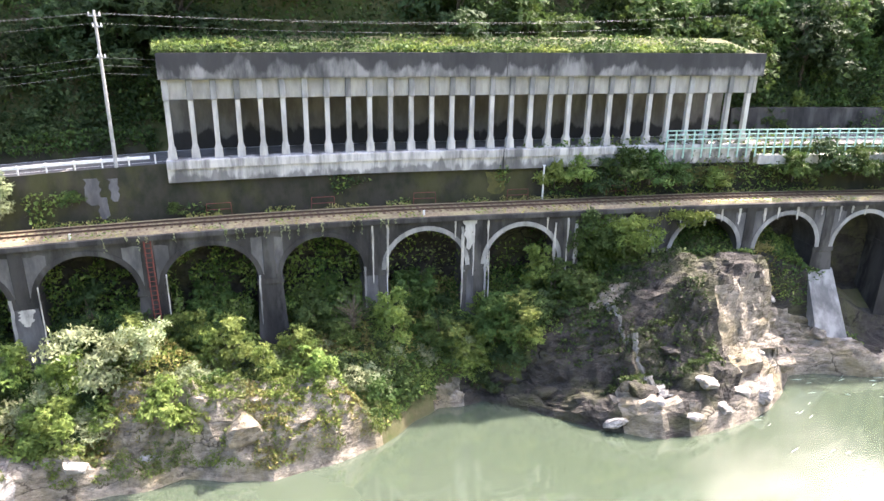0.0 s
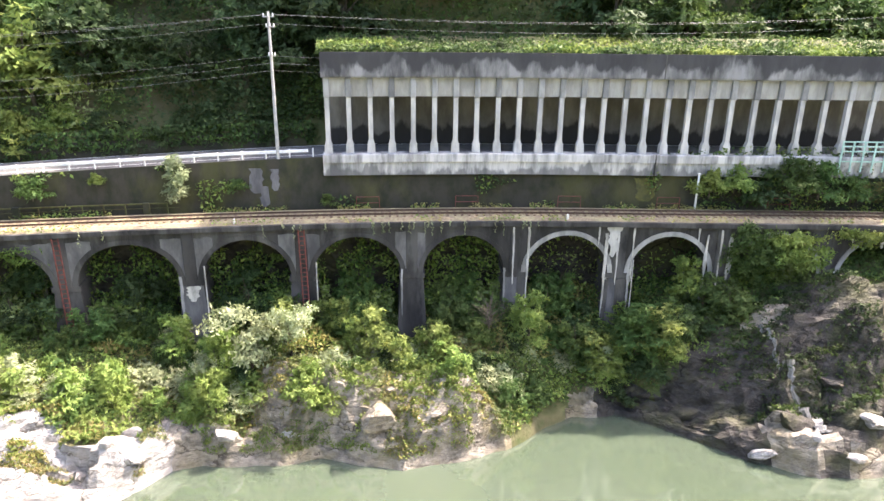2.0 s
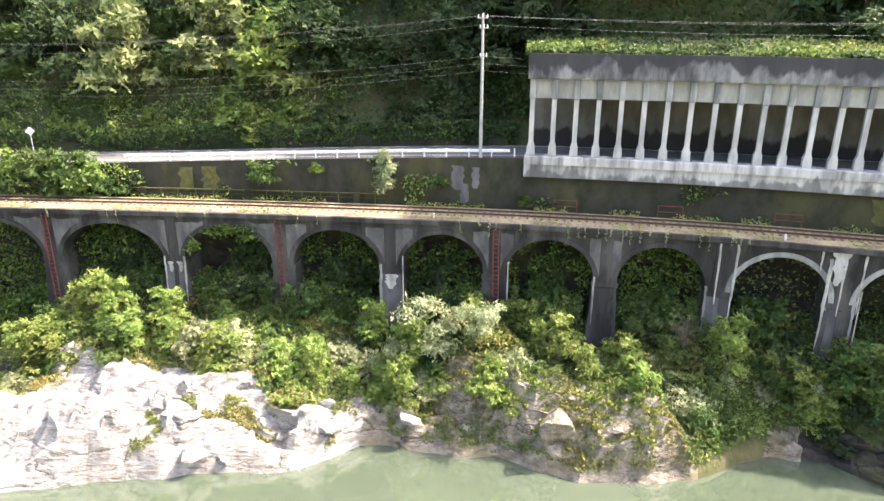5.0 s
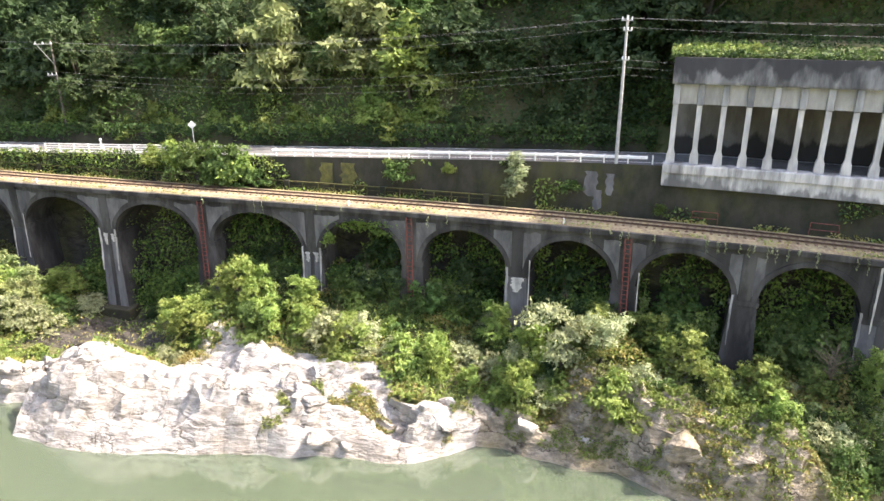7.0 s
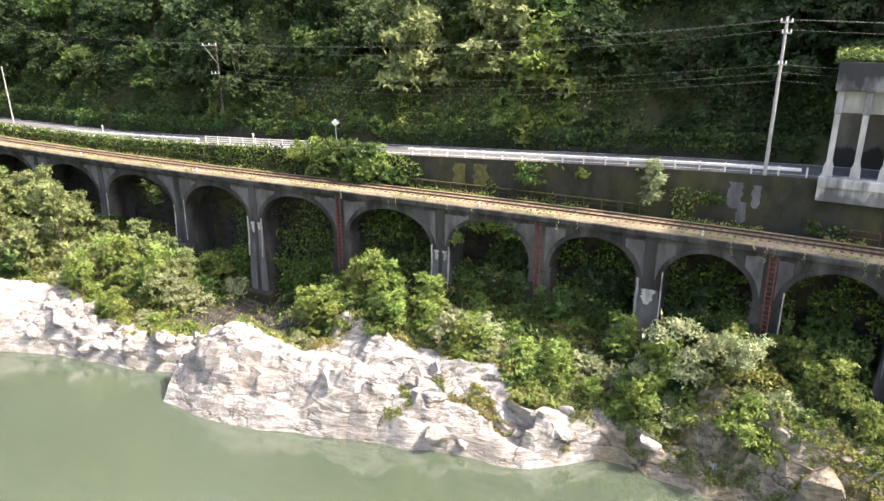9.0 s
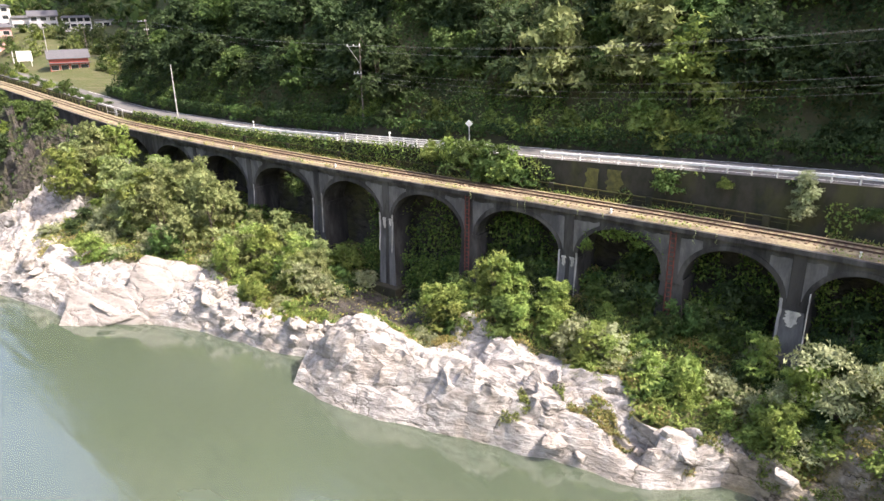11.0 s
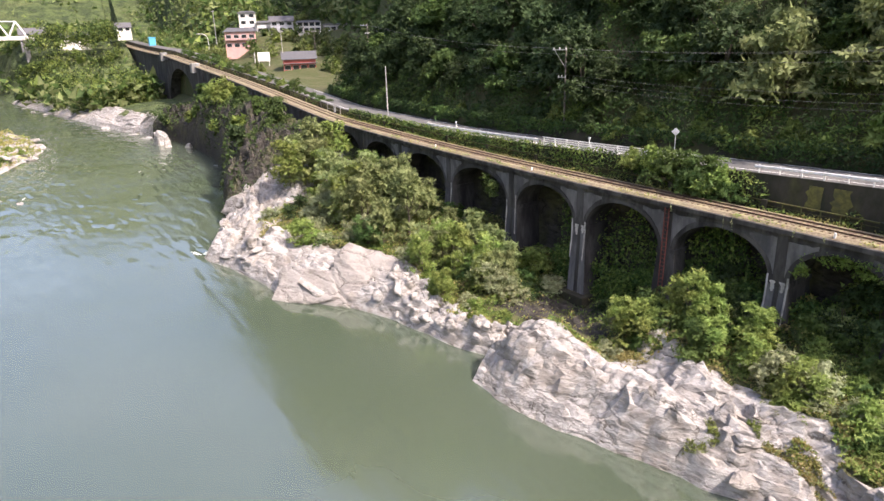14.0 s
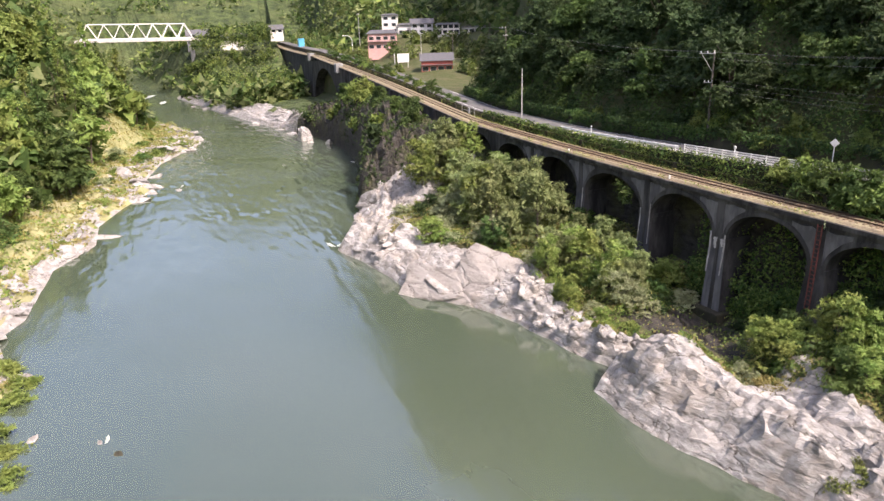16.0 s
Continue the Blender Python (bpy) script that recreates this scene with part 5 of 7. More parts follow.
def rock_mesh(seed, sub=3, flat=0.7, rough=0.35, strata=0.0, planes=17):
    """An angular stone about 2 m across, bounded by random planes and roughened."""
    rng = np.random.default_rng(seed)
    bm = bmesh.new()
    bmesh.ops.create_icosphere(bm, subdivisions=sub, radius=1.0)
    d = np.array([p.co for p in bm.verts])
    axes = np.array([(1, 0, 0), (-1, 0, 0), (0, 1, 0), (0, -1, 0), (0, 0, 1), (0, 0, -1)], float)
    cuts = unit(np.concatenate([axes + 0.3 * rng.normal(size=(6, 3)), rng.normal(size=(planes - 6, 3))]))
    lim = rng.uniform(0.5, 0.78, planes)
    r = np.min(np.where(d @ cuts.T > 0.05, lim / np.maximum(d @ cuts.T, 0.05), 9.0), 1)
    v = d * np.minimum(r, 1.15)[:, None]
    v *= (1 + rough * 0.16 * fbm(v[:, 0] * 3 + 3 * v[:, 2] + seed, v[:, 1] * 3 - v[:, 2] + 9, 3, seed))[:, None]
    if strata:
        v[:, :2] *= (1 + strata * (np.floor((v[:, 2] + 0.3 * v[:, 0]) * 5) % 2 - 0.5))[:, None]
    v[:, 2] *= flat
    for p, co in zip(bm.verts, v):
        p.co = co
    me = bpy.data.meshes.new("rock")
    bm.to_mesh(me)
    bm.free()
    return me


ROCKS = []
for k in range(10):
    me = rock_mesh(300 + k, 3, (0.75, 0.6, 0.85)[k % 3], 0.5, 0.1 if k % 2 else 0.0)
    me.materials.append(M_ROCKW if k < 6 else M_ROCK)
    ROCKS.append(me)
DARKROCKS = []
for k in range(3):
    me = rock_mesh(330 + k, 3, 0.8, 0.5)
    me.materials.append(M_ROCKD)
    DARKROCKS.append(me)


def boulder(x, y, size, k=0, z=None, label="pale broken boulder at the water's edge", squash=(1, 1, 1), turn=0.0, meshes=None):
    z = float(ground_z(x, y)) + 0.1 * size if z is None else z
    k = k % 6 if x < -14 and not meshes else k
    ob = new("boulder", (meshes or ROCKS)[k % len(meshes or ROCKS)])
    ob.matrix_basis = Matrix.LocRotScale((x, y, z), Euler((0.2 * math.sin(k * 2.1), 0.2 * math.cos(k * 1.3), turn)), (size * squash[0], size * squash[1], size * squash[2]))
    return tagged(ob, label, "boulder", "riverside boulders")


def boulders():
    rng = random.Random(21)
    for k in range(58):
        x = rng.uniform(-112, -6) if k < 44 else rng.uniform(28, 60)
        u = rng.uniform(0.2, 4.0)
        if -56 < x < -29 or -90 < x < -70:
            continue
        boulder(x, float(shore(x)) + u, rng.uniform(0.5, 1.4), rng.randrange(10), turn=rng.uniform(0, 6), squash=(rng.uniform(0.9, 1.5), 1, rng.uniform(0.7, 1.1)))
    for k in range(46):
        x = rng.uniform(-265, -55)
        boulder(x, float(bank(x)) - rng.uniform(-0.8, 6), rng.uniform(0.8, 2.6), rng.randrange(10), label="pale flat boulder on the grassy far bank", turn=rng.uniform(0, 6), squash=(1.5, 1, 0.55))
    # large masses
    for x, y, s, q, k in ((-24, 43.0, 1.6, (1.4, 0.9, 0.7), 5), (-20.5, 43.6, 1.5, (1.3, 0.9, 0.7), 1), (-9.5, 46.4, 2.0, (1.3, 0.9, 0.9), 2), (-5.2, 46.6, 1.3, (1.4, 0.9, 0.8), 4), (1.5, 45.6, 2.0, (0.9, 0.9, 1.3), 6), (5.6, 45.6, 1.9, (1.2, 0.9, 1.1), 7), (-1.2, 47.6, 1.7, (0.9, 0.8, 1.4), 8),
                          (-75, 35.5, 3.0, (1.6, 0.8, 0.55), 9), (-79.5, 31.5, 3.2, (1.5, 0.9, 0.6), 6), (-66, 38.2, 2.4, (1.3, 0.8, 0.8), 7), (-61, 39.2, 2.2, (1.3, 0.8, 0.8), 8), (-88, 29.5, 2.8, (1.5, 0.9, 0.5), 3), (-95, 27.6, 2.6, (1.6, 0.9, 0.5), 0), (-101, 26, 2.0, (1.6, 0.9, 0.4), 1), (-112, 31, 3.4, (1.2, 1, 1.0), 7), (-120, 34, 3.2, (1.2, 1, 1.1), 8),
                          (45.4, 39.2, 1.5, (1.2, 0.9, 0.9), 2), (42.6, 39.4, 1.7, (1.4, 0.9, 0.7), 0), (40.2, 38.2, 1.1, (1.1, 0.9, 0.9), 5), (46.8, 38.6, 0.9, (1.1, 1, 0.9), 1), (44.8, 41.6, 2.4, (1.1, 0.8, 0.8), 6), (48.5, 43.0, 2.2, (1.1, 0.8, 0.8), 7), (-219, 41.5, 3.6, (0.9, 0.8, 2.6), 9), (-213, 43, 2.2, (1.2, 1, 0.9), 6), (-208, 47, 1.8, (1, 1, 1.6), 8), (-176, 45.5, 2.2, (1, 1, 1.2), 7), (-236, 41, 3.6, (1.5, 1, 0.7), 2), (-250, 38, 3.8, (1.6, 1, 0.6), 3), (-266, 34, 4.0, (1.6, 1, 0.6), 5), (-285, 30, 3.6, (1.8, 1, 0.5), 1), (-305, 27, 4.2, (1.8, 1, 0.5), 4), (-330, 22, 4.4, (2.0, 1, 0.5), 0), (-352, 17, 4.0, (2.2, 1, 0.45), 2), (-375, 12, 4.5, (2.2, 1, 0.4), 3),
                          (-228, 6, 4.6, (1.7, 1.1, 0.5), 6), (-219, 3, 4.0, (1.6, 1.2, 0.45), 7), (-208, -1, 3.2, (1.5, 1, 0.5), 8), (-196, -4.5, 3.0, (1.6, 1, 0.45), 9), (-176, -8, 2.6, (1.6, 1, 0.45), 0), (-150, -11.5, 2.4, (1.8, 1, 0.45), 1), (-127, -13, 2.6, (2.0, 0.9, 0.4), 2), (-106, -19, 2.4, (1.6, 1, 0.5), 4), (-97, -20, 2.0, (1.6, 1, 0.5), 5), (-240, 2, 3.4, (1.5, 1, 0.5), 3)):
        boulder(x, y, s, k, z=max(0.0, float(ground_z(x, y))) - (0.65 if -52 < x < 9 else 0.4) * s, label="massive pale rock outcrop rising from the river", squash=q, turn=0.3 * math.sin(x))
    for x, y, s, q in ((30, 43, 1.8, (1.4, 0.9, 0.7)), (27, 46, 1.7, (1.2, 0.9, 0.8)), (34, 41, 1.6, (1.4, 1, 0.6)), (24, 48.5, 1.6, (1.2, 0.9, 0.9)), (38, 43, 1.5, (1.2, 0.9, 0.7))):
        boulder(x, y, s, int(x), z=float(ground_z(x, y)) - 0.2 * s, label="wet rock slope below the viaduct, also coloured dark for shade", squash=q, meshes=DARKROCKS)


boulders()


def slab(x, y, z, size, turn, tip, seed):
    """A smooth tilted plate of pale rock."""
    me = rock_mesh(seed, 4, 1.0, 0.12, 0.0, 9)
    me.materials.append(M_SLAB)
    ob = new("rock_slab", me)
    ob.matrix_basis = pose(x, y, z, tip, 0, turn) @ Matrix.Diagonal((*size, 1))
    tagged(ob, "smooth tilted slab of pale pinkish rock at the water", "rock", "headland slabs")


M_SLAB = mat("pale_slab_rock", (0.27, 0.253, 0.232), (0.19, 0.176, 0.16), scale=0.5, c3=(0.3, 0.292, 0.275), scale3=0.25, bump=0.4, bump_scale=2.5, dist=0.06, rough=0.85, cracks=0.7)
slab(-80.2, 31.4, 0.6, (6.2, 4.0, 3.0), 42, 42, 401)
slab(-76.2, 36.0, 1.6, (8.0, 5.4, 3.4), 38, 40, 404)
rk2 = random.Random(91)
for k in range(70):
    x = rk2.uniform(-73, -53)
    y = float(shore(x)) + rk2.uniform(0.3, 5.5)
    boulder(x, y, rk2.uniform(0.5, 1.25), rk2.randrange(10), label="angular jointed block of pale rock", turn=rk2.uniform(0, 6), squash=(rk2.uniform(0.7, 1.1), rk2.uniform(0.7, 1.0), rk2.uniform(0.9, 1.5)))

# ---- viaduct details ----


def ragged(x, z0, z1, w, seed, material, name="lime_streak", off=None, lean=0.0, slope=0.0):
    """A thin patch with ragged edges on the viaduct's face."""
    rng = np.random.default_rng(seed)
    n = 17
    zs = np.linspace(z1, z0, n)
    taper = 1 - 0.55 * np.linspace(0, 1, n) ** 2
    left = -w / 2 * (0.25 + 1.1 * rng.random(n)) * taper
    right = w / 2 * (0.25 + 1.1 * rng.random(n)) * taper
    ease = np.array([0.25, 0.5, 0.25])
    left[1:-1], right[1:-1] = np.convolve(left, ease, "valid"), np.convolve(right, ease, "valid")
    left[-1], right[-1] = left[-1] * 0.35, right[-1] * 0.35
    y0 = FRONT - 0.125 if off is None else off
    verts, faces = [], []
    for k in range(n):
        yk = y0 - slope * max(0.0, SPRING - 0.5 - zs[k])
        verts += [(left[k] + lean * k, yk, zs[k]), (right[k] + lean * k, yk, zs[k]), (right[k] + lean * k, yk + 0.08, zs[k]), (left[k] + lean * k, yk + 0.08, zs[k])]
    for k in range(n - 1):
        for j in range(4):
            a, b = 4 * k + j, 4 * k + (j + 1) % 4
            faces.append((a, a + 4, b + 4, b))
    faces += [(0, 1, 2, 3), (4 * n - 1, 4 * n - 2, 4 * n - 3, 4 * n - 4)]
    ob = part(name, mesh_of(name, verts, faces, material), material, viaduct)
    ob.matrix_basis = pose(*along(x), 0, 0, heading(x))
    return ob


def spandrel_panel(x, seed):
    """Paler plaster on the face above a pier, with a ragged head."""
    rng = np.random.default_rng(seed)
    n = 13
    xs = np.linspace(-3.1, 3.1, n)
    # the dark band left above paints the deck's overhang shade and black staining
    top = 14.55 + 0.25 * rng.random(n) - 0.12 * np.abs(xs) * 0
    half = 0.95
    low = np.array([SPRING + 0.4 if abs(v) < half else min(SPRING + 3.3 * math.sqrt(max(0, 1 - ((4.0 - (abs(v) - half)) / 4.0) ** 2)) + 0.55, 14.4) for v in xs])
    y0 = FRONT - 0.03
    verts, faces = [], []
    for k in range(n):
        verts += [(xs[k], y0, low[k]), (xs[k], y0, max(top[k], low[k] + 0.02)), (xs[k], y0 + 0.05, max(top[k], low[k] + 0.02)), (xs[k], y0 + 0.05, low[k])]
    for k in range(n - 1):
        for j in range(4):
            a, b = 4 * k + j, 4 * k + (j + 1) % 4
            faces.append((a, b, b + 4, a + 4))
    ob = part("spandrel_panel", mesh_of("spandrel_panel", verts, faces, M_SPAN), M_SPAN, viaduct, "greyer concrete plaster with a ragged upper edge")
    ob.matrix_basis = pose(*along(x), 0, 0, heading(x))


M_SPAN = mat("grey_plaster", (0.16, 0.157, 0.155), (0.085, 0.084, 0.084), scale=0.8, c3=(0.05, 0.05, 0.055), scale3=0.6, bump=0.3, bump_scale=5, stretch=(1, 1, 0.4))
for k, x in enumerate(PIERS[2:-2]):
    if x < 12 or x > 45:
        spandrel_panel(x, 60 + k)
rs = random.Random(4)
for x in (14.0, 15.3, 22.0, 23.0, 24.3, 30.6, 31.8, 32.6):
    ragged(x, SPRING - rs.uniform(0, 5), TOP - rs.uniform(0.1, 0.8), rs.uniform(0.14, 0.34), int(x * 10), M_LIME)
for x in (21.3, 22.4, 29.8, 43, 45.5, 47.2, 49, 51.6, 53, 55, 57.5, 59.4, 60.6, 62):
    ragged(x, TOP - rs.uniform(0.8, 1.8), TOP - 0.05, rs.uniform(0.15, 0.4), int(x * 10), M_LIME)
ragged(-13.4, SPRING - 1.9, SPRING - 0.5, 1.35, 11, M_LIME, off=FRONT - 0.16)
for x in (-33.9, -33.0, -57.2, -56.3):
    ragged(x, SPRING - rs.uniform(0.9, 1.4), SPRING - 0.1, 0.5, int(-x * 10), M_LIME, off=FRONT - 0.14)
ragged(22.6, 12.4, TOP - 0.02, 1.2, 7, M_CONCP, "pale_patch", off=FRONT - 0.14)
for x in (-34.45, -32.6, -57.9, -56.0, -69.5, -82.0, -14.3, 4.3, 13.3, 24.1):
    ragged(x, SPRING - rs.uniform(3.5, 5.5), SPRING + 0.4, rs.uniform(0.16, 0.3), int(abs(x) * 7), M_LIME if x < -30 else M_CONC, off=FRONT - 0.1, slope=0.09)
def pier_face(x, x0, x1, z0, material, label=""):
    """A thin paler skin on a pier's leaning front, painting the sky's light on it."""
    bm = bmesh.new()
    base = float(ground_z(x, float(yd(x)))) - 3
    verts = []
    for z in (z0, SPRING - 0.52):
        g = 0.55 * (SPRING - 0.5 - z) / (SPRING - 0.5 - base)
        w = 1.0 + g
        verts += [(x0 * w, FRONT + 0.02 - g - 0.03, z), (x1 * w, FRONT + 0.02 - g - 0.03, z), (x1 * w, FRONT + 0.1 - g, z), (x0 * w, FRONT + 0.1 - g, z)]
    vs = [bm.verts.new(v) for v in verts]
    for f in ((0, 1, 5, 4), (1, 2, 6, 5), (3, 0, 4, 7), (0, 3, 2, 1), (4, 5, 6, 7)):
        bm.faces.new([vs[i] for i in f])
    q = part("pier_face", bm, material, viaduct, label)
    q.matrix_basis = pose(*along(x), 0, 0, heading(x))


# sky light on the pier fronts, put into a paler streaked colour
M_PIERF = mat("grey_sky_lit_pier", (0.15, 0.15, 0.152), (0.07, 0.071, 0.075), scale=0.9, c3=(0.05, 0.05, 0.055), scale3=0.5, bump=0.3, bump_scale=5, stretch=(1, 1, 0.25), amount3=0.7)
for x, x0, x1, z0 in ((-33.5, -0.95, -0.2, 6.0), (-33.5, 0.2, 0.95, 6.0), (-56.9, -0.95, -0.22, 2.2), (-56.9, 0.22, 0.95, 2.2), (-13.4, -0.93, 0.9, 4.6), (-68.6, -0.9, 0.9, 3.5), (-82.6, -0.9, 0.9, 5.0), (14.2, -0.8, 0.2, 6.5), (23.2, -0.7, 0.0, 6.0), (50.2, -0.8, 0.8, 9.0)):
    pier_face(x, x0, x1, z0, M_PIERF, "grey skin painted for sky light, with dark weathered streaks")
# sunlight on the inner flanks of the two pale arches, added as pale facings
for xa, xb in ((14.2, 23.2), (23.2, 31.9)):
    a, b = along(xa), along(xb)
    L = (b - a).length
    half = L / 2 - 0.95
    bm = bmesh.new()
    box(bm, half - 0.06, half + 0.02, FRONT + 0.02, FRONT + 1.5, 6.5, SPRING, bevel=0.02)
    q = part("jamb_lining", bm, M_CONCP, viaduct, "pier flank with sunlight painted on as a pale facing")
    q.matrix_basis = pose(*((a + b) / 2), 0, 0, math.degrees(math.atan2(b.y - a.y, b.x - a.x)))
# downpipes and joints
for x, dz in ((-12.25, 5.0), (-3.0, 6.0), (24.4, 5.5), (-67.6, 5.0), (15.2, 7.0)):
    bm = bmesh.new()
    tube(bm, (0, FRONT - 0.22, 12.2), (0, FRONT - 0.42, 12.2 - dz), 0.055, sides=6)
    q = part("downpipe", bm, M_LIME, viaduct, "pale drain pipe")
    q.matrix_basis = pose(*along(x), 0, 0, heading(x))
for x in (-33.5, -56.9, -68.6, 23.2):
    bm = bmesh.new()
    box(bm, -0.14, 0.14, FRONT - 0.5, FRONT + 0.1, 4.0, SPRING - 0.6, pose(0, 0, 0, -2.2, 0, 0))
    q = part("joint_recess", bm, M_CONCD, viaduct)
    q.matrix_basis = pose(*along(x), 0, 0, heading(x))
for x, z in ((-33.5, 5.9), (-56.9, 2.6), (-23.3, 5.4)):
    bm = bmesh.new()
    box(bm, -2.0, 2.0, FRONT - 1.3, BACK, z - 1.6, z, bevel=0.08)
    q = part("footing", bm, M_MOSSWALL, viaduct, "mossy concrete footing")
    q.matrix_basis = pose(*along(x), 0, 0, heading(x))
# battered concrete footing that runs down to the river
bm = bmesh.new()
vs = [bm.verts.new(c) for c in ((-1.5, -4.6, 0.8), (1.9, -4.6, 0.8), (1.4, 0.2, 8.6), (-1.3, 0.2, 8.6), (-1.5, 1, 0.8), (1.9, 1, 0.8), (1.4, 1, 8.6), (-1.3, 1, 8.6))]
for f in ((0, 1, 2, 3), (4, 7, 6, 5), (0, 3, 7, 4), (1, 5, 6, 2), (3, 2, 6, 7), (0, 4, 5, 1)):
    bm.faces.new([vs[i] for i in f])
q = part("battered_footing", bm, M_CONC, viaduct, "cracked grey concrete apron under a pier")
q.matrix_basis = pose(*along(58.4), 0, 0, heading(58.4))


def ladder(x, z0):
    th = thing("drain_ladder", "rusty red lattice ladder bolted to a viaduct pier", "ladder", pose(*along(x), 0, 0, heading(x)), "red ladders")
    foot, head = Vector((0.15, FRONT - 0.75, z0)), Vector((0.0, FRONT - 0.3, 15.4))
    for dx in (-0.24, 0.24):
        bm = bmesh.new()
        tube(bm, foot + Vector((dx, 0, 0)), head + Vector((dx, 0, 0)), 0.06, sides=6)
        part("stile", bm, M_RUST, th)
    bm = bmesh.new()
    tube(bm, (-0.24, 0, 0), (0.24, 0, 0), 0.035, sides=5)
    me = bpy.data.meshes.new("rung")
    bm.to_mesh(me)
    bm.free()
    me.materials.append(M_RUST)
    n = int((15.4 - z0) / 0.4)
    for k in range(1, n):
        r = new("rung", me)
        r.parent = th
        r.matrix_basis = Matrix.Translation(foot.lerp(head, k / n))


for x, z in ((-45.2, 6.2), (-23.4, 5.6), (-4.1, 5.0)):
    ladder(x, z)


def leaf_clump(x, o, z, w, h, d, count, size, material, name, label, seed, category="creeper"):
    rng = np.random.default_rng(seed)
    blobs = [((rng.uniform(-w, w) * 0.4, rng.uniform(-d, d) * 0.3, rng.uniform(-h, h) * 0.42), (w * 0.22, d * 0.3, h * 0.2)) for _ in range(12)]
    me = leaves_mesh(name, blobs, count, size, material, seed)
    ob = new(name, me)
    ob.matrix_basis = pose(*along(x, o, z), 0, 0, heading(x))
    return tagged(ob, label, category)


leaf_clump(34.5, -0.3, 12.3, 4.6, 5.6, 1.4, 3200, 0.3, M_LEAF, "ivy", "thick green ivy hanging over a viaduct arch", 1)
leaf_clump(38.6, -0.4, 13.2, 6.0, 4.0, 1.4, 3000, 0.3, M_LEAFB, "ivy", "thick green ivy hanging over a viaduct arch", 2)
leaf_clump(43, -0.3, 14.6, 5.0, 1.6, 0.9, 1400, 0.26, M_LEAFB, "ivy", "light green creeper spilling over the deck edge", 3)
leaf_clump(-28.3, 0.3, 13.6, 6.4, 1.5, 0.8, 1000, 0.24, M_LEAFB, "ivy", "sunlit vine trailing across an arch head", 4)
leaf_clump(-31.6, 0.0, 12.6, 1.2, 1.4, 0.7, 320, 0.24, M_LEAFB, "ivy", "sunlit vine trailing across an arch head", 5)
leaf_clump(-72, -0.5, 12.5, 3.0, 3.2, 1.2, 900, 0.28, M_LEAF, "ivy", "green creeper on a shaded pier", 6)
rv = random.Random(6)
for k in range(34):
    x = rv.uniform(1.5, 16) if k < 22 else rv.uniform(-50, 0)
    ln = rv.uniform(0.3, 1.4)
    pts = np.array([tuple(along(x + rv.uniform(-0.06, 0.06), -0.16 + rv.uniform(-0.04, 0.04), 15.75 - ln * t / 14)) for t in range(15)])
    ob = cover("hanging_vine", "thin pale vine hanging from the deck edge", np.repeat(pts, 2, 0), 0.13, [M_LEAFP], 200 + k, category="vine")
    ob["kind"] = ""
    tagged(ob, group="hanging vines")

# ---- along the track and the road ----


def low_marker(x, o, h=0.45):
    th = thing("track_marker", "short white distance marker beside the track", "marker post", pose(*along(x, o, 15.75), 0, 0, heading(x)), "track markers")
    bm = bmesh.new()
    box(bm, -0.08, 0.08, -0.08, 0.08, 0, h, bevel=0.015)
    part("post", bm, M_WHITE, th)


for x in (18.5, -29.4, -65, -86, -9.5):
    low_marker(x, 0.35)


def hoop(x):
    th = thing("safety_rail", "thin rusty red hoop rail at the wall foot", "handrail", pose(*along(x, 3.95, 15.68), 0, 0, heading(x)), "red hoop rails")
    for a, b in (((-1.05, 0, 0), (-1.0, 0, 1.15)), ((1.05, 0, 0), (1.0, 0, 1.15)), ((-1.0, 0, 1.15), (1.0, 0, 1.15)), ((-1.0, 0, 0.6), (1.0, 0, 0.6))):
        bm = bmesh.new()
        tube(bm, a, b, 0.035, sides=6)
        part("bar", bm, M_RUST, th)


for x in (1.5, 10.2, 19.2, 28.0, 38):
    hoop(x)

wp = thing("white_post", "slim white painted post standing beside the track", "post", pose(*along(30.4, 3.75, 15.68), 0, 0, heading(30.4)))
bm = bmesh.new()
tube(bm, (0, 0, 0), (0, 0, 3.4), 0.1, 0.09, 8)
part("shaft", bm, M_WHITE, wp)
bm = bmesh.new()
box(bm, -0.13, 0.13, -0.13, 0.13, 3.4, 3.46)
part("cap", bm, M_WHITE, wp)


def moss_rail(x0, x1):
    th = thing("parapet_railing", "low mossy iron railing behind the track", "railing")
    strip("top_rail", x0, x1, [(4.0, 16.62), (4.0, 16.72), (4.1, 16.74), (4.1, 16.62)], M_MOSSRAIL, th, zfun=rise)
    strip("mid_rail", x0, x1, [(4.03, 16.25), (4.03, 16.3), (4.07, 16.3), (4.07, 16.25)], M_MOSSRAIL, th, zfun=rise)
    bm = bmesh.new()
    box(bm, -0.05, 0.05, -0.05, 0.05, 0, 0.98)
    me = bpy.data.meshes.new("post")
    bm.to_mesh(me)
    bm.free()
    me.materials.append(M_MOSSRAIL)
    bm = bmesh.new()
    box(bm, -0.28, 0.28, -0.16, 0.16, 0, 1.12, bevel=0.03)
    me2 = bpy.data.meshes.new("pillar")
    bm.to_mesh(me2)
    bm.free()
    me2.materials.append(M_MOSSWALL)
    x, k = x0, 0
    while x < x1:
        ob = new("post" if k % 6 else "pillar", me if k % 6 else me2)
        ob.parent = th
        ob.matrix_basis = pose(*along(x, 4.05, 15.66 + float(rise(x))), 0, 0, heading(x))
        x += 1.7
        k += 1


moss_rail(-160, -14.5)
moss_rail(-330, -160.5)


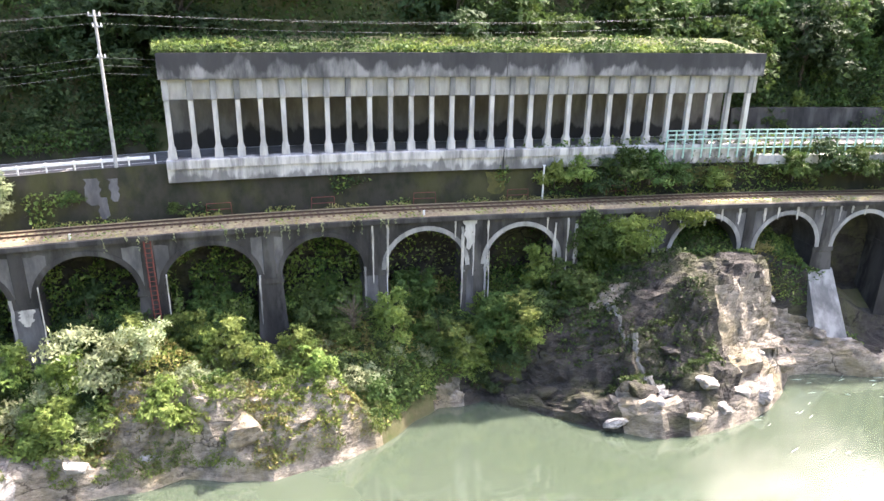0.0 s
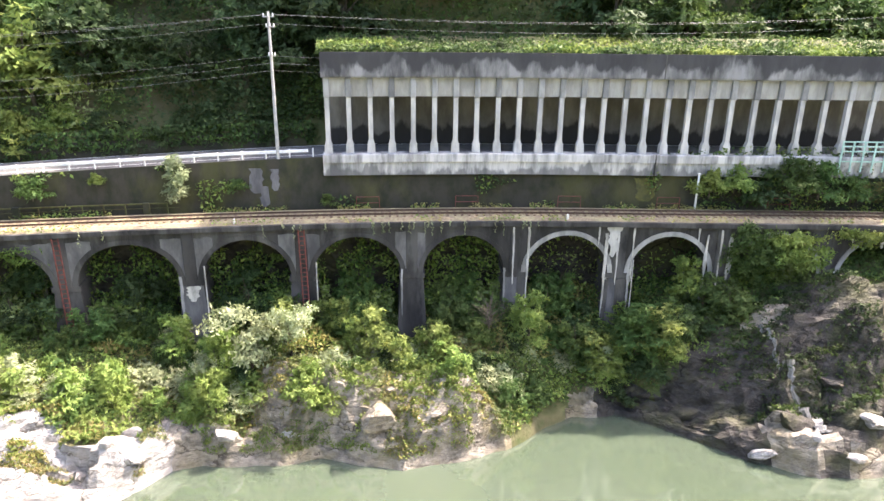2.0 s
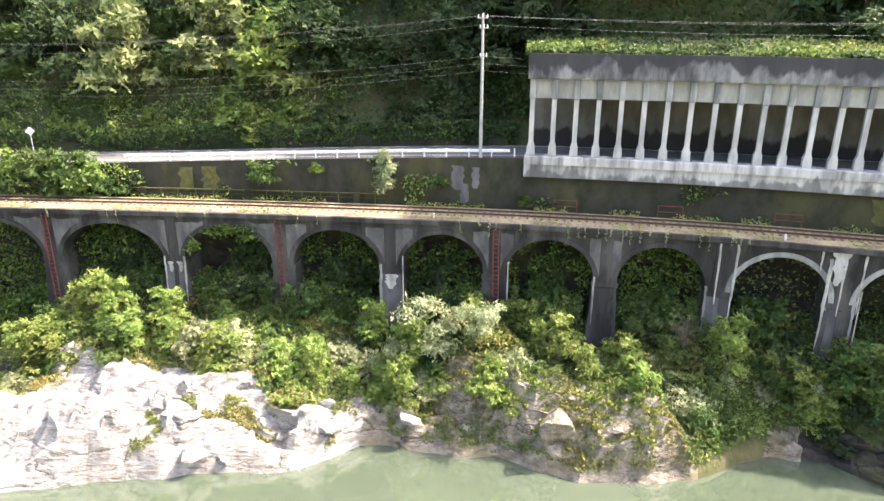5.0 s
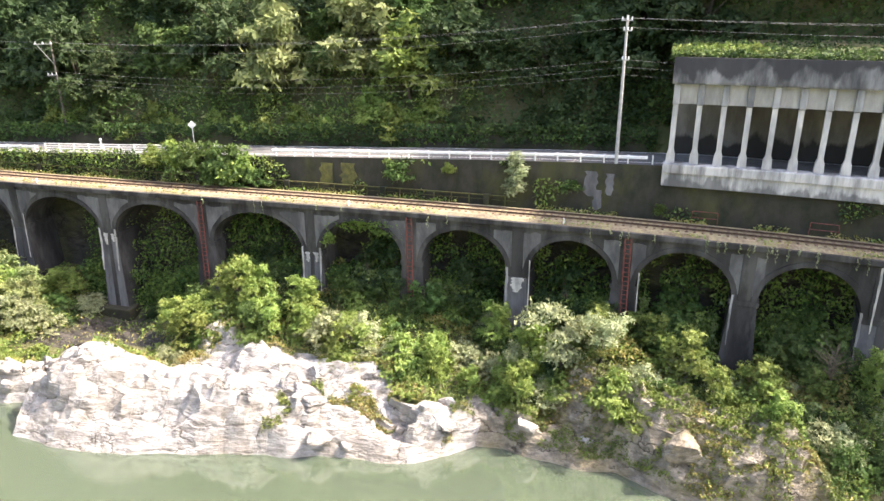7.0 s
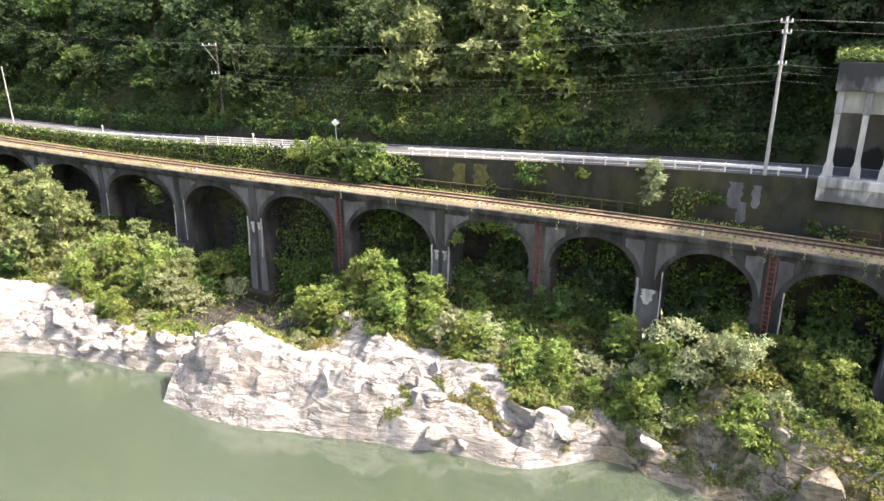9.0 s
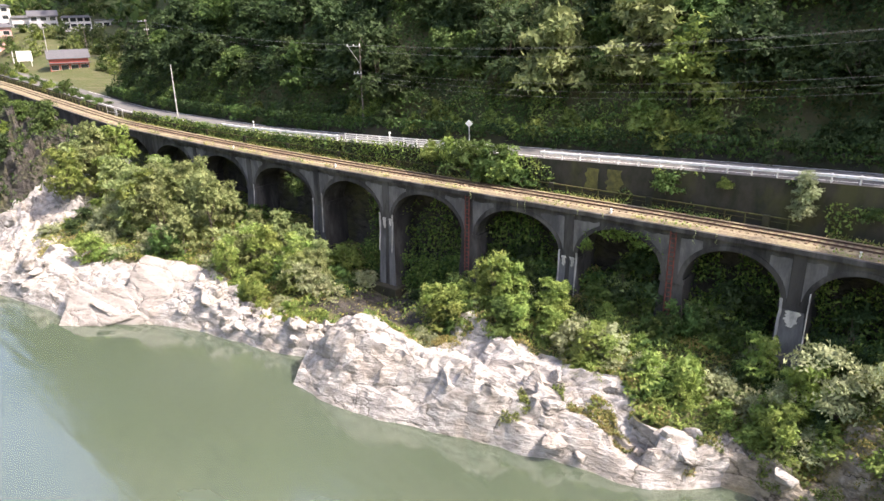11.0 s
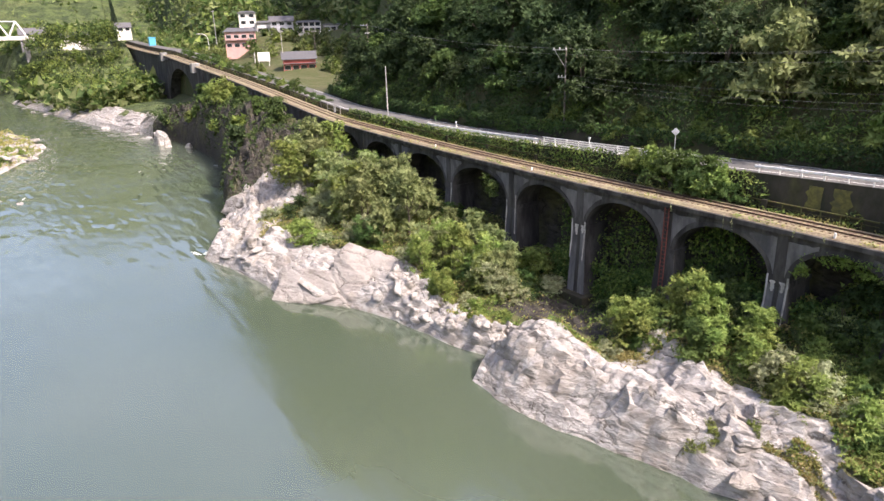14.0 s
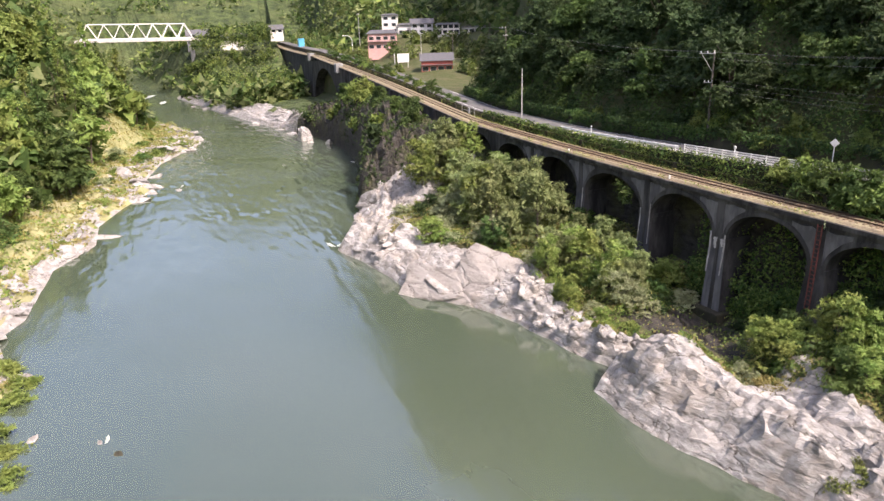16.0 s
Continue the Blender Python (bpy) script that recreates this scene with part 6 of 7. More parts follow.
def guardrail(x0, x1):
    th = thing("guardrail", "white steel beam guardrail along the road edge", "guardrail")
    xs = np.arange(x0, x1 + 0.1, 1.0)
    verts, faces, prof = [], [], ((5.02, 0.42), (4.96, 0.48), (5.02, 0.55), (4.96, 0.62), (5.02, 0.7), (5.05, 0.7), (5.05, 0.42))
    for x in xs:
        verts += [along(x, o, float(road_z(x)) + z) for o, z in prof]
    m = len(prof)
    for i in range(len(xs) - 1):
        for k in range(m):
            a, b = i * m + k, i * m + (k + 1) % m
            faces.append((a, a + m, b + m, b))
    part("beam", mesh_of("beam", verts, faces, M_WHITE), None, th)
    bm = bmesh.new()
    tube(bm, (0, 0, -0.3), (0, 0, 0.75), 0.07, sides=8)
    me = bpy.data.meshes.new("post")
    bm.to_mesh(me)
    bm.free()
    me.materials.append(M_WHITE)
    x = x0 + 0.4
    while x < x1:
        ob = new("post", me)
        ob.parent = th
        ob.matrix_basis = Matrix.Translation(along(x, 5.13, float(road_z(x))))
        x += 2.0


def guard_fence(x0, x1, h=1.0):
    th = thing("guard_fence", "white tubular steel guard fence along the road edge", "guard fence")
    xs = np.arange(x0, x1 + 0.1, 1.0)
    for z0 in (0.25, 0.5, 0.75, h):
        verts, faces, prof = [], [], ((4.97, z0 - 0.07), (4.97, z0), (5.05, z0), (5.05, z0 - 0.07))
        for x in xs:
            verts += [along(x, o, float(road_z(x)) + z) for o, z in prof]
        for i in range(len(xs) - 1):
            for k in range(4):
                a, b = i * 4 + k, i * 4 + (k + 1) % 4
                faces.append((a, a + 4, b + 4, b))
        part("rail", mesh_of("rail", verts, faces, M_WHITE), None, th)
    bm = bmesh.new()
    tube(bm, (0, 0, -0.3), (0, 0, h + 0.03), 0.06, sides=8)
    me = bpy.data.meshes.new("post")
    bm.to_mesh(me)
    bm.free()
    me.materials.append(M_WHITE)
    x = x0
    while x < x1:
        ob = new("post", me)
        ob.parent = th
        ob.matrix_basis = Matrix.Translation(along(x, 5.1, float(road_z(x))))
        x += 2.0


guardrail(-39.5, -2.6)
guard_fence(-68, -45.5)
guardrail(-96, -68.5)


def green_fence(x0, x1):
    th = thing("green_fence", "pale green painted steel fence along the road edge", "fence")
    n = int((x1 - x0) / 0.93)
    bm = bmesh.new()
    box(bm, -0.06, 0.06, -0.06, 0.06, 0, 2.75)
    me = bpy.data.meshes.new("post")
    bm.to_mesh(me)
    bm.free()
    me.materials.append(M_GREENP)
    for k in range(n + 1):
        x = x0 + (x1 - x0) * k / n
        ob = new("post", me)
        ob.parent = th
        ob.matrix_basis = pose(*along(x, 3.95, 19.35), 0, 0, heading(x))
    for z in (20.3, 21.2, 21.65, 22.05):
        strip("rail", x0, x1, [(3.9, z - 0.05), (3.9, z + 0.05), (4.0, z + 0.05), (4.0, z - 0.05)], M_GREENP, th)


green_fence(42.6, 104)
strip("fence_kerb", 52.3, 108, [(3.8, 18.6), (3.8, 19.5), (4.9, 19.5), (4.9, 18.6)], M_CONCP, None)
tagged(bpy.data.objects["fence_kerb"], "pale concrete kerb under the fence", "kerb", kind="structure")
w = strip("hillside_wall", 52.6, 112, [(10.2, 19.8), (10.6, 23.2), (11.4, 23.2), (11.4, 19.8)], M_CONCD, None)
tagged(w, "dark stained masonry wall at the foot of the hillside", "wall", kind="structure")


def toe_wall():
    xs = np.arange(-150, -2, 2.0)
    verts, faces = [], []
    for x in xs:
        z = float(road_z(x))
        verts += [along(x, 10.2, z - 0.3), along(x, 10.4, z + 1.3), along(x, 11.0, z + 1.3), along(x, 11.0, z - 0.3)]
    for i in range(len(xs) - 1):
        for k in range(4):
            a, b = i * 4 + k, i * 4 + (k + 1) % 4
            faces.append((a, a + 4, b + 4, b))
    ob = new("toe_wall", mesh_of("toe_wall", verts, faces, M_MOSSWALL))
    tagged(ob, "low dark mossy wall at the hillside foot", "wall", kind="structure")


toe_wall()
# road edge lines
for o in (5.6, 9.8):
    verts, faces = [], []
    xs = np.arange(-160, 110, 2.0)
    for x in xs:
        z = float(road_z(x)) + (0.0 if o < 8 else 0.006) - 0.004 + 0.02
        verts += [along(x, o, z), along(x, o + 0.15, z)]
    faces = [(2 * i, 2 * i + 2, 2 * i + 3, 2 * i + 1) for i in range(len(xs) - 1)]
    tagged(new("road_line", mesh_of("road_line", verts, faces, M_WHITE)), "worn white road edge line", "road marking", kind="structure")

# ---- poles and wires ----


def utility_pole(x, y, z, h, label, arms, r=0.17, material=None, turn=0.0, lean=0.0):
    """A tapered pole with crossarms at (height, length, shift), each with insulators."""
    th = thing("utility_pole", label, "utility pole", pose(x, y, z, 0, lean, turn), "utility poles")
    bm = bmesh.new()
    tube(bm, (0, 0, -0.5), (0, 0, h), r, r * 0.6, 10)
    part("shaft", bm, material or M_POLE, th)
    for hz, ln, sh in arms:
        bm = bmesh.new()
        box(bm, sh - ln / 2, sh + ln / 2, -0.2, -0.1, hz - 0.05, hz + 0.05)
        arm = part("crossarm", bm, M_POLE, th)
        for k in range(3):
            bm = bmesh.new()
            px = sh - ln / 2 + ln * (0.08 + 0.42 * k)
            tube(bm, (px, -0.15, hz + 0.05), (px, -0.15, hz + 0.28), 0.06, 0.045, 6)
            part("insulator", bm, M_WHITE, arm, "white porcelain insulator")
    return th


utility_pole(-5.95, 60.65, 20.3, 12.1, "tall pale concrete utility pole beside the road", [(11.7, 0.9, 0), (10.9, 0.7, 0.1), (8.6, 0.6, 0.1)])
utility_pole(-71.2, 64.7, 17.7, 11.9, "weathered utility pole with crossarms at the hillside", [(11.5, 2.0, -0.8), (8.0, 1.1, -0.4)], 0.15, M_WOODPOLE, 25)
p2 = bpy.data.objects["utility_pole.001"]
bm = bmesh.new()
tube(bm, (0, 0, 9.2), (-1.5, -0.15, 11.4), 0.04, sides=5)
part("brace", bm, M_POLE, p2)
utility_pole(-113.5, 61.0, 16.9, 8.8, "plain pale wooden pole beside the road", [], 0.13, M_POLE)
utility_pole(-139.7, 71.4, 17.2, 15.6, "utility pole with white insulators in front of the trees", [(15.2, 1.9, -0.9), (13.6, 1.2, 0)], 0.15, M_WOODPOLE, 20)
utility_pole(68.0, 63.7, 20.5, 13.1, "utility pole carrying a transformer and crossarms", [(12.8, 1.8, 0.3), (11.9, 2.0, 0.5), (10.6, 1.6, 0.3), (8.0, 1.0, 0.2)], 0.17, M_POLE, -20)
tr = bpy.data.objects["utility_pole.004"]
bm = bmesh.new()
tube(bm, (0.5, -0.1, 7.2), (0.5, -0.1, 8.2), 0.28, 0.28, 12)
part("transformer", bm, M_WHITE, tr, "pale grey pole transformer")


def wires():
    poles = [(-330, 95, 34), (-139.7, 71.4, 32.6), (-71.2, 64.7, 29.4), (-5.95, 60.6, 32.2), (68.0, 63.7, 33.2), (140, 40, 34)]
    th = thing("overhead_wires", "thin overhead power and telephone wires between the poles", "power line")
    for drop, dy, sag in ((0.0, -0.3, 1.0), (0.05, 0.35, 1.1), (0.75, 0.0, 1.2), (3.3, -0.2, 1.3), (3.9, 0.1, 1.5), (4.5, 0.0, 1.5)):
        for (x0, y0, z0), (x1, y1, z1) in zip(poles, poles[1:]):
            if x0 < -300 and drop > 3:
                continue
            pts = []
            for k in range(13):
                f = k / 12
                pts.append((x0 + (x1 - x0) * f, y0 + (y1 - y0) * f + dy, z0 + (z1 - z0) * f - drop - sag * 4 * f * (1 - f)))
            bm = bmesh.new()
            rings = []
            for p in pts:
                rings.append([bm.verts.new((p[0], p[1] + 0.007 * math.cos(q), p[2] + 0.007 * math.sin(q))) for q in (0, 1.57, 3.14, 4.71)])
            for r0, r1 in zip(rings, rings[1:]):
                for k in range(4):
                    bm.faces.new((r0[k], r0[(k + 1) % 4], r1[(k + 1) % 4], r1[k]))
            part("wire", bm, M_WIRE, th)


wires()
sg = thing("road_sign", "white diamond road sign seen from behind on a slim post", "road sign", pose(-51.9, 63.4, 18.4, 0, 0, 30))
bm = bmesh.new()
tube(bm, (0, 0, 0), (0, 0, 2.9), 0.05, sides=8)
part("post", bm, M_WHITE, sg)
bm = bmesh.new()
box(bm, -0.32, 0.32, -0.09, -0.06, -0.32, 0.32, Matrix.Translation((0, 0, 2.55)) @ pose(0, 0, 0, 0, 45, 0), bevel=0.01)
part("plate", bm, M_WHITE, sg)
for x in (-88, -60.5):
    dl = thing("delineator", "short white roadside delineator post", "delineator", pose(*along(x, 5.35, float(road_z(x)))), "delineators")
    bm = bmesh.new()
    tube(bm, (0, 0, 0), (0, 0, 1.3), 0.06, sides=8)
    part("post", bm, M_WHITE, dl)
    bm = bmesh.new()
    tube(bm, (0, -0.05, 1.42), (0, 0.05, 1.42), 0.16, sides=12)
    part("reflector", bm, M_WHITE, dl)
cb = thing("concrete_block", "squat concrete block with a sunlit yellowish top", "block", pose(1.9, 51.6, float(ground_z(1.9, 51.6)) - 0.5, 0, 0, 12))
bm = bmesh.new()
box(bm, -0.65, 0.65, -0.4, 0.4, 0, 1.5, bevel=0.04)
part("body", bm, M_CONC, cb)
bm = bmesh.new()
box(bm, -0.72, 0.72, -0.46, 0.46, 1.5, 1.72, bevel=0.04)
part("cap", bm, mat("mossy_cap", (0.2, 0.19, 0.1), (0.13, 0.13, 0.07), scale=3), cb)


def wall_patch(x, z0, z1, w, seed, material, name="pale_patch"):
    """A ragged patch on the leaning retaining wall."""
    rng = np.random.default_rng(seed)
    n = 8
    verts, faces = [], []
    for k in range(n):
        z = z1 + (z0 - z1) * k / (n - 1)
        rz = float(road_z(x))
        o = 4.28 + (4.85 - 4.28) * (z - 14.5) / (rz - 0.05 - 14.5) - 0.03
        a, b = -w / 2 * rng.uniform(0.6, 1.1), w / 2 * rng.uniform(0.6, 1.1)
        if k == n - 1:
            a, b = a * 0.4, b * 0.4
        verts += [(a, o, z), (b, o, z), (b, o + 0.06, z), (a, o + 0.06, z)]
    for k in range(n - 1):
        for j in range(4):
            p, q = 4 * k + j, 4 * k + (j + 1) % 4
            faces.append((p, p + 4, q + 4, q))
    faces += [(0, 1, 2, 3), (4 * n - 1, 4 * n - 2, 4 * n - 3, 4 * n - 4)]
    ob = part(name, mesh_of(name, verts, faces, material), material, bpy.data.objects["retaining_wall"])
    ob.matrix_basis = pose(*along(x), 0, 0, heading(x))


M_YMOSS = mat("yellow_moss", (0.13, 0.125, 0.035), (0.07, 0.07, 0.024), scale=2, c3=(0.06, 0.06, 0.03), scale3=0.8, bump=0.4)
for x, z0, z1, w, m in ((-8.0, 17.2, 19.4, 1.3, M_SPAN), (-6.4, 17.4, 19.3, 0.8, M_SPAN), (-7.4, 16.0, 17.8, 0.8, M_SPAN), (-33.5, 16.4, 18.6, 1.6, M_YMOSS), (-31.2, 16.5, 18.7, 1.8, M_YMOSS), (26.0, 16.3, 18.4, 2.0, M_YMOSS), (46.5, 16.4, 18.3, 3.0, M_YMOSS), (49.5, 16.4, 18.4, 2.4, M_YMOSS)):
    wall_patch(x, z0, z1, w, int(abs(x) * 10), m)

# ---- single plants that stand out ----
T_PALE = []
for k in range(2):
    rng = np.random.default_rng(180 + k)
    blobs = [((rng.uniform(-2.0, 2.0), rng.uniform(-1.4, 1.4), z + rng.uniform(-0.2, 0.2)), (rng.uniform(0.7, 1.1), rng.uniform(0.7, 1.0), 0.28)) for z in (1.6, 2.3, 2.9, 3.6, 4.2, 4.6) for _ in range(2)]
    crown = leaves_mesh("crown", blobs, 1700, 0.3, M_LEAFP, 181 + k, 0.1, 0.45)
    bm = trunk_bm(rng, 4.2, 0.1, blobs)
    me = bpy.data.meshes.new("trunk")
    bm.to_mesh(me)
    bm.free()
    me.materials.append(M_BARK)
    T_PALE.append((me, crown))


def put(kind, x, y, s, label, name="tree", turn=0.0, dz=-0.2, sz=None):
    return plant(kind, name, label, name, x, y, float(ground_z(x, y)) + dz, s, turn, sz=sz)


put(T_PALE[0], -8.2, 50.6, 1.3, "pale feathery tree in flat tiers above the rocks")
put(T_PALE[1], -5.2, 50.8, 1.0, "pale feathery tree in flat tiers above the rocks", turn=1.0)
put(T_PALE[1], -12.6, 50.2, 0.75, "pale feathery tree in flat tiers above the rocks", turn=2.2)
put(T_PALE[0], -62, 46, 0.9, "pale feathery tree on the sunny bank", turn=0.5)
for x, y, s, k in ((-29, 49, 1.35, 3), (-26.5, 50.2, 1.2, 3), (-31.5, 50, 1.15, 1), (-22, 49, 1.2, 1), (-19, 50.5, 1.3, 1), (-36, 48, 1.2, 0), (-4.0, 47.6, 1.1, 1), (-2.4, 46.8, 0.8, 1), (26, 50, 1.2, 0), (28, 49.4, 1.1, 2), (24.4, 51, 1.2, 0)):
    put(B_BUSH[k], x, y, s, "large leafy bush on the slope below the arches", "shrub", turn=x)
for x, y, s in ((-38.6, 50.8, 1.15), (-37.4, 51.6, 0.9), (-40.2, 50.0, 0.8)):
    put(T_SLIM[1], x, y, s, "slender light green tree in front of an arch", turn=x)
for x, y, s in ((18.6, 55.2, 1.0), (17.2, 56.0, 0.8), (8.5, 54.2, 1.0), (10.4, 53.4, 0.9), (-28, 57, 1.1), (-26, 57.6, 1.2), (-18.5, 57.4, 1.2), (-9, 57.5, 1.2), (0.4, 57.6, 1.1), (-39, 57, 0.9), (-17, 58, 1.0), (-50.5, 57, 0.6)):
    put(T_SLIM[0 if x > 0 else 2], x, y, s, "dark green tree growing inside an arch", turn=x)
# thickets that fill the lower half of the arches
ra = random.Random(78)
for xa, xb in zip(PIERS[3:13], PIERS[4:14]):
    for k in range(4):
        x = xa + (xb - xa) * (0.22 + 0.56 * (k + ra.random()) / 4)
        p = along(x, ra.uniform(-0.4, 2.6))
        # only dark leaves beyond x = -50, deepening the arches' shade by colour
        put(ra.choice([B_BUSH[0], T_SLIM[0], B_BUSH[2]]) if x > -50 else B_BUSH[2], p.x, p.y, ra.uniform(0.65, 1.0) * (1 if x > -46 else 0.7), "bush growing inside an arch, leaf colour toned for shade", "bush", turn=ra.uniform(0, 6))
# tall thicket on the headland
rt = random.Random(77)
for k in range(48):
    x = rt.uniform(-120, -62)
    y = float(shore(x)) + rt.uniform(0.5, 0.95) * (float(yd(x)) - float(shore(x)))
    # pale leaves carry the headland's haze besides its yellow-green
    put(rt.choice([T_SLIM[3], T_SLIM[1], B_BUSH[3], T_SLIM[3]]), x, y, rt.uniform(0.9, 1.35) * (1.45 if x < -78 else 1.0), "bushy yellow-green tree on the rocky headland", turn=rt.uniform(0, 6))
# brush on the far bank's meadow
rb = random.Random(79)
for k in range(46):
    x = rb.uniform(-235, -84)
    y = float(bank(x)) - rb.uniform(4, 17)
    put(rb.choice([B_BUSH[1], B_BUSH[3], B_BUSH[1], B_BUSH[0]]), x, y, rb.uniform(0.6, 1.5), "yellow-green brush on the grassy far bank", "bush", turn=rb.uniform(0, 6), sz=rb.uniform(0.5, 0.9))
for x, y, sc in ((-80, -18.6, 1.2), (-76, -16.9, 1.0), (-72.5, -17.0, 1.2), (-68, -15.8, 0.9), (-63, -15.9, 1.0), (-59, -15.4, 1.0), (-55.5, -14.8, 0.8), (-66, -18.0, 1.3)):
    put(B_BUSH[1], x, y, sc, "yellow-green brush on the grassy far bank", "bush", turn=x, sz=0.6 * sc)
# a thin fall of water over the dark rock
bm = bmesh.new()
rng = np.random.default_rng(12)
prev = None
for k in range(60):
    y = 47.6 - 8.2 * k / 59
    x = 33.6 + 1.6 * k / 59 + 0.12 * rng.normal() * (k > 3)
    w = 0.12 + 0.1 * rng.random() + 0.006 * k
    hs = [max(float(ground_z(x + a, y - 0.35 * abs(fbm(np.array((x + a) / 1.3), np.array(1.0), 2, 52)))), 0.02) for a in (-w, 0, w)]
    z = max(hs)
    row = [bm.verts.new((x - w, y - 0.1, z + 0.05)), bm.verts.new((x, y - 0.2, z + 0.16)), bm.verts.new((x + w, y - 0.1, z + 0.05))]
    if prev:
        bm.faces.new((prev[0], prev[1], row[1], row[0]))
        bm.faces.new((prev[1], prev[2], row[2], row[1]))
    prev = row
M_FALL = mat("falling_water", (0.17, 0.17, 0.17), (0.07, 0.072, 0.065), scale=2.5, rough=0.25, bump=0.6, bump_scale=4, stretch=(1.5, 0.6, 0.6))
fall = new("waterfall", bpy.data.meshes.new("waterfall"))
bm.to_mesh(fall.data)
bm.free()
fall.data.materials.append(M_FALL)
tagged(fall, "thin white trickle of water over dark mossy rock", "waterfall")
# a bare reddish twiggy shrub
rng = np.random.default_rng(9)
bm = bmesh.new()
for k in range(40):
    a = Vector((rng.normal() * 0.15, rng.normal() * 0.15, rng.uniform(0.2, 2.6)))
    tube(bm, a, a + Vector((rng.normal() * 0.9, rng.normal() * 0.6, rng.uniform(0.5, 1.6))), 0.035, 0.012, 4)
tube(bm, (0, 0, -0.4), (0.1, 0, 3.4), 0.08, 0.03, 6)
dead = thing("bare_shrub", "bare reddish-brown twiggy shrub in front of an arch", "shrub", pose(11.4, 51.6, float(ground_z(11.4, 51.6)) + 1.8))
part("branchwork", bm, M_BARK, dead)


# bushes at the wall and on the shed roof
def at_wall(x, o, z, s, k, label, turn=0.0):
    p = along(x, o)
    plant(B_BUSH[k], "bush", label, "bush", p.x, p.y, z, s, turn, "bushes on the masonry")


for x, o, z, s, k in ((-47.5, 4.3, 17.0, 1.4, 0), (-50.5, 4.4, 17.6, 1.1, 1), (-44.4, 4.2, 16.8, 1.4, 0), (-42.6, 4.2, 16.6, 1.1, 1), (-45.5, 3.9, 16.2, 1.0, 0), (-53.5, 4.4, 17.6, 0.8, 1), (-41.2, 4.0, 16.0, 0.8, 0), (-14.6, 4.2, 17.2, 0.62, 3), (-14.4, 4.4, 18.6, 0.6, 3), (-14.7, 4.5, 19.8, 0.45, 3), (-26, 4.2, 17.6, 0.7, 0), (-9.6, 4.3, 17.6, 0.45, 0), (-21, 4.4, 18.5, 0.4, 1), (-2, 4.3, 16.2, 0.4, 0),
                      (31.6, 3.9, 17.4, 0.9, 1), (33.8, 4.0, 17.8, 0.9, 1), (38.6, 3.7, 17.8, 1.3, 0), (41.2, 3.7, 17.6, 1.25, 0), (36.4, 3.8, 17.2, 1.0, 2), (44, 3.6, 17.0, 0.9, 0), (56, 3.5, 17.5, 1.2, 0), (59, 3.5, 17.9, 1.4, 2), (62.5, 3.5, 17.6, 1.3, 0), (66, 3.5, 17.6, 1.3, 0), (70, 3.5, 17.2, 1.3, 1), (48, 3.6, 16.6, 0.8, 1)):
    at_wall(x, o, z, s, k, "green bush hanging on the retaining wall", x)
strip("roof_soil", SHED_X0 - 0.2, SHED_X1 + 0.2, [(FS + 0.1, PANEL1 + 0.55), (FS + 0.1, PARAPET - 0.15), (12.5, PARAPET + 1.0), (12.5, PANEL1 + 0.55)], M_SOIL, shed, label="soil fill on the shed roof")


def roof_cover():
    rng = np.random.default_rng(43)
    n = 22000
    x = rng.uniform(SHED_X0 - 0.5, SHED_X1 - 0.5, n)
    o = FS - 0.1 + 9 * rng.random(n) ** 1.6
    hump = np.clip(vnoise(x / 1.5, o, 44) + 0.55, 0.1, 1.2)
    z = PARAPET - 0.1 + 0.1 * (o - FS) + 0.7 * hump * rng.random(n)
    cover("roof_plants", "bright green weeds and vines growing over the shed roof", np.stack([x, yd(x) + o, z], -1), 0.3, [M_LEAF, M_LEAFD, M_LEAF, M_LEAFB], 44, slim=0.9, tri=True, category="weeds")


roof_cover()
rr = random.Random(14)
for k in range(26):
    x = SHED_X0 + (SHED_X1 - SHED_X0) * (k + rr.random() * 0.7) / 26.5
    at_wall(x, FS + rr.uniform(0.8, 5.5), PARAPET - 0.4, rr.uniform(0.25, 0.55), rr.choice((0, 0, 1, 2)), "leafy green bush growing on the shed roof", rr.uniform(0, 6))

# ---- far bank of the right shore upstream, village ----


plant(T_BRIGHT[0], "tree", "bright green tree clinging to the viaduct wall", "tree", -190, 54.0, float(ground_z(-190, 54.0)) - 0.5, 1.1, 0.4)
plant(T_BRIGHT[0], "tree", "bright green tree clinging to the viaduct wall", "tree", -203, 55.0, float(ground_z(-203, 55.0)) - 0.5, 1.0, 1.4)
for x, y, s in ((-172, 52.5, 0.6), (-156, 51, 0.6), (-138, 49.0, 0.8), (-216, 55, 0.7)):
    plant(T_HILL[1], "tree", "green tree at the foot of the dark viaduct wall", "tree", x, y, float(ground_z(x, y)) - 0.5, s, x)
M_WALLD = mat("dark_house_wall", (0.17, 0.17, 0.19), (0.12, 0.12, 0.135), scale=0.8, bump=0.05)
M_GLASS = mat("dark_window", (0.03, 0.035, 0.04), (0.02, 0.025, 0.03), rough=0.1, bump=0, spec=0.6)
M_TILE = mat("grey_roof_tile", (0.12, 0.12, 0.125), (0.08, 0.08, 0.085), scale=3, bump=0.5, bump_scale=5, rough=0.5)
M_WALLW = mat("white_house_wall", (0.72, 0.7, 0.66), (0.62, 0.6, 0.57), scale=0.8, bump=0.05)
M_WALLP = mat("pink_house_wall", (0.62, 0.36, 0.33), (0.54, 0.31, 0.29), scale=0.8, bump=0.05)
M_WALLR = mat("red_house_wall", (0.5, 0.14, 0.11), (0.42, 0.11, 0.09), scale=0.8, bump=0.05)
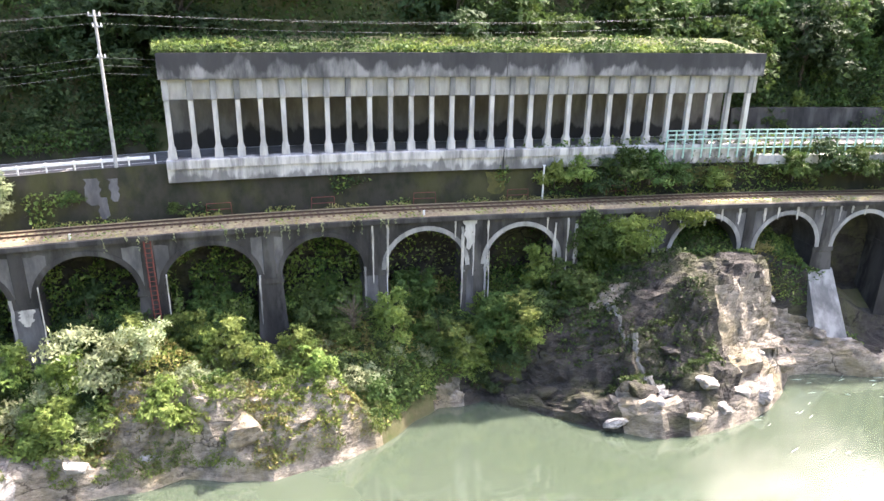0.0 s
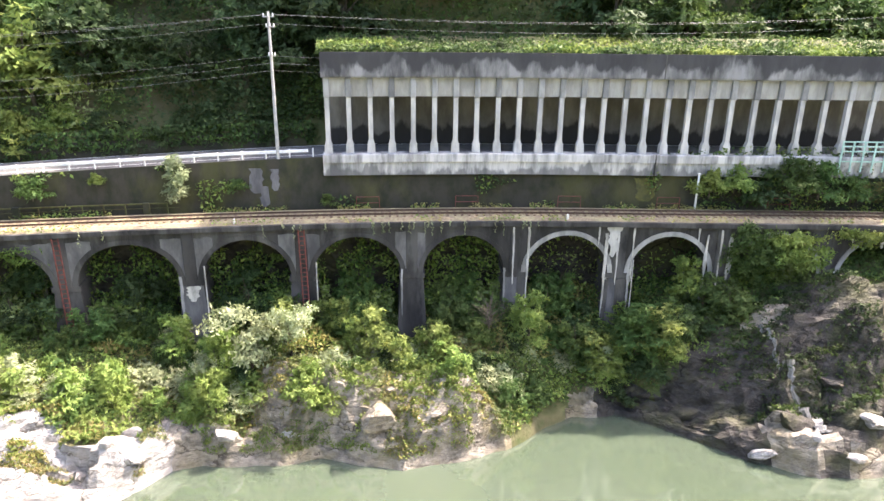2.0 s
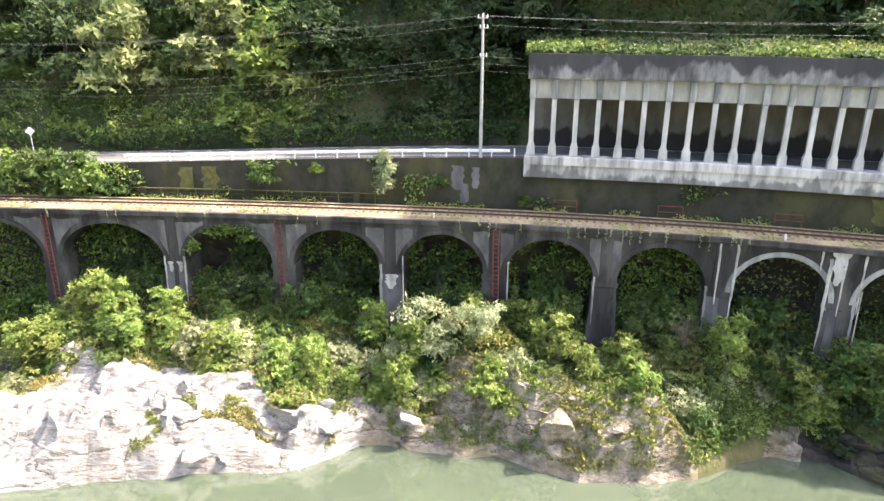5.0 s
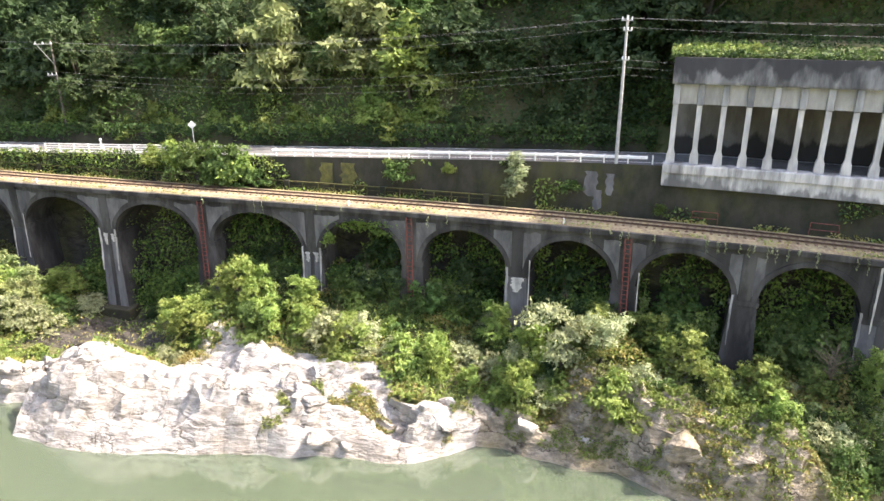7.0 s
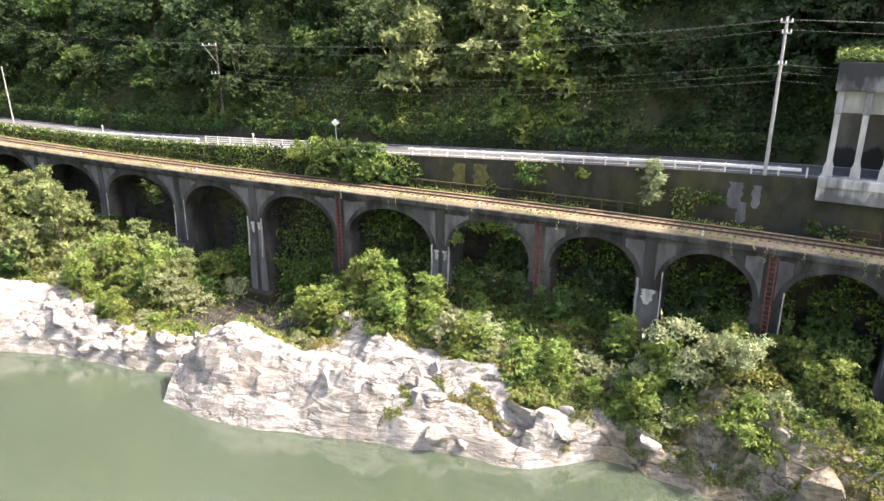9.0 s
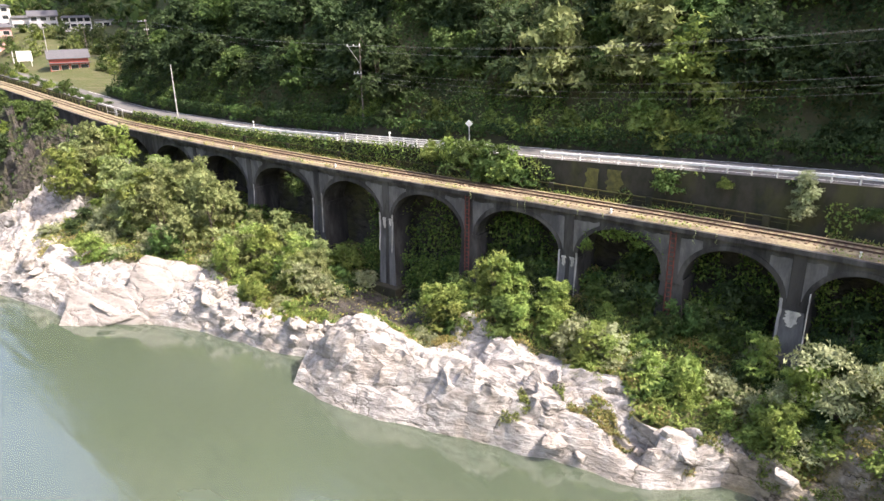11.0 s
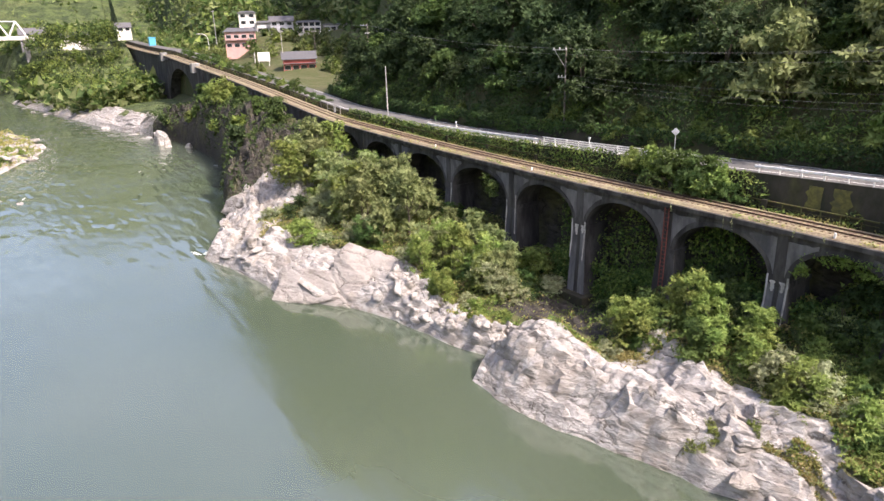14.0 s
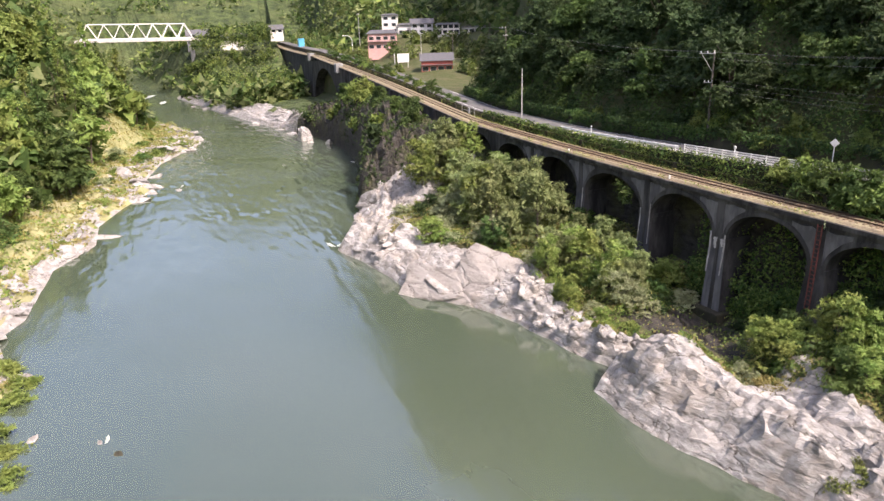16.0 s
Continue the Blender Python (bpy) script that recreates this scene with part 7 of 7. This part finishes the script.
M_WALLG = mat("grey_house_wall", (0.45, 0.46, 0.5), (0.36, 0.37, 0.4), scale=0.8, bump=0.05)
M_BLUE = mat("blue_sheet", (0.1, 0.42, 0.62), (0.08, 0.36, 0.56), scale=2, rough=0.5, bump=0.1)


def house(x, y, z, w, d, h, wall, label, storeys=2, yaw=70.0, roof=1.6, hip=0.0, skirt=None):
    """A plain house: walls, overhanging pitched roof, rows of windows on the river side and the gable."""
    th = thing("house", label, "house", pose(x, y, z, 0, 0, yaw), "village houses")
    bm = bmesh.new()
    box(bm, -w / 2, w / 2, -d / 2, d / 2, -4, h)
    part("wall", bm, wall, th)
    bm = bmesh.new()
    e = 0.6
    base = [bm.verts.new(c) for c in ((-w / 2 - e, -d / 2 - e, h - 0.05), (w / 2 + e, -d / 2 - e, h - 0.05), (w / 2 + e, d / 2 + e, h - 0.05), (-w / 2 - e, d / 2 + e, h - 0.05))]
    eave = [bm.verts.new(v.co + Vector((0, 0, 0.2))) for v in base]
    r = [bm.verts.new((-w / 2 - e + hip, 0, h + roof)), bm.verts.new((w / 2 + e - hip, 0, h + roof))]
    bm.faces.new(base[::-1])
    for k in range(4):
        bm.faces.new((base[k], base[(k + 1) % 4], eave[(k + 1) % 4], eave[k]))
    bm.faces.new((eave[0], eave[1], r[1], r[0]))
    bm.faces.new((eave[2], eave[3], r[0], r[1]))
    bm.faces.new((eave[1], eave[2], r[1]))
    bm.faces.new((eave[3], eave[0], r[0]))
    part("roof", bm, M_TILE, th, "grey tiled roof")
    if skirt:
        bm = bmesh.new()
        box(bm, -w / 2 - 0.7, w / 2 + 0.7, -d / 2 - 1.0, -d / 2, skirt, skirt + 0.25)
        part("eave", bm, M_TILE, th)
    n = max(2, int(w / 2.6))
    for s in range(storeys):
        for k in range(n):
            cx = -w / 2 + w * (k + 0.5) / n
            z0 = 0.9 + s * (h / storeys)
            bm = bmesh.new()
            box(bm, cx - 1.1, cx + 1.1, -d / 2 - 0.08, -d / 2 + 0.02, z0 - 0.08, z0 + 1.48)
            win = part("window", bm, M_WHITE, th, "pale window frame")
            bm = bmesh.new()
            box(bm, cx - 1.02, cx + 1.02, -d / 2 - 0.11, -d / 2 - 0.05, z0, z0 + 1.4)
            part("pane", bm, M_GLASS, win, "dark glass")
    return th


house(-308, 97.5, 23.2, 12.5, 8, 7.0, M_WALLP, "two-storey pink house with a grey tiled roof", skirt=3.5, hip=1.5)
house(-331, 109, 29.4, 7.5, 7, 8.6, M_WALLW, "tall white three-storey house with a flat grey roof", 3, roof=0.9, hip=2.0)
house(-327, 116, 28.8, 8, 7, 4.6, M_WALLW, "low white house wing", 1, roof=1.0, hip=1.0)
house(-316, 119.5, 28.8, 10, 8, 5.0, M_WALLG, "grey-blue two-storey house with a dark gable roof", 2, roof=2.4)
house(-311.5, 130.5, 28.4, 10.5, 8, 4.6, M_WALLW, "white house with a brown ground floor", 2, roof=1.0, hip=1.0)
house(-306, 141.5, 28.6, 11, 7, 3.2, M_WALLW, "long low white building", 1, roof=0.5, hip=1.0)
house(-239.5, 95.5, 17.0, 11, 9, 4.2, M_WALLR, "red-walled house with a grey tiled roof among trees", 1, roof=2.6, skirt=2.8)
house(-441, 28.5, float(ground_z(-441, 28.5)), 12, 9, 5.0, M_WALLD, "dark two-storey house beside the bridge", 2, yaw=85, roof=3.6)
house(-425, 71.0, float(ground_z(-425, 71.0)) + 3.5, 7, 6, 2.5, M_WALLW, "small white house at the end of the road", 1, yaw=85, roof=2.6)
house(-432, 47, float(ground_z(-432, 47)), 15, 9, 2.6, M_WALLW, "low pale building with a wide roof near the bridge", 1, yaw=85, roof=2.6)
bl = thing("billboard", "blank white board on two posts beside the road", "billboard", pose(-257, 89, 18.5, 0, 0, 74))
bm = bmesh.new()
box(bm, -2.2, 2.2, -0.08, 0.08, 1.6, 4.8, bevel=0.02)
part("board", bm, M_WHITE, bl)
for dx in (-3.2, -1.8, 1.8):
    bm = bmesh.new()
    tube(bm, (dx, 0.15, -1), (dx, 0.15, 4.8), 0.12, sides=6)
    part("post", bm, M_WHITE, bl)
bs = thing("blue_sheeting", "bright blue sheet-clad hut beside the road", "hut", pose(*along(-385, 7.6, float(road_z(-385))), 0, 0, heading(-385)))
bm = bmesh.new()
box(bm, -2.4, 2.4, -1.5, 1.5, 0, 3.8, bevel=0.05)
part("body", bm, M_BLUE, bs)
bm = bmesh.new()
box(bm, -2.6, 2.6, -1.7, 1.7, 3.8, 4.05, bevel=0.05)
part("roof", bm, M_BLUE, bs)
utility_pole(-240.7, 90.2, 17, 14, "slim village utility pole", [(13.5, 1.6, 0)], 0.16, M_POLE, 70)
utility_pole(-338.8, 95.8, 25.0, 14.5, "slim village utility pole", [(14, 1.2, 0)], 0.18, M_POLE, 70)
utility_pole(-249, 106, 17.5, 13, "dark village utility pole", [(12.5, 1.6, 0)], 0.16, M_WOODPOLE, 70)
sl = thing("street_lamp", "white street lamp with a curved arm over the road", "street lamp", pose(-320.5, 87, 17.6, 0, 0, 75))
bm = bmesh.new()
arc = [Vector((0, 0, 0)), Vector((0, 0, 9.5)), Vector((-0.4, 0, 11.0)), Vector((-1.6, 0, 11.9)), Vector((-3.4, 0, 12.1))]
for a, b in zip(arc, arc[1:]):
    tube(bm, a, b, 0.13, 0.11, 8)
part("pole", bm, M_WHITE, sl)
bm = bmesh.new()
box(bm, -4.4, -3.3, -0.2, 0.2, 11.95, 12.2, bevel=0.06)
part("lamp_head", bm, M_WHITE, sl)
gf = thing("gate_fence", "short grey mesh fence with a white notice at the track side", "fence", pose(*along(-132, 4.0, 15.66), 0, 0, heading(-132)))
for a, b in (((-3.5, 0, 0), (-3.5, 0, 2.0)), ((3.5, 0, 0), (3.5, 0, 2.0)), ((0, 0, 0), (0, 0, 2.0)), ((-3.5, 0, 2), (3.5, 0, 2)), ((-3.5, 0, 1), (3.5, 0, 1))):
    bm = bmesh.new()
    tube(bm, a, b, 0.06, sides=6)
    part("bar", bm, M_POLE, gf)
bm = bmesh.new()
box(bm, 0.6, 1.2, -0.1, -0.06, 0.5, 1.6)
part("notice", bm, M_WHITE, gf)


def truss_bridge(a, b, h):
    """A white Warren truss: chords, diagonals, verticals and deck for two sides."""
    a, b = Vector(a), Vector(b)
    L = (b - a).length
    th = thing("truss_bridge", "white steel truss road bridge across the river", "bridge", pose(*a, 0, -math.degrees(math.atan2(b.z - a.z, L)), math.degrees(math.atan2(b.y - a.y, b.x - a.x))))
    n = 7
    for yy in (0, 6.0):
        for z0, x0, x1, r in ((0.0, 0, L, 0.5), (h, L / n / 2, L - L / n / 2, 0.42)):
            bm = bmesh.new()
            box(bm, x0, x1, yy - r / 2, yy + r / 2, z0 - r / 2, z0 + r / 2)
            part("chord", bm, M_WHITE, th)
        for k in range(n):
            for f0, f1 in ((k, k + 0.5), (k + 0.5, k + 1)):
                bm = bmesh.new()
                za, zb = (0, h) if f1 - k == 0.5 else (h, 0)
                tube(bm, (L * f0 / n, yy, za), (L * f1 / n, yy, zb), 0.2, sides=4)
                part("diagonal", bm, M_WHITE, th)
    bm = bmesh.new()
    box(bm, -3, L + 3, -0.2, 6.2, -1.6, -0.35)
    part("deck", bm, M_CONCP, th)
    for f in (0.02, 0.98):
        bm = bmesh.new()
        box(bm, L * f - 1, L * f + 1, 0.5, 5.5, -34, -1.6)
        part("abutment", bm, M_CONC, th)


truss_bridge((-419.5, -31, 30.9), (-421.6, 25, 30.2), 7.4)
# white foam on the far rapids and at the headland
M_FOAM = mat("foam", (0.5, 0.53, 0.5), (0.22, 0.26, 0.22), scale=1.6, bump=0.5, bump_scale=3, lo=0.35, hi=0.65)
rf = random.Random(3)


def foam(x, y, w, d, k):
    bm = bmesh.new()
    rng = random.Random(k)
    n = 22
    top = bm.verts.new((0, 0, 0.07))
    ring = []
    for i in range(n):
        a = 2 * math.pi * i / n
        r = rng.uniform(0.45, 1.0)
        ring.append(bm.verts.new((w * r * math.cos(a), d * r * math.sin(a), 0.012)))
    for i in range(n):
        bm.faces.new((top, ring[i], ring[(i + 1) % n]))
    th = tagged(new("foam_patch"), "patch of white foam on the moving water", "foam", "foam patches")
    th.matrix_basis = pose(x, y, 0, 0, 0, rng.uniform(-25, 25))
    part("foam", bm, M_FOAM, th)


for k in range(34):
    x = rf.uniform(42, 66)
    y = float(shore(x)) - rf.uniform(1.5, 11) * rf.random()
    foam(x, y, rf.uniform(0.25, 0.9), rf.uniform(0.02, 0.05), k)
for x, y, w, d in ((-108, 23, 1.8, 0.5), (-107, 24.2, 1.2, 0.5), (-168, 3, 1.6, 0.25), (-420, -2, 16, 2.5), (-380, 4, 10, 1.6), (-61.8, -8.2, 0.8, 0.25)):
    foam(x, y, w, d, int(-x))
for x, y, s in ((-61.5, -8.8, 0.3), (-64.4, -14.4, 0.6), (-163.5, 2, 1.0)):
    boulder(x, y, s, int(-x), z=0.02, label="low stone breaking the river surface", squash=(1.6, 1, 0.4))
boulder(-58.6, -7.3, 0.9, 1, z=-0.2, label="dark wet stone just under the river surface", squash=(1.2, 0.9, 0.35), meshes=DARKROCKS)
boulder(-62.5, -9.6, 0.8, 2, z=-0.22, label="dark wet stone just under the river surface", squash=(1.5, 0.7, 0.35), meshes=DARKROCKS)
# sleepers, nearest stretch
bm = bmesh.new()
box(bm, -0.11, 0.11, -1.05, 1.05, 0, 0.1, bevel=0.015)
sleeper_me = bpy.data.meshes.new("sleeper")
bm.to_mesh(sleeper_me)
bm.free()
sleeper_me.materials.append(M_SLEEPER)
for k in range(290):
    x = -120 + k * 0.62
    ob = new("sleeper", sleeper_me)
    ob.parent = track
    ob.matrix_basis = pose(*along(x, 1.985, 15.83), 0, 0, heading(x))
